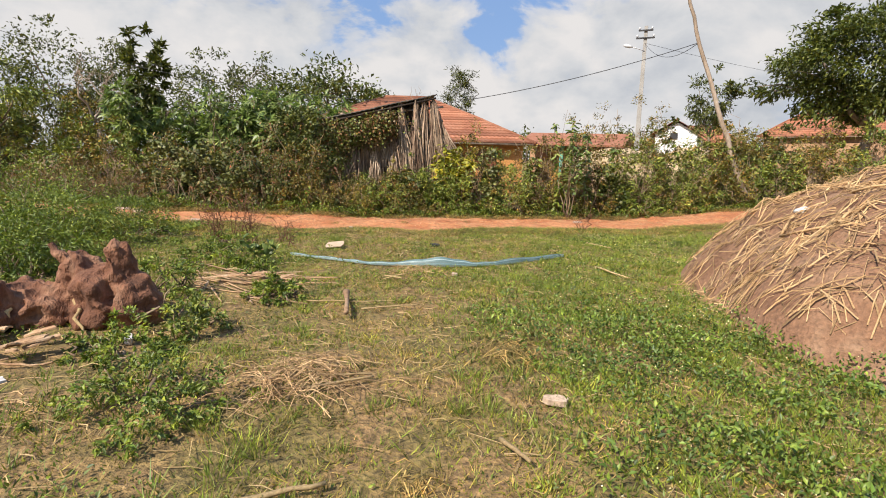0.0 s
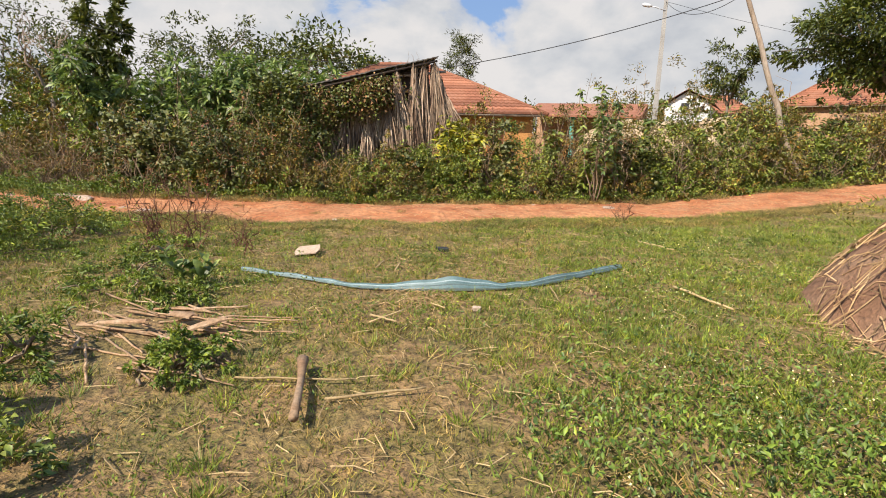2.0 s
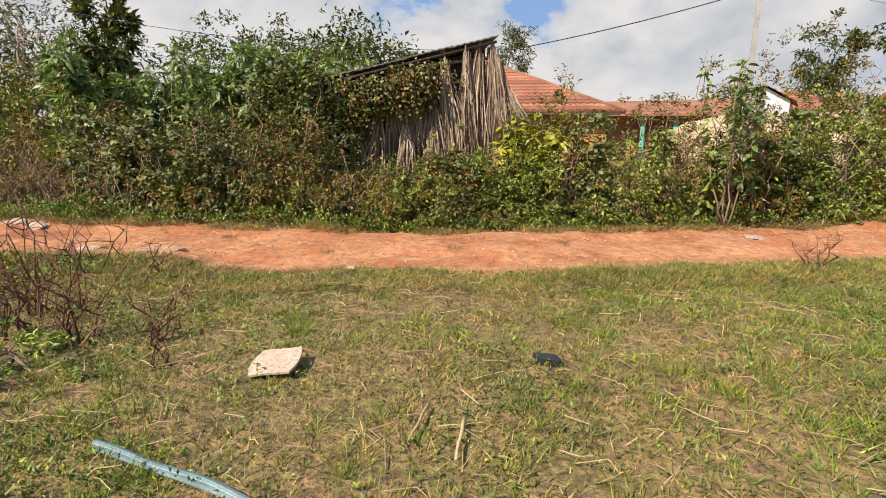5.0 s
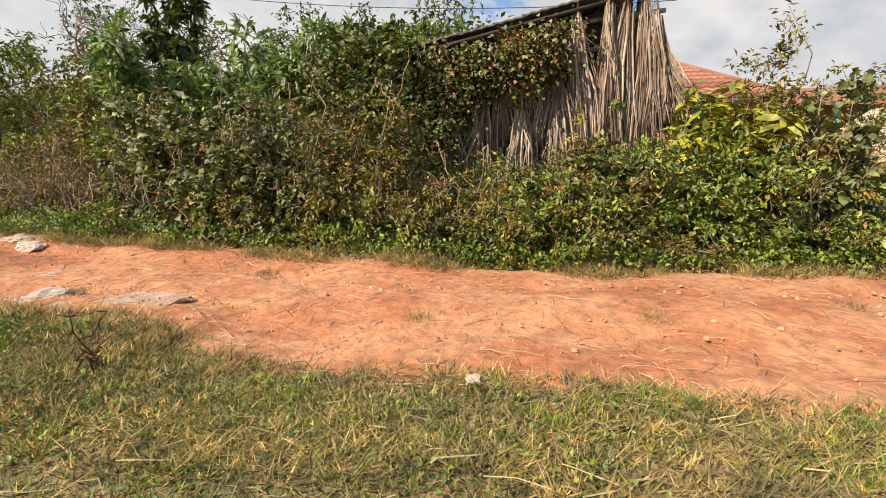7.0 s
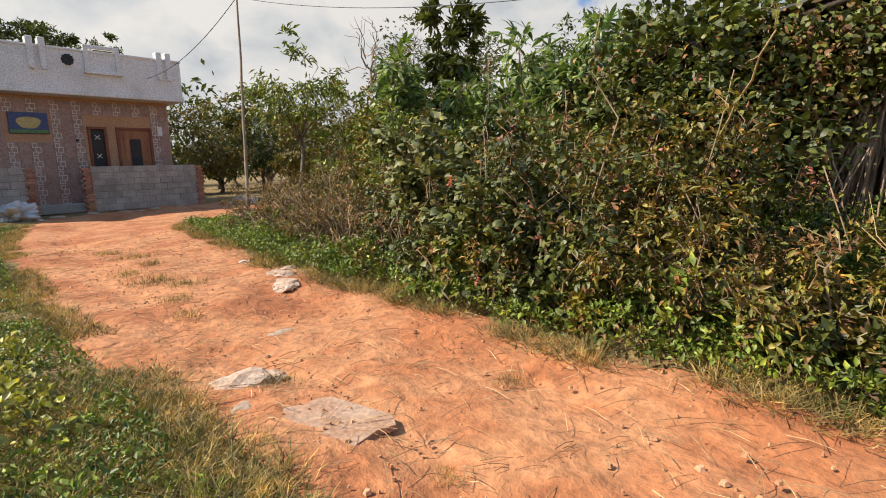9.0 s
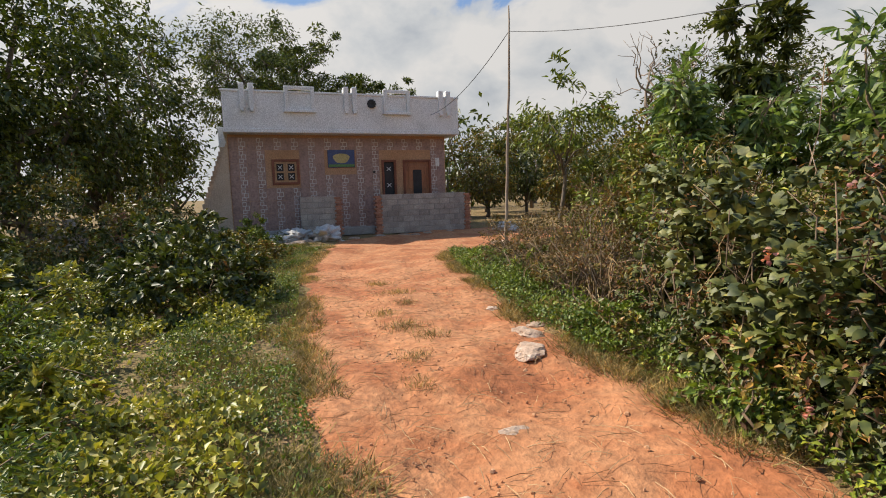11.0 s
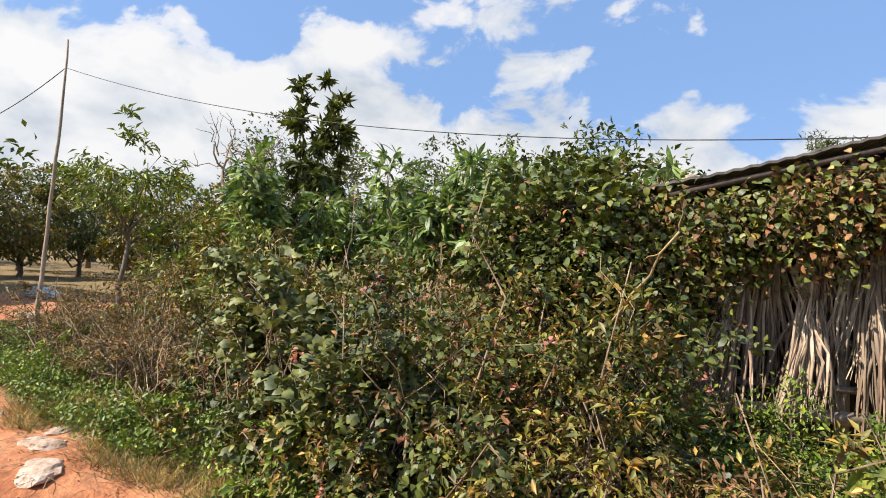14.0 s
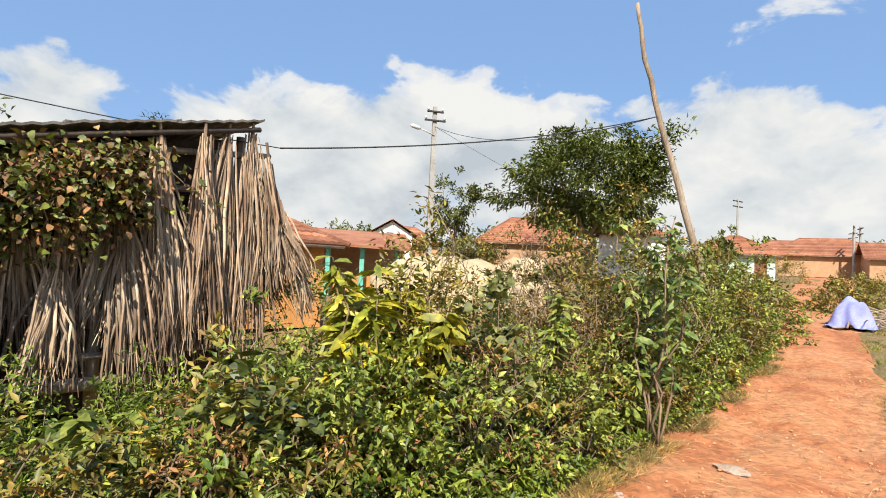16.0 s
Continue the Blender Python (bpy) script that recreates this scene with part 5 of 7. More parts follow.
for i, (x, y, h) in enumerate(((-45, 16.3, 5.0), (-46, 18.5, 5.2), (-43, 17.6, 4.6))):
    palm((x, y), h, 600 + i)
tree("mango_tree", (13.1, 39.6), 9.6, (5.0, 4.6), M_MANGO, "large round mango tree among red-roofed houses", 61, trunk=0.32, leaves=32000, size=0.28, crown_low=0.33, clumps=190, spread=0.22)
tree("young_tree", (5.5, 42.6), 6.9, (1.5, 1.5), M_DARK, "small airy roadside tree", 62, trunk=0.1, leaves=3800, size=0.22, crown_low=0.4, clumps=22)
for i, (x, y, h, c) in enumerate(((9.5, 52.0, 3.4, 2.4), (22.0, 44.0, 3.0, 2.2), (8.0, 47, 2.6, 2.0), (28.0, 46.5, 3.0, 2.2), (0.5, 49.0, 3.6, 1.6), (-1.5, 44, 3.0, 1.2))):
    tree("garden_tree", (x, y), h, (c, c), M_LIGHT if i % 2 else M_SCRUB, "low green tree between village houses", 640 + i, trunk=0.1, leaves=4200, size=0.22, crown_low=0.1, clumps=40, group="village trees")


# ---- poles and wires ----
def lamp_post():
    x, y = 1.43, 31.1
    z0 = float(gz(x, y))
    ob = thing("street_lamp", (x, y, z0), "grey concrete electricity pole with crossarms and a street lamp", "street lamp")
    H = 8.0 - z0
    g = Geo()
    g.box((-0.11, -0.09, 0), (0.11, 0.09, 0.1))
    g.add([(-0.12, -0.1, 0), (0.12, -0.1, 0), (0.12, 0.1, 0), (-0.12, 0.1, 0), (-0.075, -0.065, H), (0.075, -0.065, H), (0.075, 0.065, H), (-0.075, 0.065, H)], [(0, 1, 5, 4), (1, 2, 6, 5), (2, 3, 7, 6), (3, 0, 4, 7), (4, 5, 6, 7)])
    part("pole", g, M_CONCRETE, ob)
    for z, w in ((H - 0.25, 0.33), (H - 0.6, 0.42)):
        g = Geo()
        g.box((-w, -0.14, z), (w, -0.07, z + 0.07), bevel=0.008)
        arm = part("crossarm", g, M_BLACK, ob)
        for sx in (-w + 0.05, w - 0.05):
            g = Geo()
            g.tube([(sx, -0.1, z + 0.07), (sx, -0.1, z + 0.12), (sx, -0.1, z + 0.16), (sx, -0.1, z + 0.2)], [0.025, 0.055, 0.05, 0.02], 8)
            part("insulator", g, M_LAMP, arm, smooth=True)
    g = Geo()
    g.tube([(0, -0.08, H - 1.15), (-0.4, -0.12, H - 1.0), (-0.62, -0.14, H - 0.95)], 0.025, 6)
    part("lamp_arm", g, M_LAMP, ob, smooth=True)
    g = Geo()
    g.tube([(-0.55, -0.14, H - 0.96), (-0.66, -0.14, H - 0.93), (-0.88, -0.14, H - 0.87), (-0.98, -0.14, H - 0.85)], [0.03, 0.075, 0.085, 0.03], 10)
    part("lamp_head", g, M_LAMP, ob, "white elongated lamp head", smooth=True)


lamp_post()


def wood_pole(name, pts, r0, r1, label):
    g = Geo()
    p = np.array(pts, float)
    s = np.linspace(0, 1, len(p) * 3)
    q = np.stack([np.interp(s, np.linspace(0, 1, len(p)), p[:, k]) for k in range(3)], 1)
    rng = np.random.default_rng(3)
    q[1:-1] += rng.normal(size=(len(q) - 2, 3)) * 0.012
    g.tube(q, np.linspace(r0, r1, len(q)), 8)
    return solid(name, g, M_POLEWOOD, label, "pole", smooth=True)


wood_pole("wooden_pole", [(4.95, 19.75, float(gz(4.95, 19.75)) - 0.1), (4.3, 19.73, 1.83), (3.76, 19.73, 3.35), (3.26, 19.73, 4.71), (2.92, 19.75, 6.0), (2.75, 19.75, 6.8)], 0.075, 0.035, "leaning crooked wooden pole carrying a cable")
wood_pole("wooden_pole", [(-15.94, 11.87, 0.0), (-15.98, 11.9, 1.6), (-15.93, 11.95, 3.2), (-15.97, 12.0, 4.4), (-15.95, 12.0, 5.5)], 0.04, 0.016, "thin crooked wooden pole holding a wire")


def wire(a, b, sag, r=0.009, label="thin black overhead cable"):
    s = np.linspace(0, 1, 24)[:, None]
    p = np.asarray(a, float) + (np.asarray(b, float) - np.asarray(a, float)) * s
    p[:, 2] -= sag * 4 * (s * (1 - s))[:, 0]
    g = Geo()
    g.tube(p, r, 5)
    return solid("cable", g, M_WIRE, label, "cable", smooth=True)


wire((3.26, 19.73, 4.71), (-3.3, 17.45, 2.95), 0.16, 0.010)
wire((-3.3, 17.45, 2.95), (-15.95, 12.0, 4.95), 0.55, 0.006)
wire((-15.95, 12.0, 4.95), (-23.9, 9.6, 4.3), 0.35, 0.009)
wire((3.26, 19.73, 4.71), (1.43, 31.0, 7.2), 0.5, 0.009)
wire((1.43, 31.0, 7.2), (25.0, 52.0, 6.5), 0.6, 0.008)


# ---- the grass and what lies on it ----
def lawn(name, count, box, accept, mat, h, w, seed, label, lean=0.5, tuft=0.022, edge=None):
    """Single bent blades scattered over a stretch of ground, thicker where accept() is larger."""
    rng = np.random.default_rng(seed)
    m = count // 9
    cx, cy = rng.uniform(box[0], box[1], m), rng.uniform(box[2], box[3], m)
    if edge:
        cy = cy + edge(cx)
    keep = rng.random(m) < accept(cx, cy)
    cx, cy = cx[keep], cy[keep]
    m = len(cx)
    tall = np.repeat(rng.uniform(h[0], h[1], m), 9)
    n = m * 9
    ox, oy = rng.normal(size=n) * tuft, rng.normal(size=n) * tuft
    x, y = np.repeat(cx, 9) + ox, np.repeat(cy, 9) + oy
    hh = tall * rng.uniform(0.55, 1.15, n)
    a = rng.uniform(0, 2 * math.pi, n)
    lx, ly = (ox / tuft * 0.6 + rng.normal(size=n) * 0.6) * lean * hh, (oy / tuft * 0.6 + rng.normal(size=n) * 0.6) * lean * hh
    z = gz(x, y) + wob(x, y) - 0.005
    ww = w * rng.uniform(0.7, 1.3, n)
    base = np.stack([x, y, z], 1)
    side = np.stack([np.cos(a), np.sin(a), np.zeros(n)], 1) * ww[:, None]
    tip = base + np.stack([lx, ly, hh * 0.95], 1)
    v = np.stack([base - side, base + side, tip], 1).reshape(-1, 3)
    t = np.arange(3 * n).reshape(-1, 3)
    return solid(name, raw_mesh(name, v, t, mat), None, label, "grass", kind="stuff")


def fbm(x, y, s, seed=0.0):
    return 0.5 + 0.25 * (np.sin(x * s + seed + 1.7 * np.sin(y * s * 0.8)) + np.sin(y * s * 1.3 + seed * 2 + 1.4 * np.sin(x * s * 1.1 + seed))) * 0.9


def off_heap(x, y):
    return ((x - 5.35) / 2.45) ** 2 + ((y - 8.95) / 2.6) ** 2 > 1.0


def lushness(x, y):
    """High along the straw heap and in patches, low on the trodden middle."""
    mid = 2.35 - 0.62 * (y - 3.0)           # the line walked
    d = x - mid
    return np.clip(0.12 + 0.8 * np.clip((d - 0.75) / 1.4, 0, 1) + 0.35 * (fbm(x, y, 2.2) - 0.5), 0, 1)


def turf(x, y):
    return (y < near_y(x) + 0.15 * np.sin(x * 9) + 0.05) & off_heap(x, y)


def bare_left(x, y):
    return (((x + 1.3) / 1.1) ** 2 + ((y - 4.9) / 0.75) ** 2 < 1) | (((x + 1.15) / 0.75) ** 2 + ((y - 7.0) / 0.5) ** 2 < 1)


def patchy(x, y):
    """Tufty cover with small gaps."""
    return np.clip(1.9 * fbm(x, y, 6.3, 1.0) * fbm(x, y, 2.1, 3.0) * 2.0 - 0.15, 0.22, 1)


def worn(x, y):
    """Dry trodden ground: the line walked and the strip before the track."""
    path = np.exp(-((x - 2.0 + 0.5 * (y - 4.0)) / 0.5) ** 2) * (y < 10)
    strip = np.exp(-((near_y(x) - y - 0.9) / 0.6) ** 2) * (0.4 + 0.6 * (fbm(x, y, 1.6, 2.0) > 0.45))
    bare = np.exp(-(((x - 0.15) / 0.75) ** 2 + ((y - 10.5) / 1.2) ** 2)) + 0.8 * np.exp(-(((x + 1.5) / 0.6) ** 2 + ((y - 8.9) / 0.35) ** 2))
    return np.clip(np.maximum(np.maximum(path * 0.7, strip), bare), 0, 1)


lawn("grass", 520000, (-6.5, 6.5, 3.2, 17), lambda x, y: turf(x, y) * ~bare_left(x, y) * np.clip(1.25 - 0.06 * (y - 3), 0.45, 1) * (1.1 - 0.75 * worn(x, y)) * patchy(x, y), M_GRASS, (0.015, 0.05), 0.0036, 11, "short sunburnt grass on the open ground", 1.0, 0.03)
lawn("grass", 280000, (-4.5, 6.5, 3.2, 15), lambda x, y: turf(x, y) * np.clip(lushness(x, y) * (1.25 - worn(x, y)), 0.0, 1) * (0.35 + 0.65 * patchy(x, y)), M_LUSH, (0.03, 0.085), 0.0042, 12, "taller fresh green grass beside the straw heap", 0.7, 0.03)
lawn("grass", 210000, (-6.0, 6.0, 3.2, 16.5), lambda x, y: turf(x, y) * np.clip(worn(x, y) + 0.25 * (fbm(x, y, 2.9, 2.0) > 0.5), 0, 1), M_DRYGRASS, (0.015, 0.06), 0.0042, 13, "withered straw-coloured grass tufts", 1.2, 0.04)
lawn("grass", 240000, (-6.0, 3.5, 3.2, 12), lambda x, y: turf(x, y) * (0.35 + 0.65 * (fbm(x, y, 5.1, 0.4) > 0.5)), M_DRYGRASS, (0.004, 0.022), 0.0034, 20, "flattened dead grass between the green tufts", 2.6, 0.05)
lawn("grass", 90000, (-6.5, 5.0, -0.8, 0.22), lambda x, y: np.clip(0.25 + patchy(x, y), 0, 1), M_DRYGRASS, (0.015, 0.07), 0.0046, 34, "dry trodden grass along the edge of the track", 1.3, 0.04, near_y)
lawn("grass", 30000, (-6.5, 5.0, -0.6, 0.1), lambda x, y: patchy(x, y), M_GRASS, (0.02, 0.05), 0.004, 35, "green grass along the edge of the track", 1.0, 0.035, near_y)
lawn("grass", 45000, (-8.0, 16.0, -5.0, 16.0), lambda x, y: ((y < 3.3) | (x > 6.4)) & (y < near_y(x) - 0.05) & off_heap(x, y), M_GRASS, (0.03, 0.10), 0.014, 36, "rough grass round the open ground", 1.0, 0.09)
lawn("grass", 30000, (4.5, 45.0, -7.0, 0.1), lambda x, y: off_heap(x, y) * (0.4 + 0.6 * fbm(x, y, 1.1)), M_GRASS, (0.04, 0.14), 0.016, 37, "rough grass along the lane to the village", 1.0, 0.08, near_y)
lawn("grass", 80000, (-19, -4.2, -1.3, 0.1), lambda x, y: patchy(x, y) * np.clip((near_y(x) - y + 0.15) * 2.5, 0.15, 1), M_GRASS, (0.02, 0.06), 0.004, 14, "green grass verge beside the track", 0.8, 0.03, near_y)
lawn("grass", 60000, (-19, -4.2, -1.0, 0.3), lambda x, y: (fbm(x, y, 3.1, 1.0) > 0.45) * 1.0, M_DRYGRASS, (0.03, 0.10), 0.004, 15, "dry grass at the edge of the track", 0.9, 0.03, near_y)
lawn("grass", 60000, (-17, 7, -0.12, 0.6), lambda x, y: patchy(x, y) * np.clip((y - far_y(x) + 0.15 * np.sin(x * 5.1)) * 2.2, 0.1, 1), M_GRASS, (0.03, 0.13), 0.0052, 16, "weedy green grass at the foot of the hedge", 0.8, 0.035, far_y)
lawn("grass", 110000, (-17, 7, -0.35, 0.45), lambda x, y: (fbm(x, y, 2.9, 3.0) > 0.45) * 1.0, M_DRYGRASS, (0.03, 0.14), 0.004, 17, "dry grass at the foot of the hedge", 1.1, 0.05, far_y)
lawn("grass", 36000, (-40, 60, 16, 90), lambda x, y: ~in_road(x, y) & (y > far_y(np.clip(x, -20, 60)) + 1.0), M_GRASS, (0.1, 0.35), 0.02, 18, "rough grass between hedge and village", 0.6)
lawn("grass", 60000, (-40, -8, -8, 6), lambda x, y: (y < near_y(np.clip(x, -20, 60)) - 1.5), M_LUSH, (0.06, 0.25), 0.012, 19, "rough grass below the trees", 0.7)


def tussocks(count, box, accept, mat, h, seed, label, blades=34):
    """Taller tufts standing out of the short grass."""
    rng = np.random.default_rng(seed)
    cx, cy = rng.uniform(box[0], box[1], count), rng.uniform(box[2], box[3], count)
    keep = rng.random(count) < accept(cx, cy)
    cx, cy = cx[keep], cy[keep]
    m = len(cx)
    r = rng.uniform(0.03, 0.09, m)
    tall = rng.uniform(h[0], h[1], m)
    n = m * blades
    a, k = rng.uniform(0, 2 * math.pi, n), rng.random(n) ** 0.5
    R, T = np.repeat(r, blades), np.repeat(tall, blades) * rng.uniform(0.5, 1.15, n)
    x, y = np.repeat(cx, blades) + np.cos(a) * k * R, np.repeat(cy, blades) + np.sin(a) * k * R
    base = np.stack([x, y, gz(x, y) + wob(x, y) - 0.005], 1)
    lean = np.stack([np.cos(a) * k * T * 0.8 + rng.normal(size=n) * T * 0.25, np.sin(a) * k * T * 0.8 + rng.normal(size=n) * T * 0.25, T], 1)
    q = rng.uniform(0, math.pi, n)
    side = np.stack([np.cos(q), np.sin(q), np.zeros(n)], 1) * rng.uniform(0.0018, 0.0036, n)[:, None]
    v = np.stack([base - side, base + side, base + lean], 1).reshape(-1, 3)
    return solid("grass", raw_mesh("grass", v, np.arange(3 * n).reshape(-1, 3), mat), None, label, "grass", kind="stuff")


tussocks(5200, (-5.5, 5.5, 3.6, 14), lambda x, y: turf(x, y) * ~bare_left(x, y) * np.clip(2.6 * fbm(x, y, 3.7, 2.2) - 0.9, 0.05, 1) * (1.05 - 0.8 * worn(x, y)), M_LUSH, (0.04, 0.10), 61, "tufts of fresh grass standing out of the short turf")
tussocks(2600, (-5.5, 5.0, 3.6, 14), lambda x, y: turf(x, y) * np.clip(0.25 + worn(x, y), 0, 1) * np.clip(2.6 * fbm(x, y, 4.3, 0.7) - 0.8, 0.1, 1), M_DRYGRASS, (0.03, 0.08), 62, "tufts of dead tan grass in the short turf", 26)


def carpet(name, count, box, accept, mat, size, top, seed, label, width=0.55, kind="stuff", edge=None):
    """Low broad leaves covering the ground."""
    rng = np.random.default_rng(seed)
    x, y = rng.uniform(box[0], box[1], count), rng.uniform(box[2], box[3], count)
    if edge:
        y = y + edge(x)
    keep = rng.random(count) < accept(x, y)
    x, y = x[keep], y[keep]
    lump = 0.25 + 0.75 * fbm(x, y, 3.3, seed) * fbm(x, y, 7.1, seed + 1)
    z = gz(x, y) + wob(x, y) + top * lump * rng.random(len(x)) ** 0.6
    p = np.stack([x, y, z], 1)
    d = rng.normal(size=p.shape) + np.array([0, 0, 0.5])
    return solid(name, leaf_mesh(name, p, d, size * rng.uniform(0.6, 1.35, len(p)), width, mat, rng, simple=True), None, label, "weeds", kind=kind)


carpet("weeds", 150000, (1.2, 6.5, 3.2, 12.5), lambda x, y: turf(x, y) * np.clip((lushness(x, y) - 0.38) * 1.8, 0, 1) * np.clip((8.3 - y) / 1.5, 0.1, 1) * np.clip(2.4 * fbm(x, y, 2.0, 4.0) * fbm(x, y, 5.3, 1.0) * 2 - 0.2, 0.06, 1), M_HEAPWEED, 0.033, 0.24, 21, "leafy green weeds beside the straw heap", 0.45)
carpet("wild_flowers", 9000, (1.4, 6.0, 4.0, 12.5), lambda x, y: turf(x, y) * np.clip(lushness(x, y) * 1.5 - 0.5, 0, 1) * (fbm(x, y, 2.0, 4.0) > 0.45), M_WHITEPETAL, 0.011, 0.27, 22, "tiny pale flowers among the weeds", 0.9)
carpet("weeds", 45000, (-4.5, 1.6, 3.4, 11), lambda x, y: turf(x, y) * (fbm(x, y, 3.4, 1.5) * fbm(x, y, 1.3, 0.5) > 0.27) * np.clip((1.6 - 0.45 * (y - 4) - x) / 1.2, 0.0, 1), M_WEED, 0.024, 0.10, 23, "low creeping weeds on the open ground", 0.5)
carpet("weeds", 50000, (-5.0, 5.0, 3.4, 12.5), lambda x, y: turf(x, y) * ~bare_left(x, y) * (1.1 - worn(x, y)) * np.clip(1.6 * fbm(x, y, 4.1, 0.7) - 0.35, 0.05, 1), M_WEED, 0.021, 0.05, 29, "tiny green weeds all through the grass", 0.5)
carpet("weeds", 26000, (-5.0, 3.0, 7.5, 13), lambda x, y: turf(x, y) * (fbm(x, y, 2.7, 2.5) > 0.55) * 0.9, M_WEED, 0.026, 0.08, 27, "low creeping weeds before the track", 0.5)
carpet("ground_creeper", 100000, (-14, -5.2, 3.5, 10.2), lambda x, y: (y < near_y(x) - 0.3) * (0.08 + 0.92 * (fbm(x, y, 1.6) * fbm(x, y, 4.3, 2.0) > 0.2)) * np.clip((near_y(x) - y) * 1.2, 0.15, 1), M_CREEPER, 0.05, 0.42, 24, "pale yellow-green creeper covering the bank", 0.7)
carpet("weeds", 42000, (-18, -4.6, -1.3, 0.0), lambda x, y: 0.2 + 0.8 * (fbm(x, y, 2.3, 1.4) > 0.5), M_WEED, 0.03, 0.17, 28, "low green weeds on the verge of the track", edge=near_y)
carpet("ground_creeper", 26000, (-22, -6, 1.0, 8), lambda x, y: (y < near_y(x) - 1.6) * (fbm(x, y, 1.1, 2.0) > 0.4), M_DARK, 0.075, 0.5, 25, "dark leafy creeper below the trees")
carpet("weeds", 60000, (-16, 6, -0.16, 0.8), lambda x, y: 0.15 + 0.85 * fbm(x, y, 2.0, 5.0), M_WEED, 0.045, 0.4, 26, "low green weeds at the foot of the hedge", edge=far_y)

for i, (x, y, rx, ry, h, m) in enumerate(((-10.4, 7.4, 1.25, 0.75, 0.8, M_DARK), (-11.6, 6.6, 1.4, 1.0, 0.85, M_DARK), (-12.9, 5.4, 1.5, 1.1, 0.9, M_DARK), (-8.6, 6.0, 1.0, 0.8, 0.75, M_CREEPER), (-9.4, 4.6, 1.3, 1.0, 1.2, M_DARK), (-7.3, 6.9, 0.9, 0.7, 0.5, M_CREEPER), (-6.4, 7.9, 0.8, 0.6, 0.4, M_CREEPER), (-13.6, 6.5, 1.2, 0.8, 0.5, M_SCRUB), (-15.2, 5.7, 1.2, 0.9, 0.5, M_SCRUB), (-16.9, 5.2, 1.2, 0.9, 0.45, M_LIGHT), (-10.6, 3.2, 1.6, 1.3, 1.7, M_DARK), (-13.9, 3.4, 1.8, 1.4, 1.5, M_SCRUB),
                                                (-17.2, 2.6, 1.8, 1.4, 1.3, M_DARK), (-7.6, 3.6, 1.4, 1.2, 1.6, M_SCRUB), (-19.6, 1.6, 1.3, 1.0, 1.1, M_SCRUB), (-18.6, 4.6, 1.0, 0.8, 0.6, M_LIGHT), (-15.6, 1.2, 1.8, 1.4, 2.4, M_DARK), (-12.4, 0.6, 1.9, 1.5, 2.8, M_SCRUB))):
    bush("shrub", (x, y), (rx, ry, h), m, "dark leafy shrub below the trees" if m in (M_DARK, M_SCRUB) else "pale green leafy shrub on the bank", "shrub", leaves=4600, size=0.11 if m is M_DARK else 0.085, width=0.6, seed=700 + i, group="shrubs on the bank", spread=0.14, withered=0.08)
# feathery weeds beside the tree root
for i, (x, y, rx, ry, h) in enumerate(((-3.7, 6.6, 0.8, 0.6, 0.6), (-4.7, 7.4, 1.1, 0.9, 0.85), (-3.0, 6.1, 0.7, 0.5, 0.5), (-5.8, 7.8, 1.2, 1.0, 0.9), (-4.3, 6.0, 1.0, 0.8, 0.75), (-5.0, 8.6, 0.9, 0.7, 0.6), (-1.5, 6.35, 0.35, 0.3, 0.3), (-7.0, 7.3, 1.1, 0.8, 0.9))):
    bush("feathery_weed", (x, y), (rx, ry, h), M_WEED, "feathery bright green weed clump", "weed", leaves=6500 if rx > 0.6 else 1800, size=0.046, width=0.32, seed=730 + i, stems=12, group="weeds behind the tree root", spread=0.16)
bush("feathery_weed", (0.3, 4.75), (0.42, 0.36, 0.2), M_WEED, "small grey-green weed tuft in the grass", "weed", leaves=2600, size=0.032, width=0.4, seed=745, stems=8)
bush("feathery_weed", (-0.55, 5.75), (0.28, 0.24, 0.22), M_LIGHT, "low weed tuft beside the tree root", "weed", leaves=900, size=0.04, width=0.5, seed=746, stems=6)

for i, (x, y, rx, ry, h) in enumerate(((-2.05, 7.5, 0.5, 0.35, 0.16), (-2.6, 7.95, 0.6, 0.4, 0.18), (-1.55, 7.6, 0.35, 0.22, 0.1), (-0.62, 6.75, 0.28, 0.25, 0.14), (-0.5, 5.2, 0.4, 0.3, 0.16), (-2.9, 8.6, 0.6, 0.4, 0.2))):
    bush("low_weed", (x, y), (rx, ry, h), M_WEED, "low dark green weed patch on the open ground", "weed", leaves=2200, size=0.034, width=0.45, seed=760 + i, stems=8, group="weeds behind the tree root")


def milkweed():
    """Waxy broad paired leaves on short stems."""
    rng = np.random.default_rng(8)
    ob = thing("milkweed", (-1.72, 7.85, 0.0), "grey-green milkweed with broad waxy leaves", "weed")
    g = Geo()
    P, D = [], []
    for k in range(5):
        top = np.array([rng.normal() * 0.07, rng.normal() * 0.07, rng.uniform(0.16, 0.3)])
        pts = branch(g, (0, 0, 0), top, 0.01, 0.006, rng, 0.1, 6, 5)
        for j in range(2, 6):
            a = rng.uniform(0, 6.28)
            for s in (0, math.pi):
                P.append(pts[j])
                D.append((math.cos(a + s), math.sin(a + s), 1.1))
    part("stem", g, M_LIGHT, ob, smooth=True)
    part("leaf", leaf_mesh("leaf", np.array(P), np.array(D, float), np.full(len(P), 0.1), 0.6, M_BLUEGREEN, rng), None, ob)


milkweed()


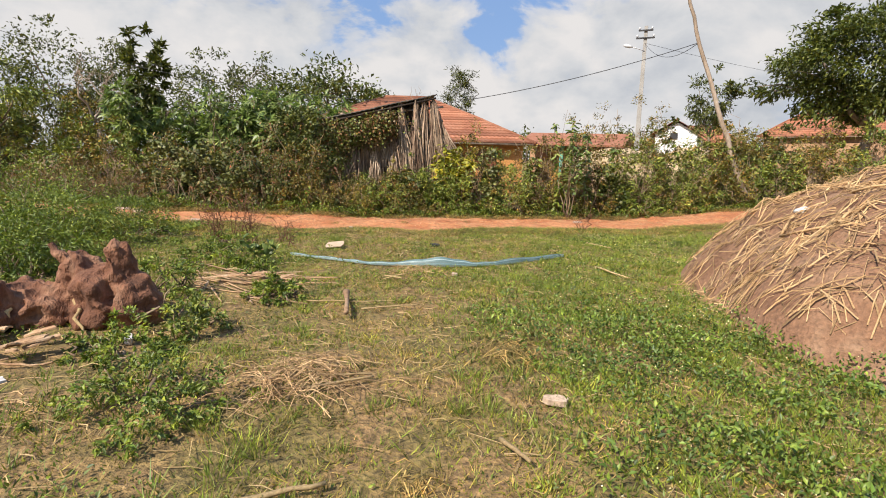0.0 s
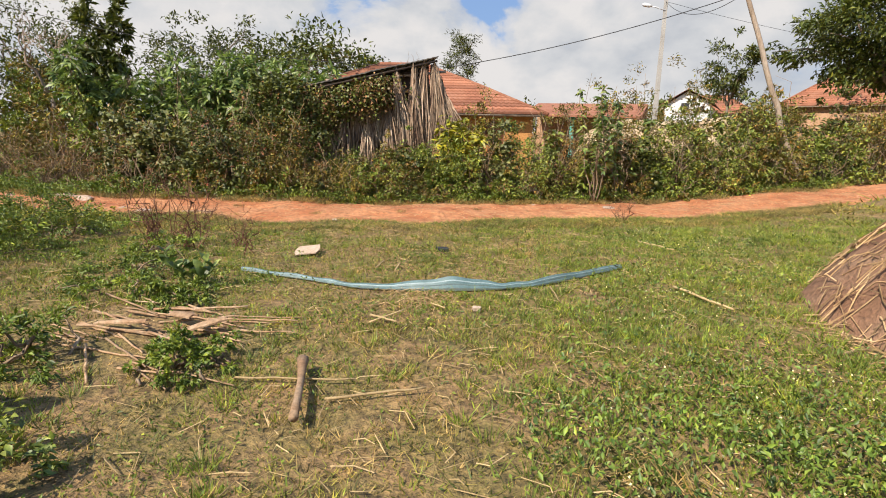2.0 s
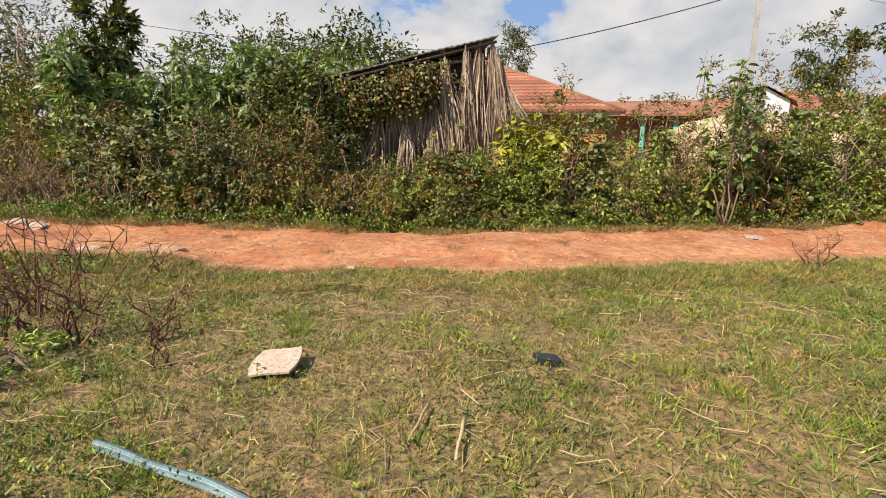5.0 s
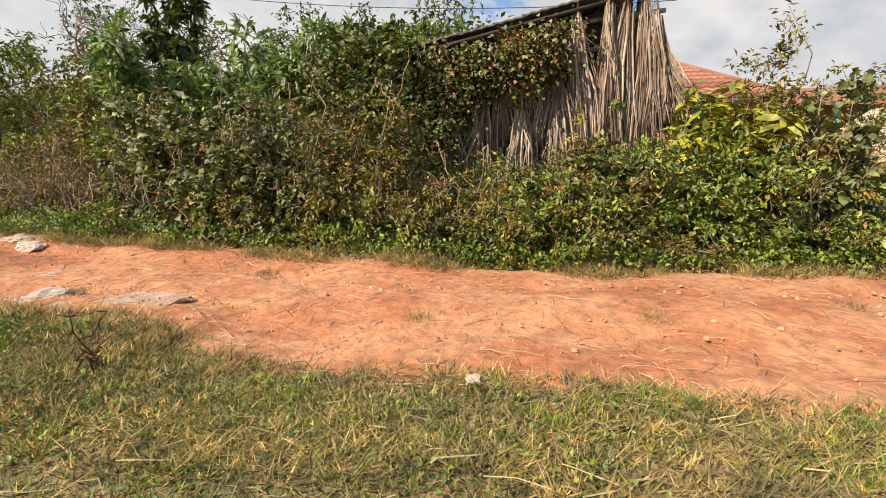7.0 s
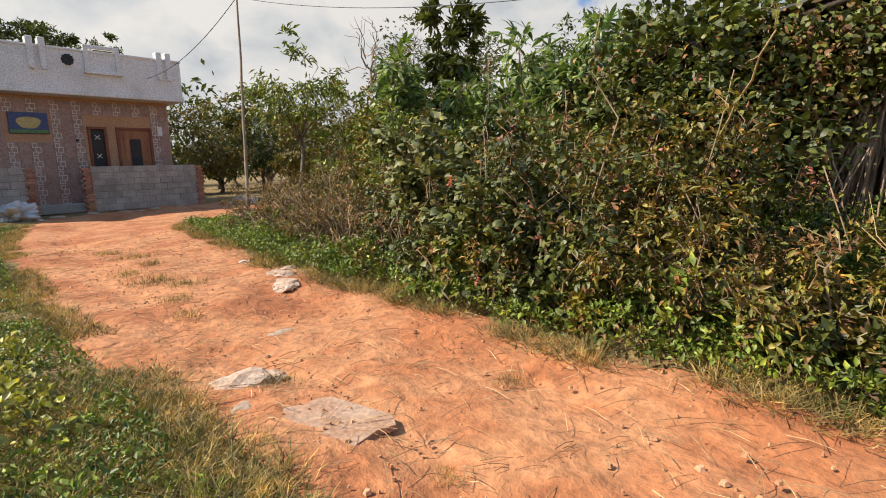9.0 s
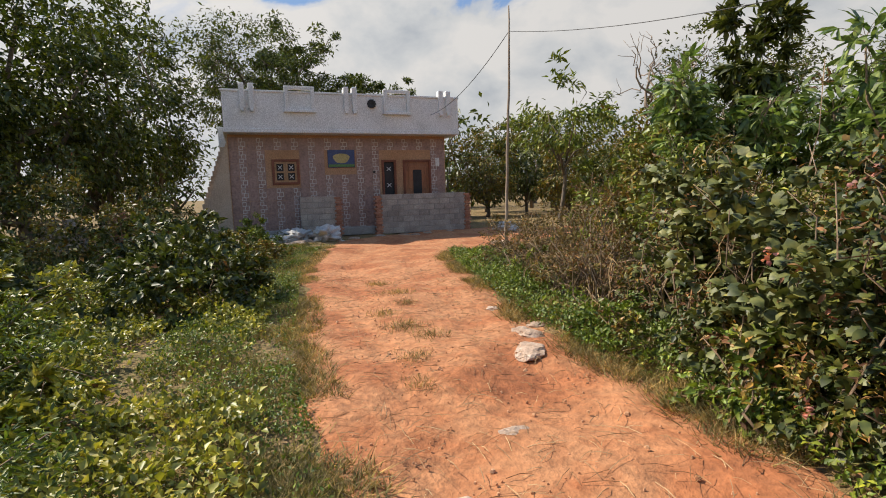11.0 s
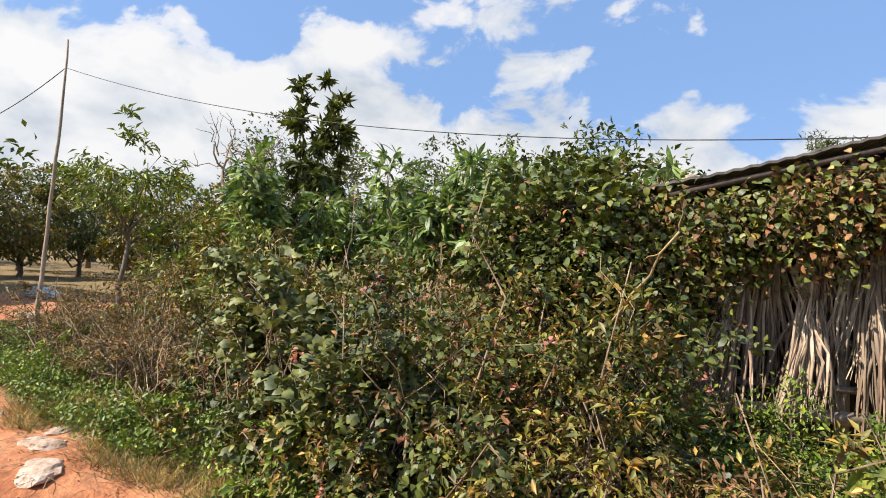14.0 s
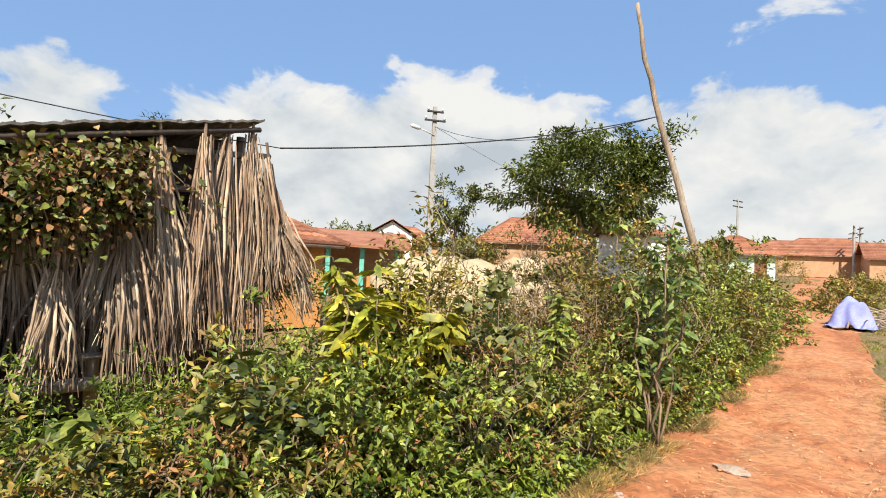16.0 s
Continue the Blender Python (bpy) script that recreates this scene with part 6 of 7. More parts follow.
def lumpy(g, c, r, seed, rough=0.25, n=3, flat=0.0):
    """An uneven rounded lump."""
    bm = bmesh.new()
    bmesh.ops.create_icosphere(bm, subdivisions=n, radius=1.0)
    for v in bm.verts:
        p = v.co * 1.4 + Vector((seed * 3.1, seed * 1.7, seed))
        k = 1 + rough * noise.noise(p) + rough * 0.6 * noise.noise(p * 2.7) + rough * 0.35 * noise.noise(p * 6) - rough * 0.5 * abs(noise.noise(p * 3.3))
        v.co = Vector((c[0] + v.co.x * r[0] * k, c[1] + v.co.y * r[1] * k, c[2] + max(v.co.z * k, -1 + flat) * r[2]))
    bm.verts.index_update()
    g.add([tuple(v.co) for v in bm.verts], [tuple(q.index for q in f.verts) for f in bm.faces])
    bm.free()


def tree_root():
    ob = thing("tree_root", (-0.12, -0.03, -0.03), "uprooted reddish-brown tree stump with knotty broken roots", "tree stump")
    g = Geo()
    for i, (c, r) in enumerate((((-1.15, 5.70, 0.16), (0.38, 0.30, 0.26)), ((-1.30, 5.62, 0.36), (0.15, 0.15, 0.17)), ((-0.97, 5.70, 0.38), (0.09, 0.12, 0.25)), ((-1.12, 5.68, 0.34), (0.2, 0.14, 0.12)),
                                ((-0.85, 5.74, 0.15), (0.14, 0.18, 0.18)), ((-1.5, 5.42, 0.14), (0.28, 0.22, 0.2)), ((-1.75, 5.16, 0.15), (0.40, 0.28, 0.23)), ((-2.3, 5.02, 0.14), (0.46, 0.34, 0.24)))):
        lumpy(g, c, r, i + 2.3, 0.35, 4)
    stump = part("stump", g, M_ROOT, ob, smooth=True)
    body = stump.modifiers.new("one_body", "REMESH")
    body.mode, body.voxel_size, body.use_smooth_shade = "VOXEL", 0.016, True
    grain = bpy.data.textures.new("gnarls", "CLOUDS")
    grain.noise_scale, grain.noise_depth = 0.16, 3
    knots = stump.modifiers.new("gnarls", "DISPLACE")
    knots.texture, knots.strength, knots.mid_level = grain, 0.07, 0.5
    rng = np.random.default_rng(4)
    for a, b in (((-1.0, 5.68, 0.45), (-0.93, 5.64, 0.60)), ((-1.3, 5.55, 0.45), (-1.42, 5.5, 0.6)), ((-1.5, 5.3, 0.2), (-1.25, 4.98, 0.03)), ((-1.55, 5.25, 0.35), (-1.33, 5.02, 0.02)), ((-1.2, 5.5, 0.2), (-0.85, 5.3, 0.02))):
        g = Geo()
        branch(g, a, b, 0.05 if a[2] > 0.4 else 0.018, 0.02 if a[2] > 0.4 else 0.006, rng, 0.15, 6, 6)
        part("root", g, M_ROOT if a[2] > 0.4 else M_STRAW, ob, smooth=True)


tree_root()


def straw_heap():
    ob = thing("straw_heap", (5.35, 8.95, 0), "large mound of dung and dry straw", "heap")
    rng = np.random.default_rng(6)
    n = 64
    a = np.linspace(0, 2 * math.pi, n, endpoint=False)

    def height(x, y):
        r = math.hypot(x / 2.55, y / 2.7)
        k = max(0.0, 1 - r * r)
        return 1.4 * k ** 0.8 + 0.12 * k ** 0.3 * noise.noise(Vector((x * 2, y * 2, 3))) + 0.09 * noise.noise(Vector((x * 6, y * 6, 1))) * min(1, k * 6) - 0.02

    def surf(x, y):
        t = math.atan2(y / 2.7, x / 2.55)
        w = 1 + 0.06 * math.sin(3 * t + 1) + 0.04 * math.sin(7 * t)
        return height(x / w, y / w)

    g = Geo()
    rings = 36
    v = [(0, 0, height(0, 0))]
    for i in range(1, rings + 1):
        r = (i / rings) * 1.03
        for t in a:
            w = 1 + 0.06 * math.sin(3 * t + 1) + 0.04 * math.sin(7 * t)
            x, y = r * 2.55 * math.cos(t) * w, r * 2.7 * math.sin(t) * w
            v.append((x, y, height(x / w, y / w)))
    f = [(0, 1 + j, 1 + (j + 1) % n) for j in range(n)]
    for i in range(rings - 1):
        for j in range(n):
            p, q = 1 + i * n + j, 1 + i * n + (j + 1) % n
            f.append((p, p + n, q + n, q))
    g.add(v, f)
    part("mound", g, M_DUNG, ob, smooth=True)
    g = Geo()
    for _ in range(5200):
        t, r = rng.uniform(0, 2 * math.pi), math.sqrt(rng.random()) * 0.98
        x, y = r * 2.55 * math.cos(t), r * 2.7 * math.sin(t)
        L = rng.uniform(0.06, 0.28) * (1.6 if rng.random() < 0.12 else 1)
        b = rng.uniform(0, 6.28)
        dx, dy = math.cos(b) * L / 2, math.sin(b) * L / 2
        lift = rng.uniform(0.01, 0.05)
        g.tube([(x - dx, y - dy, surf(x - dx, y - dy) + lift), (x, y, surf(x, y) + lift + rng.uniform(0, 0.02)), (x + dx, y + dy, surf(x + dx, y + dy) + lift)], rng.uniform(0.002, 0.0065), 3, cap=False)
    tagged(part("straw", g, M_HEAPSTRAW, ob, "loose straw stalks"), kind="stuff")
    for k in range(16):
        t, r = rng.uniform(2.3, 4.6), rng.uniform(0.4, 0.95)
        x, y = r * 2.55 * math.cos(t), r * 2.7 * math.sin(t)
        b, L = rng.uniform(0, 3.14), rng.uniform(0.25, 0.55)
        dx, dy = math.cos(b) * L / 2, math.sin(b) * L / 2
        g = Geo()
        g.tube([(x - dx, y - dy, surf(x - dx, y - dy) + 0.03), (x, y, surf(x, y) + 0.05), (x + dx, y + dy, surf(x + dx, y + dy) + 0.04)], 0.011, 6)
        part("stalk", g, M_HEAPSTRAW, ob, smooth=True)
    g = Geo()
    lumpy(g, (-1.55, -0.1, surf(-1.55, -0.1) + 0.02), (0.09, 0.06, 0.04), 3.3, 0.4, 2)
    part("husk", g, M_WHITE, ob, "pale dry husk", smooth=True)


straw_heap()


def woven_strip():
    """A long rolled strip of striped plastic weave lying in an arc, propped up on its edge."""
    ctrl = np.array([(-1.73, 8.40), (-1.04, 8.45), (-0.47, 8.38), (0.13, 8.53), (0.53, 8.75), (0.84, 9.0), (1.46, 9.92)])
    k = 70
    s = np.linspace(0, 1, k)
    u = np.linspace(0, 1, len(ctrl))
    x, y = np.interp(s, u, ctrl[:, 0]), np.interp(s, u, ctrl[:, 1])
    for _ in range(6):
        x[1:-1], y[1:-1] = (x[:-2] + x[1:-1] * 2 + x[2:]) / 4, (y[:-2] + y[1:-1] * 2 + y[2:]) / 4
    tall = 0.034 + 0.075 * np.exp(-((s - 0.55) / 0.12) ** 2) + 0.03 * np.exp(-((s - 0.88) / 0.1) ** 2) + 0.006 * np.sin(s * 60)
    deep = 0.03 + 0.05 * np.exp(-((s - 0.55) / 0.2) ** 2)
    nx, ny = -np.gradient(y), np.gradient(x)
    m = np.hypot(nx, ny)
    nx, ny = nx / m, ny / m
    base = gz(x, y) + wob(x, y) + 0.015
    prof = [(-0.0, 0.0, 1), (-0.15, 0.25, 0), (0.05, 0.45, 1), (0.0, 0.55, 0), (0.12, 0.72, 1), (0.15, 0.8, 0), (0.4, 1.0, 0), (0.75, 0.95, 0), (1.0, 0.6, 0), (0.9, 0.0, 0)]
    g = Geo()
    v = []
    for p, q, _ in prof:
        v.append(np.stack([x + nx * p * deep, y + ny * p * deep, base + q * tall], 1))
    g.add(np.concatenate(v), [])
    for j in range(len(prof) - 1):
        g.f.extend([(j * k + i, j * k + i + 1, j * k + k + i + 1, j * k + k + i) for i in range(k - 1)])
        g.mi.extend([prof[j][2]] * (k - 1))
    solid("woven_strip", g, [M_NET, M_NETPALE], "crumpled blue-green plastic weave strip with pale stripes", "plastic sheet")


woven_strip()


def stick(name, a, b, r, mat, label, category="stick", seed=1, bend=0.06, taper=0.7, group=""):
    rng = np.random.default_rng(seed)
    g = Geo()
    a = (a[0], a[1], float(gz(a[0], a[1]) + wob(a[0], a[1])) + a[2])
    b = (b[0], b[1], float(gz(b[0], b[1]) + wob(b[0], b[1])) + b[2])
    branch(g, a, b, r, r * taper, rng, bend, 7, 6)
    return solid(name, g, mat, label, category, group, smooth=True)


# dry wood on the grass
def bone_stick():
    g = Geo()
    p = np.array([(0.31, 6.50, 0.03), (0.24, 6.62, 0.035), (0.14, 6.78, 0.04), (0.06, 6.90, 0.05), (0.02, 6.96, 0.06)])
    g.tube(p, [0.022, 0.019, 0.018, 0.024, 0.034], 9)
    solid("wood_peg", g, M_DEADWOOD, "weathered wooden stick with a frayed end", "stick", smooth=True)


bone_stick()
rng_ = np.random.default_rng(15)
for i in range(40):
    x, y = rng_.uniform(-1.75, -0.55), rng_.uniform(6.5, 7.5)
    a = rng_.normal() * 0.22 + 0.05
    L = rng_.uniform(0.2, 0.75)
    stick("dry_stick", (x - math.cos(a) * L / 2, y - math.sin(a) * L / 2, rng_.uniform(0.005, 0.035)), (x + math.cos(a) * L / 2, y + math.sin(a) * L / 2, rng_.uniform(0.005, 0.035)), rng_.uniform(0.003, 0.010), M_DEADWOOD, "grey split stick in a pile of dead wood", seed=800 + i, bend=0.012, group="dead wood pile")
for i in range(14):
    x, y = rng_.uniform(-1.9, -0.5), rng_.uniform(4.4, 5.05)
    a = rng_.normal() * 0.6 + 0.3
    L = rng_.uniform(0.15, 0.5)
    stick("dry_stick", (x - math.cos(a) * L / 2, y - math.sin(a) * L / 2, 0.015), (x + math.cos(a) * L / 2, y + math.sin(a) * L / 2, 0.03), rng_.uniform(0.004, 0.011), M_DEADWOOD, "grey split stick on bare soil", seed=830 + i, group="dead wood pile")


def bark_piece(at, rz, L, w, seed):
    g = Geo()
    rng = np.random.default_rng(seed)
    k = 9
    v = []
    for i in range(k):
        s = i / (k - 1)
        c = w * (0.5 + 0.5 * math.sin(math.pi * (0.1 + 0.8 * s))) + rng.normal() * w * 0.06
        for q in range(5):
            th = (q / 4 - 0.5) * 2.2
            v.append((s * L + rng.normal() * 0.006, c * math.sin(th) * 0.6, 0.03 + 0.06 * s + c * 0.3 * math.cos(th)))
    n = len(v)
    v += [(a, b, c - 0.01) for a, b, c in v]
    f = []
    for i in range(k - 1):
        for q in range(4):
            p = i * 5 + q
            f += [(p, p + 5, p + 6, p + 1), (n + p, n + p + 1, n + p + 6, n + p + 5)]
    edge = [i * 5 for i in range(k)] + [(k - 1) * 5 + q for q in range(1, 5)] + [i * 5 + 4 for i in range(k - 2, -1, -1)] + [q for q in range(3, 0, -1)]
    for a, b in zip(edge, edge[1:] + edge[:1]):
        f.append((a, b, n + b, n + a))
    g.add(v, f)
    ob = solid("bark_piece", g, M_DEADWOOD, "curled slab of dry bark in the dead wood", "bark", "dead wood pile")
    ob.matrix_world = pose(at[0], at[1], at[2], 0, 0, rz)


for i_ in range(9):
    r_ = np.random.default_rng(2900 + i_)
    bark_piece((r_.uniform(-1.5, -0.7), r_.uniform(4.75, 5.1), 0.02), float(r_.uniform(-30, 50)), float(r_.uniform(0.16, 0.36)), float(r_.uniform(0.04, 0.08)), 20 + i_)
bark_piece((-1.25, 7.25, 0.01), -20, 0.34, 0.09, 1)
bark_piece((-0.95, 7.05, 0.0), 40, 0.26, 0.08, 2)
bark_piece((-1.55, 6.95, 0.0), 5, 0.4, 0.06, 3)


def straw_tuft(at, r, n, seed, name="straw_pile", label="loose pile of reddish dry straw on the grass", h=0.12, mat=M_HEAPSTRAW):
    rng = np.random.default_rng(seed)
    g = Geo()
    for _ in range(n):
        c = rng.normal(size=2) * r * 0.5
        a, L = rng.uniform(0, 6.28), rng.uniform(0.4, 1.0) * r
        z = h * max(0, 1 - np.hypot(*c) / (r * 1.3)) * rng.random()
        d = np.array([math.cos(a), math.sin(a)]) * L / 2
        g.tube([(*(c - d), max(0.004, z - 0.02)), (*c, z + 0.02 + rng.uniform(0, 0.02)), (*(c + d), max(0.004, z - 0.01))], rng.uniform(0.0012, 0.0028), 3, cap=False)
    ob = thing(name, (at[0], at[1], float(gz(*at[:2]) + wob(*at[:2]))), label, "straw", kind="")
    tagged(part("straw", g, mat, ob), kind="stuff")


straw_tuft((0.78, 5.32), 0.34, 260, 1)
straw_tuft((0.12, 8.28), 0.28, 110, 2, label="flattened straw beside the plastic strip", h=0.04)
straw_tuft((1.72, 6.2), 0.24, 180, 3, "dry_grass_tuft", "withered tuft of pale dry grass", 0.1, M_DRYGRASS)
straw_tuft((1.75, 6.75), 0.2, 120, 4, "dry_grass_tuft", "withered tuft of pale dry grass", 0.08, M_DRYGRASS)
straw_tuft((1.75, 4.75), 0.16, 60, 5, "dry_grass_tuft", "withered tuft of pale dry grass", 0.06, M_DRYGRASS)
straw_tuft((-0.4, 4.2), 0.45, 150, 6, label="scattered dry straw on bare soil", h=0.04)
for i, (a, b, r) in enumerate((((0.82, 5.36), (1.12, 5.5), 0.010), ((0.88, 5.22), (1.14, 5.48), 0.012), ((1.15, 4.35), (1.42, 4.62), 0.017), ((-0.25, 6.75), (0.35, 6.95), 0.008), ((0.3, 6.75), (0.72, 7.0), 0.010),
                               ((1.95, 5.2), (2.12, 5.05), 0.016), ((0.05, 7.62), (0.16, 7.9), 0.009), ((-0.02, 7.75), (0.22, 7.66), 0.012), ((1.55, 11.6), (1.95, 11.1), 0.013), ((1.9, 9.5), (2.3, 9.05), 0.016),
                               ((-0.75, 9.3), (-0.68, 9.0), 0.010), ((-0.55, 9.25), (-0.45, 8.95), 0.012), ((0.25, 8.15), (0.4, 8.05), 0.008), ((0.95, 9.0), (1.1, 8.6), 0.007))):
    stick("dry_stalk", (*a, 0.035), (*b, 0.045), r * 0.75, M_STRAW, "dry straw-coloured stalk lying on the grass", seed=850 + i, bend=0.012, group="stalks on the grass")


def card(name, at, rz, w, d, t, mat, label, category, tilt=(0, 0), jag=0.12, seed=0, under=""):
    """A slab with a torn outline and slight warp."""
    rng = np.random.default_rng(seed)
    g = Geo()
    n = 14
    ring = []
    for i in range(n):
        th = 2 * math.pi * i / n
        k = 1 / max(abs(math.cos(th)), abs(math.sin(th))) * (1 - jag * rng.random())
        ring.append((math.cos(th) * k * w / 2, math.sin(th) * k * d / 2))
    v = [(x, y, t + 0.1 * t * math.sin(x * 20)) for x, y in ring] + [(x, y, 0) for x, y in ring]
    g.add(v, [tuple(range(n)), tuple(range(2 * n - 1, n - 1, -1))] + [(i, n + i, n + (i + 1) % n, (i + 1) % n) for i in range(n)])
    ob = solid(name, g, mat, label, category)
    ob.matrix_world = pose(at[0], at[1], float(gz(*at[:2]) + wob(*at[:2])) + at[2], tilt[0], tilt[1], rz)
    return ob


card("card_sheet", (-1.66, 9.3, 0.045), 25, 0.27, 0.25, 0.012, M_PAPER, "pale tan square of cardboard lying in the grass", "cardboard", (9, -6), 0.1, 1)
card("stone_chip", (2.11, 5.68, 0.015), 20, 0.14, 0.08, 0.03, M_PAPER, "pale flat husk lying in the grass", "husk", (4, 5), 0.35, 2)
card("stone_chip", (0.58, 8.2, 0.01), 20, 0.07, 0.05, 0.025, M_PAPER, "pale flat husk lying in the grass", "husk", (4, 5), 0.35, 3)
card("white_scrap", (-0.72, 4.62, 0.01), 15, 0.2, 0.11, 0.012, M_WHITE, "white plastic scrap on bare soil", "litter", (5, 3), 0.4, 4)
card("white_scrap", (-0.62, 5.35, 0.02), 50, 0.05, 0.06, 0.05, M_WHITE, "small white plastic scrap beside the tree root", "litter", (25, 3), 0.3, 5)
card("white_scrap", (-2.62, 11.25, 0.03), 50, 0.08, 0.06, 0.012, M_PAPER, "small white plastic scrap on the verge", "litter", (25, 8), 0.4, 6)
card("dark_scrap", (-0.39, 9.97, 0.01), 10, 0.17, 0.08, 0.035, M_BLACK, "small black rag lying in the grass", "litter", (6, 5), 0.45, 7)
card("dark_scrap", (-4.74, 13.45, 0.0), 10, 0.09, 0.08, 0.14, M_BLACK, "small black rag at the hedge foot", "litter", (0, 8), 0.45, 8)


def thorn_twigs(at, h, seed, n=9):
    """A leafless thorny shoot clump."""
    rng = np.random.default_rng(seed)
    ob = thing("thorn_twigs", (at[0], at[1], float(gz(*at[:2]) + wob(*at[:2])) - 0.01), "leafless brown thorny shoots in the grass", "dry shrub", "thorny shoots")
    for k in range(n):
        g = Geo()
        a = rng.uniform(0, 6.28)
        top = np.array([math.cos(a) * h * rng.uniform(0.1, 0.6), math.sin(a) * h * rng.uniform(0.1, 0.5), h * rng.uniform(0.6, 1.0)])
        p = branch(g, rng.normal(size=3) * np.array([0.05, 0.05, 0]), top, 0.008, 0.003, rng, 0.14, 7, 4)
        for _ in range(5):
            s = p[rng.integers(2, 7)]
            branch(g, s, s + rng.normal(size=3) * h * 0.16 + np.array([0, 0, h * 0.1]), 0.004, 0.0015, rng, 0.15, 4, 3)
        part("shoot", g, M_ROOT, ob, smooth=True)


for i, (x, y, h, n) in enumerate(((-3.05, 9.05, 0.78, 13), (-3.5, 9.0, 0.7, 9), (-2.6, 9.3, 0.4, 6), (-3.9, 9.3, 0.5, 7), (1.25, 13.25, 0.38, 6), (-4.2, 10.4, 0.35, 4), (-2.2, 9.0, 0.3, 4))):
    thorn_twigs((x, y), h, 900 + i, n)


# ---- stones and litter on the track ----
M_FLATSTONE = rough_material("dusty_stone", [(0.36, 0.19, 0.11), (0.42, 0.26, 0.17), (0.46, 0.32, 0.23)], 6, 40, 0.9, 0.008)
def rock(at, r, seed, label="rounded pale stone half buried in the track", group="stones on the track", mat=M_ROCK):
    g = Geo()
    lumpy(g, (0, 0, 0), (1, 1, 0.62), seed * 1.37, 0.28, 3, 0.35)
    ob = solid("stone", g, mat, label, "stone", group)
    rng = np.random.default_rng(seed)
    z = float(gz(*at) + wob(*at))
    ob.matrix_world = pose(at[0], at[1], z - r[2] * 0.15 - 0.01, 0, 0, float(rng.uniform(0, 360))) @ Matrix.Diagonal((*r, 1))


for i, (x, y, a, b, c) in enumerate(((-8.3, 11.42, 0.22, 0.14, 0.10), (-8.85, 11.5, 0.15, 0.12, 0.08), (-9.0, 11.42, 0.11, 0.08, 0.06), (-9.2, 11.6, 0.12, 0.1, 0.07), (-6.86, 11.13, 0.12, 0.09, 0.05), (-5.98, 10.79, 0.2, 0.12, 0.13), (-6.0, 10.95, 0.10, 0.07, 0.05), (-5.6, 10.75, 0.08, 0.05, 0.03),
                                     (-8.6, 12.5, 0.12, 0.1, 0.09), (-8.95, 13.0, 0.2, 0.15, 0.13), (-0.46, 14.9, 0.06, 0.05, 0.05), (0.9, 15.25, 0.16, 0.11, 0.04), (-0.15, 15.4, 0.07, 0.05, 0.05), (-10.1, 11.2, 0.1, 0.08, 0.05), (-15.5, 11.6, 0.28, 0.2, 0.14), (-18.2, 11.9, 0.35, 0.25, 0.2))):
    rock((x, y), (a, b, c), 10 + i)
card("flat_stone", (-5.25, 11.15, -0.044), 30, 0.62, 0.34, 0.03, M_FLATSTONE, "broad flat grey stone level with the track", "stone", (0, 0), 0.25, 9)
rng_ = np.random.default_rng(23)
g_ = Geo()
for _ in range(2000):
    x = rng_.uniform(-15, 6)
    y = float(near_y(x)) + (float(far_y(x)) - float(near_y(x))) * rng_.random()
    r = rng_.uniform(0.006, 0.011) if rng_.random() < 0.85 else rng_.uniform(0.012, 0.024)
    z = float(gz(x, y) + wob(x, y)) - 0.005
    th = np.arange(5) * 1.2566 + rng_.uniform(0, 1)
    k = r * rng_.uniform(0.7, 1.2, 5)
    g_.add([*[(x + k[j] * math.cos(th[j]), y + k[j] * math.sin(th[j]), z - 0.01) for j in range(5)], *[(x + 0.6 * k[j] * math.cos(th[j]), y + 0.6 * k[j] * math.sin(th[j]), z + r * 0.22) for j in range(5)]],
           [tuple(range(5, 10))] + [(j, (j + 1) % 5, 5 + (j + 1) % 5, 5 + j) for j in range(5)])
solid("pebbles", g_, M_PEBBLE, "loose reddish clods and pebbles on the track", "pebbles", kind="stuff")
g_ = Geo()
for _ in range(3600):
    x = rng_.uniform(-13, 6)
    s = rng_.beta(0.8, 0.8)
    y = float(near_y(x)) + (float(far_y(x)) - float(near_y(x))) * s
    a, L = rng_.uniform(0, 6.28), rng_.uniform(0.04, 0.22)
    z = float(gz(x, y) + wob(x, y))
    dx, dy = math.cos(a) * L / 2, math.sin(a) * L / 2
    g_.tube([(x - dx, y - dy, z + 0.006), (x, y, z + 0.016), (x + dx, y + dy, z + 0.006)], rng_.uniform(0.001, 0.0024), 3, cap=False)
solid("straw_litter", g_, M_HEAPSTRAW, "scattered straw and twigs on the track", "straw", kind="stuff")
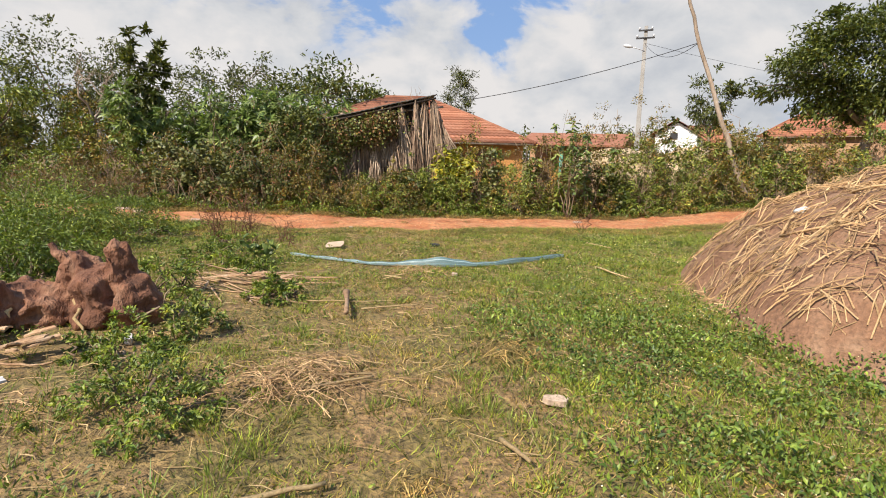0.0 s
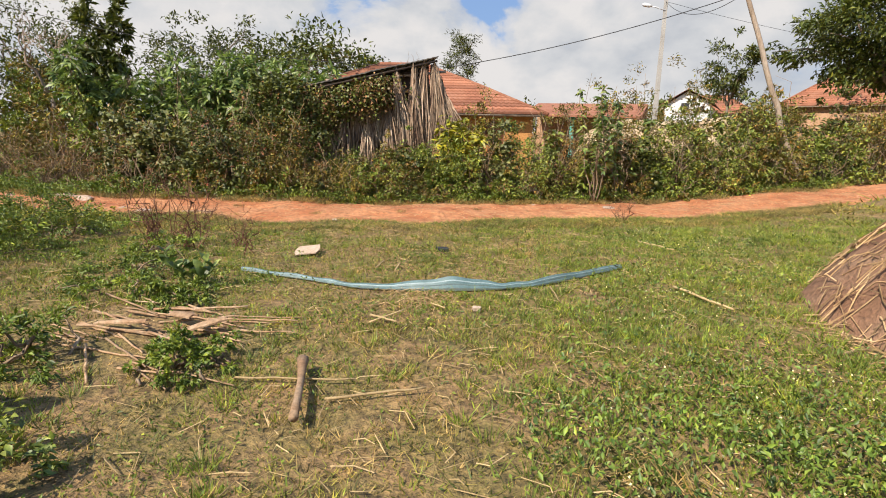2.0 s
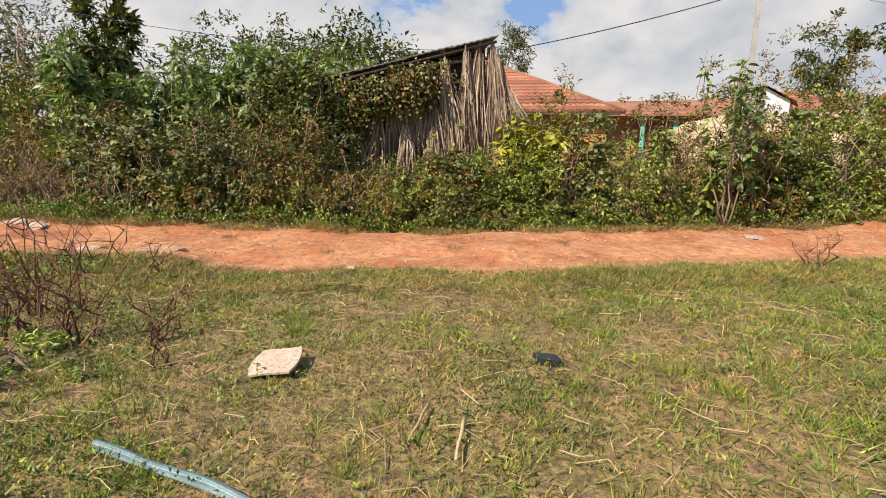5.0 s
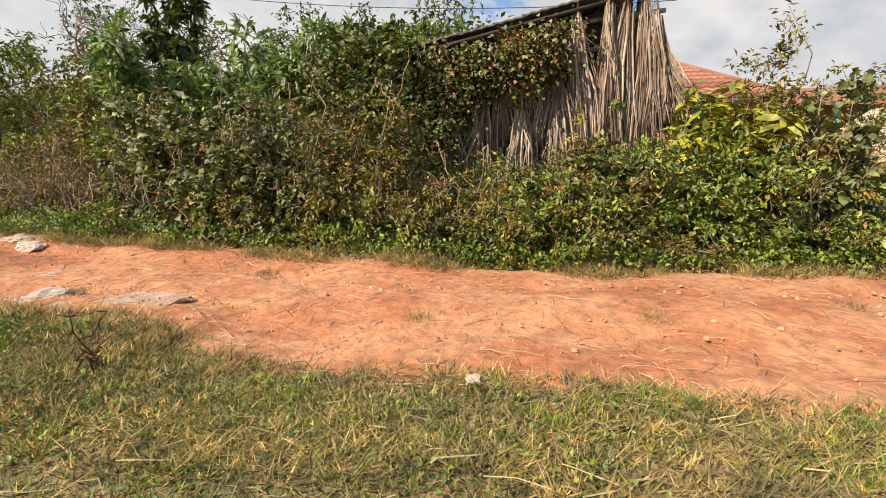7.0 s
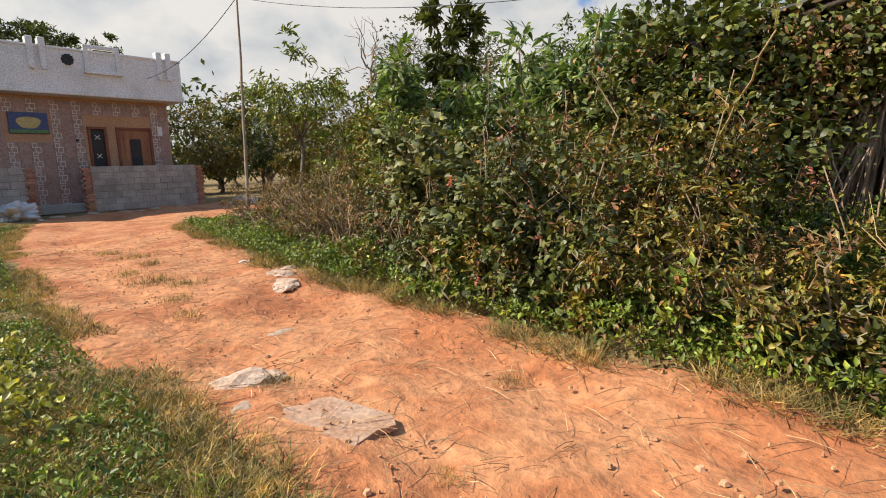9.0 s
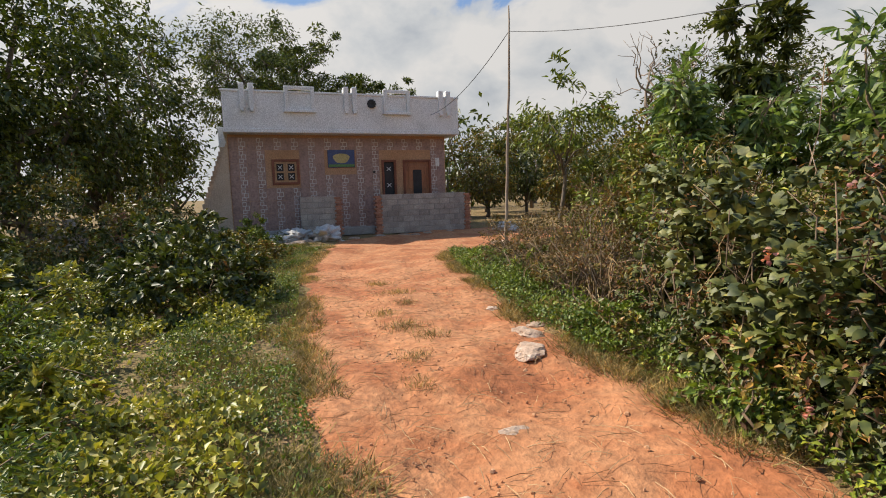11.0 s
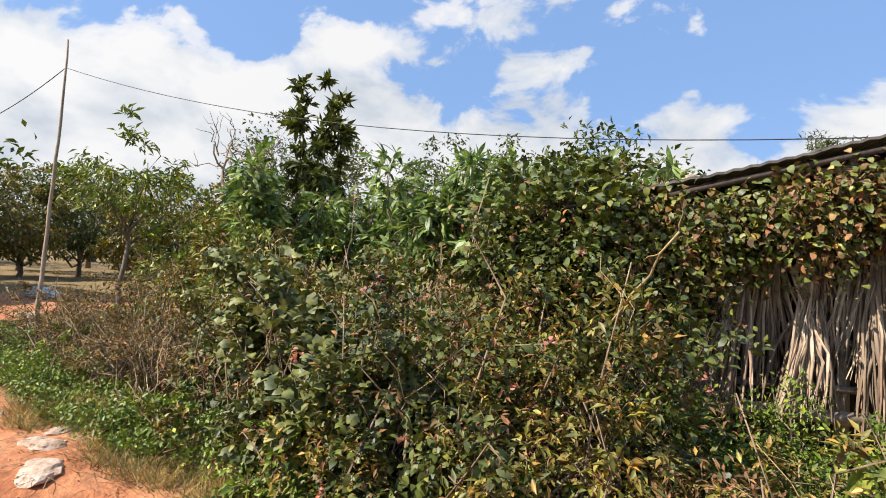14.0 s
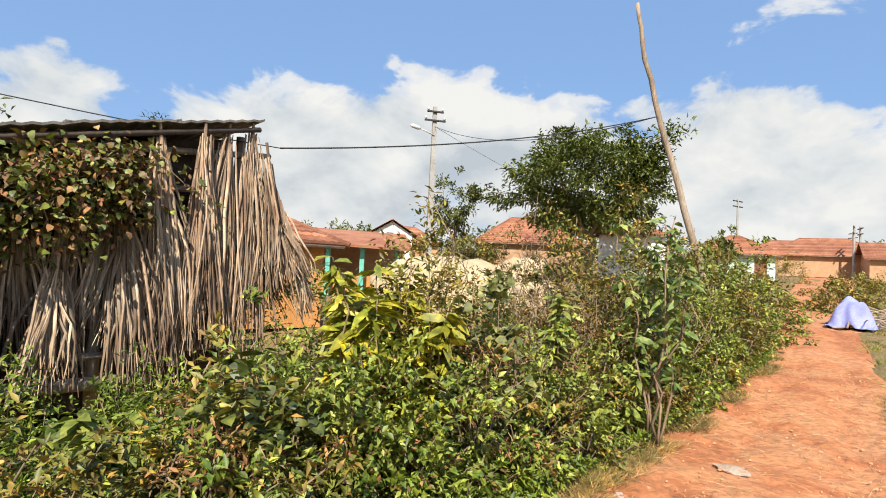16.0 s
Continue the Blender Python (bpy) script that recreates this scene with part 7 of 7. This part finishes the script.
for i, (x, y, s) in enumerate(((-9.2, 10.2, 0.3), (-8.8, 10.5, 0.26), (-5.85, 10.95, 0.15), (-5.2, 12.1, 0.12), (-3.35, 11.85, 0.13), (-4.6, 11.4, 0.08), (-9.7, 9.9, 0.22), (-10.8, 9.9, 0.28), (-10.2, 10.1, 0.2), (-8.1, 10.4, 0.2), (-7.5, 10.5, 0.16), (-11.8, 9.5, 0.26), (-5.9, 12.45, 0.14), (-2.2, 12.6, 0.12), (-1.2, 13.6, 0.1))):
    rng = np.random.default_rng(950 + i)
    n = int(330 * s / 0.2)
    p = np.stack([x + rng.normal(size=n) * s * 0.4, y + rng.normal(size=n) * s * 0.4, np.zeros(n)], 1)
    p[:, 2] = gz(p[:, 0], p[:, 1]) + wob(p[:, 0], p[:, 1]) - 0.01
    d = rng.normal(size=p.shape) * 0.6 + np.array([0, 0, 1.0])
    solid("grass_tuft", leaf_mesh("grass_tuft", p, d, rng.uniform(0.02, 0.04 + 0.22 * s, n), 0.05, M_DRYGRASS, rng), None, "small tuft of coarse dry grass growing in the track", "grass", kind="stuff")


g_ = Geo()
rng_ = np.random.default_rng(29)
for _ in range(2600):
    x, y = rng_.uniform(-3.5, 3.6), rng_.uniform(3.9, 11.8)
    if not turf(np.array(x), np.array(y)):
        continue
    a, L = rng_.uniform(0, 6.28), rng_.uniform(0.04, 0.2)
    z = float(gz(x, y) + wob(x, y)) + rng_.uniform(0.008, 0.03)
    dx, dy = math.cos(a) * L / 2, math.sin(a) * L / 2
    bx, by = rng_.normal() * 0.2 * L, rng_.normal() * 0.2 * L
    g_.tube([(x - dx, y - dy, z), (x + bx, y + by, z + 0.012), (x + dx, y + dy, z)], rng_.uniform(0.0012, 0.003), 3, cap=False)
solid("straw_litter", g_, M_STRAW, "bleached straw scattered over the grass", "straw", kind="stuff")


# ---- village houses ----
def tiled_house(at, rz, L, D, eave, ridge, wall_mat, label, hip=True, courses=12, name="tiled_house", openings=()):
    """Walls with openings, and a clay tile roof laid course by course. Local x along the front, y to the back; at: front right corner of the eave."""
    z0 = float(gz(at[0], at[1]))
    ob = thing(name, (at[0], at[1], z0), label, "house", "village houses", rz=rz)
    o = 0.45
    g = Geo()
    h = eave - z0
    t = 0.25
    xs = sorted({-L + o, -o, *[q for w in openings for q in w[:2]]})
    for a, b in zip(xs[:-1], xs[1:]):
        w = next((w for w in openings if w[0] <= a and b <= w[1]), None)
        if w:
            if w[2] > 0:
                g.box((a, o, 0), (b, o + t, w[2]))
            g.box((a, o, w[3]), (b, o + t, h + 0.1))
        else:
            g.box((a, o, 0), (b, o + t, h + 0.1))
    g.box((-L + o, D - o - t, 0), (-o, D - o, h + 0.1))
    g.box((-L + o, o + t, 0), (-L + o + t, D - o - t, h + 0.1))
    g.box((-o - t, o + t, 0), (-o, D - o - t, h + 0.1))
    if not hip:
        for x in (-L + o, -o - t):
            g.add([(x, o, h + 0.1), (x, D - o, h + 0.1), (x, D / 2, ridge - z0 - 0.12), (x + t, o, h + 0.1), (x + t, D - o, h + 0.1), (x + t, D / 2, ridge - z0 - 0.12)], [(0, 1, 2), (5, 4, 3), (0, 3, 4, 1), (1, 4, 5, 2), (2, 5, 3, 0)])
    part("wall", g, wall_mat, ob)
    for w in openings:
        s = Geo()
        s.box((w[0], o + 0.05, w[2]), (w[1], o + 0.11, w[3]))
        part("door" if w[2] == 0 else "window", s, M_FRAMEWOOD, ob)
    inset = D / 2 if hip else 0.0
    rise = ridge - eave

    def slope(p0, p1, q0, q1, n):
        """Courses from the eave edge p0-p1 to the ridge edge q0-q1."""
        p0, p1, q0, q1 = (np.array(v, float) for v in (p0, p1, q0, q1))
        for i in range(n):
            a, b = i / n, (i + 1.25) / n
            b = min(b, 1.0)
            e0, e1 = p0 + (q0 - p0) * a, p1 + (q1 - p1) * a
            f0, f1 = p0 + (q0 - p0) * b, p1 + (q1 - p1) * b
            k = max(6, int(np.linalg.norm(p1 - p0) / 0.11))
            s = np.linspace(0, 1, k)[:, None]
            wave = np.zeros((k, 3))
            wave[:, 2] = 0.028 * (np.arange(k) % 2)
            lo, hi = e0 + (e1 - e0) * s + wave + np.array([0, 0, 0.055]), f0 + (f1 - f0) * s + wave
            lo2 = e0 + (e1 - e0) * s + np.array([0, 0, 0.0])
            c = Geo()
            c.add(np.concatenate([lo, hi, lo2]), [(j, j + 1, k + j + 1, k + j) for j in range(k - 1)] + [(2 * k + j, 2 * k + j + 1, j + 1, j) for j in range(k - 1)])
            part("tile_course", c, M_ROOFTILE, ob)

    zr = ridge - z0
    A, B, C, E = (-L, 0, h), (0, 0, h), (0, D, h), (-L, D, h)
    R0, R1 = (-L + inset, D / 2, zr), (-inset, D / 2, zr)
    slope(A, B, R0, R1, courses)
    slope(C, E, R1, R0, courses)
    if hip:
        slope(B, C, R1, R1, courses)
        slope(E, A, R0, R0, courses)
    g = Geo()
    g.tube([R0, R1], 0.09, 8)
    part("ridge_tile", g, M_ROOFTILE, ob, smooth=True)
    if hip:
        for a, b in ((A, R0), (B, R1), (C, R1), (E, R0)):
            g = Geo()
            g.tube([a, tuple((np.array(a) + np.array(b)) / 2 + np.array([0, 0, 0.04])), b], 0.075, 7)
            part("hip_tile", g, M_ROOFTILE, ob, smooth=True)
    g = Geo()
    g.tube([(-L + 0.1, 0.06, h - 0.05), (-0.1, 0.06, h - 0.05)], 0.05, 6)
    part("eave_beam", g, M_POLEWOOD, ob, smooth=True)
    return ob


tiled_house((-2.05, 24.0), 22, 11.0, 9.0, 2.12, 4.3, M_ORANGE, "orange-plastered house with a red clay tile roof", True, 18, openings=((-2.4, -1.5, 0.9, 1.75),))
tiled_house((1.5, 58.1), -98, 9.0, 4.6, 4.5, 5.9, M_WHITEPAINT, "white gabled house with a red tile roof", False, 12, openings=())
tiled_house((18.0, 48.5), -20, 9.0, 6.0, 4.0, 6.3, M_MUD, "low mud-walled house with a broad red tile roof", True, 14)
tiled_house((25.4, 37.5), -35, 5.0, 4.5, 3.5, 4.8, M_TEALWALL, "pale green house with a red tile roof beside the lane", True, 12, openings=((-1.6, -0.9, 0, 1.8),))
tiled_house((46.0, 50.0), -40, 9.0, 6.0, 4.6, 6.2, M_MUD, "distant house with a weathered tile roof", True, 10)
tiled_house((48.0, 40.0), -45, 8.0, 6.0, 4.2, 5.7, M_MUD, "distant house with a weathered tile roof", False, 10)
tiled_house((20.5, 41.5), -25, 5.0, 4.0, 4.6, 5.4, M_WHITEPAINT, "small white-walled outbuilding in the village", True, 8)
tiled_house((10.5, 66.0), -10, 9.0, 6.0, 4.2, 6.2, M_MUD, "distant house with a red tile roof", True, 10)
tiled_house((48.0, 47.0), -40, 10.0, 6.0, 4.6, 6.4, M_MUD, "distant house with a weathered tile roof", True, 10)


def gable_window():
    ob = thing("gable_window", (3.65, 58.15, 4.45), "small dark window opening in a white gable", "window", rz=-9)
    g = Geo()
    g.box((-0.32, -0.03, -0.28), (0.32, 0.03, 0.28), bevel=0.01)
    part("shutter", g, M_BLACK, ob)


gable_window()


# porch with teal posts behind the hut
def porch():
    x0, y0 = -3.3, 31.9
    z0 = float(gz(x0, y0))
    ob = thing("porch", (x0, y0, z0), "open porch with teal posts and a dark tiled roof", "porch", rz=-3)
    for x in (0.95, 2.25, 3.6):
        g = Geo()
        g.box((x - 0.09, -0.09, 0), (x + 0.09, 0.09, 2.0), bevel=0.015)
        g.box((x - 0.13, -0.13, 1.88), (x + 0.13, 0.13, 2.0), bevel=0.01)
        g.box((x - 0.13, -0.13, 0), (x + 0.13, 0.13, 0.15), bevel=0.01)
        part("post", g, M_TEAL, ob)
    g = Geo()
    v = [(-1.5, -0.5, 2.12), (4.2, -0.5, 2.0), (4.2, 2.6, 2.75), (-1.5, 2.6, 2.85)]
    g.add(v + [(a, b, c - 0.09) for a, b, c in v], [(0, 1, 2, 3), (7, 6, 5, 4), (0, 4, 5, 1), (1, 5, 6, 2), (2, 6, 7, 3), (3, 7, 4, 0)])
    part("roof", g, M_ROOFTILE, ob)
    g = Geo()
    g.box((-1.5, 2.5, 0), (4.2, 2.7, 2.7))
    part("back_wall", g, M_MUD, ob)
    g = Geo()
    g.box((0.2, 0.4, 0), (2.8, 1.6, 0.85), bevel=0.03)
    part("plinth", g, M_ORANGE, ob)


porch()


def sand_heap(at, r, h, seed, label="heap of pale yellow building sand"):
    g = Geo()
    lumpy(g, (0, 0, 0), (r[0], r[1], h), seed, 0.25, 4)
    ob = solid("sand_mound", g, M_SAND, label, "sand heap", smooth=True)
    ob.location = (at[0], at[1], float(gz(*at)))


sand_heap((1.1, 26.3), (2.6, 1.6), 1.75, 1.2)
sand_heap((3.2, 26.6), (1.8, 1.4), 1.55, 2.6)


def far_pole(at, h, seed):
    ob = thing("utility_pole", (at[0], at[1], float(gz(*at))), "distant concrete utility pole with crossarms", "utility pole", "poles along the lane", rz=seed * 17)
    g = Geo()
    g.tube([(0, 0, 0), (0, 0, h)], [0.13, 0.09], 8)
    part("pole", g, M_CONCRETE, ob)
    for z in (h - 0.25, h - 0.8):
        g = Geo()
        g.box((-0.85, -0.05, z), (0.85, 0.05, z + 0.1), bevel=0.01)
        part("crossarm", g, M_BLACK, ob)


far_pole((38.2, 55.0), 7.6, 1)
far_pole((44.5, 48.2), 4.9, 2)
far_pole((48.6, 50.8), 5.0, 3)
far_pole((62, 62.0), 5.5, 4)


# cloth over a brushwood heap at the lane's edge
def cloth_heap():
    x, y = 11.4, 22.4
    z = float(gz(x, y))
    n, m = 26, 22
    v = []
    for i in range(n):
        for j in range(m):
            a, b = i / (n - 1) * 2 - 1, j / (m - 1) * 2 - 1
            r = min(1.0, math.hypot(a, b))
            zz = 0.95 * (1 - r ** 2.2) + 0.05 * math.sin(a * 11 + 2 * b) * r + 0.04 * math.sin(b * 13 - a * 3) * r
            v.append((a * 0.6 + 0.03 * math.sin(b * 9), b * 0.55 + 0.03 * math.sin(a * 8), max(0.03, zz * 0.85 + 0.06 * math.sin(a * 5 + b * 7))))
    g = Geo()
    g.add(v, [(i * m + j, (i + 1) * m + j, (i + 1) * m + j + 1, i * m + j + 1) for i in range(n - 1) for j in range(m - 1)])
    ob = solid("draped_cloth", g, M_BLUECLOTH, "lilac-blue cloth draped over a brushwood heap", "cloth", smooth=True)
    ob.modifiers.new("thick", "SOLIDIFY").thickness = 0.012
    ob.matrix_world = pose(x, y, z, 0, 0, 30)
    h = thing("brushwood_heap", (x + 1.1, y - 0.4, float(gz(x + 1.1, y - 0.4))), "heap of grey brushwood and planks beside the lane", "wood heap")
    rng = np.random.default_rng(77)
    for k in range(46):
        g = Geo()
        a = rng.uniform(0, 6.28)
        c = rng.normal(size=2) * 0.55
        zc = max(0.03, 0.85 - np.hypot(*c) * 0.55) * rng.random()
        d = np.array([math.cos(a), math.sin(a)]) * rng.uniform(0.4, 0.95)
        branch(g, (*(c - d), max(0.02, zc - 0.15)), (*(c + d), zc + rng.uniform(-0.05, 0.3)), 0.028, 0.01, rng, 0.08, 5, 5)
        part("branch", g, M_POLEWOOD, h, smooth=True)


cloth_heap()
for i, (x, y, rx, ry, h) in enumerate(((15.5, 26.0, 1.2, 1.0, 0.8), (20.0, 29.0, 1.8, 1.2, 1.0), (26.0, 33.0, 2.0, 1.4, 1.0), (31.0, 42.5, 2.2, 1.6, 1.9))):
    bush("shrub", (x, y), (rx, ry, h), M_SCRUB, "low dusty shrub beside the lane", leaves=2600, size=0.12, seed=1200 + i, group="shrubs along the lane")

# far treeline
rng_ = np.random.default_rng(91)
for i in range(34):
    a = radians(20 + i * 5.2)
    d = rng_.uniform(95, 150)
    x, y = d * math.cos(a), 12 + d * math.sin(a)
    c = rng_.uniform(4, 7)
    tree("distant_tree", (x, y), rng_.uniform(5.5, 8.5), (c, c), M_MANGO, "dark tree in the distant treeline", 1300 + i, trunk=0.3, leaves=1000, size=0.95, crown_low=0.05, clumps=30, group="distant treeline", spread=0.4)
for i in range(10):
    a = radians(170 + i * 7)
    d = rng_.uniform(48, 70)
    c = rng_.uniform(3.5, 5.5)
    tree("distant_tree", (d * math.cos(a), 8 + d * math.sin(a)), rng_.uniform(6, 9), (c, c), M_MANGO, "dark tree in the distant treeline", 1400 + i, trunk=0.3, leaves=1400, size=0.65, crown_low=0.05, clumps=40, group="distant treeline", spread=0.4)


# ---- rubble in front of the tiled house ----
def sack(at, r, seed, mat=M_WHITE, label="torn white cement sack full of rubble", rz=0.0):
    g = Geo()
    lumpy(g, (0, 0, 0), (r[0], r[1], r[2] * 0.7), seed, 0.75, 4, 0.3)
    ob = solid("cement_sack", g, mat, label, "sack", "rubble before the house", smooth=True)
    ob.matrix_world = pose(at[0], at[1], r[2] * 0.4, 0, 0, rz)


for i, (x, y, r) in enumerate(((-20.4, 5.6, (0.55, 0.4, 0.34)), (-20.1, 6.5, (0.6, 0.42, 0.38)), (-20.8, 4.9, (0.4, 0.3, 0.25)), (-19.7, 5.3, (0.35, 0.25, 0.2)), (-19.9, 4.0, (0.4, 0.3, 0.22)), (-22.9, 12.4, (0.5, 0.35, 0.25)))):
    sack((x, y), r, i + 0.7, rz=i * 40)
for i in range(16):
    r_ = np.random.default_rng(1500 + i)
    x, y = r_.uniform(-21.2, -18.8), r_.uniform(3.8, 7.4)
    s = r_.uniform(0.07, 0.2)
    rock((x, y), (s * 1.3, s, s * 0.8), 200 + i, "broken pale rubble stone before the house", "rubble before the house")
for i, (x, y) in enumerate(((-21.6, 8.0), (-21.9, 8.8), (-22.3, 9.6), (-22.5, 10.4), (-22.0, 9.2))):
    rock((x, y), (0.22, 0.16, 0.1), 240 + i, "flat stone at the foot of the block wall", "rubble before the house")


def brick_stack(at, rz, nx, nz, mat, label):
    ob = thing("brick_stack", (at[0], at[1], 0), label, "bricks", rz=rz)
    g = Geo()
    g.box((0.002, 0, 0.002), (0.22, 0.22, 0.078), bevel=0.006)
    me = g.mesh("brick", mat)
    rng = np.random.default_rng(nx * 7 + nz)
    for i in range(nx):
        for j in range(int(nz * (0.7 + 0.3 * rng.random()))):
            o = new("brick", me)
            o.parent = ob
            o.location = (i * 0.225 + float(rng.uniform(-0.015, 0.015)), float(rng.uniform(-0.03, 0.03)), j * 0.08)


brick_stack((-19.2, -0.2), 75, 7, 15, M_BRICK, "stack of red bricks beside the stair")
brick_stack((-19.0, -2.0), 75, 8, 13, M_BLOCK, "stack of grey cement bricks beside the stair")
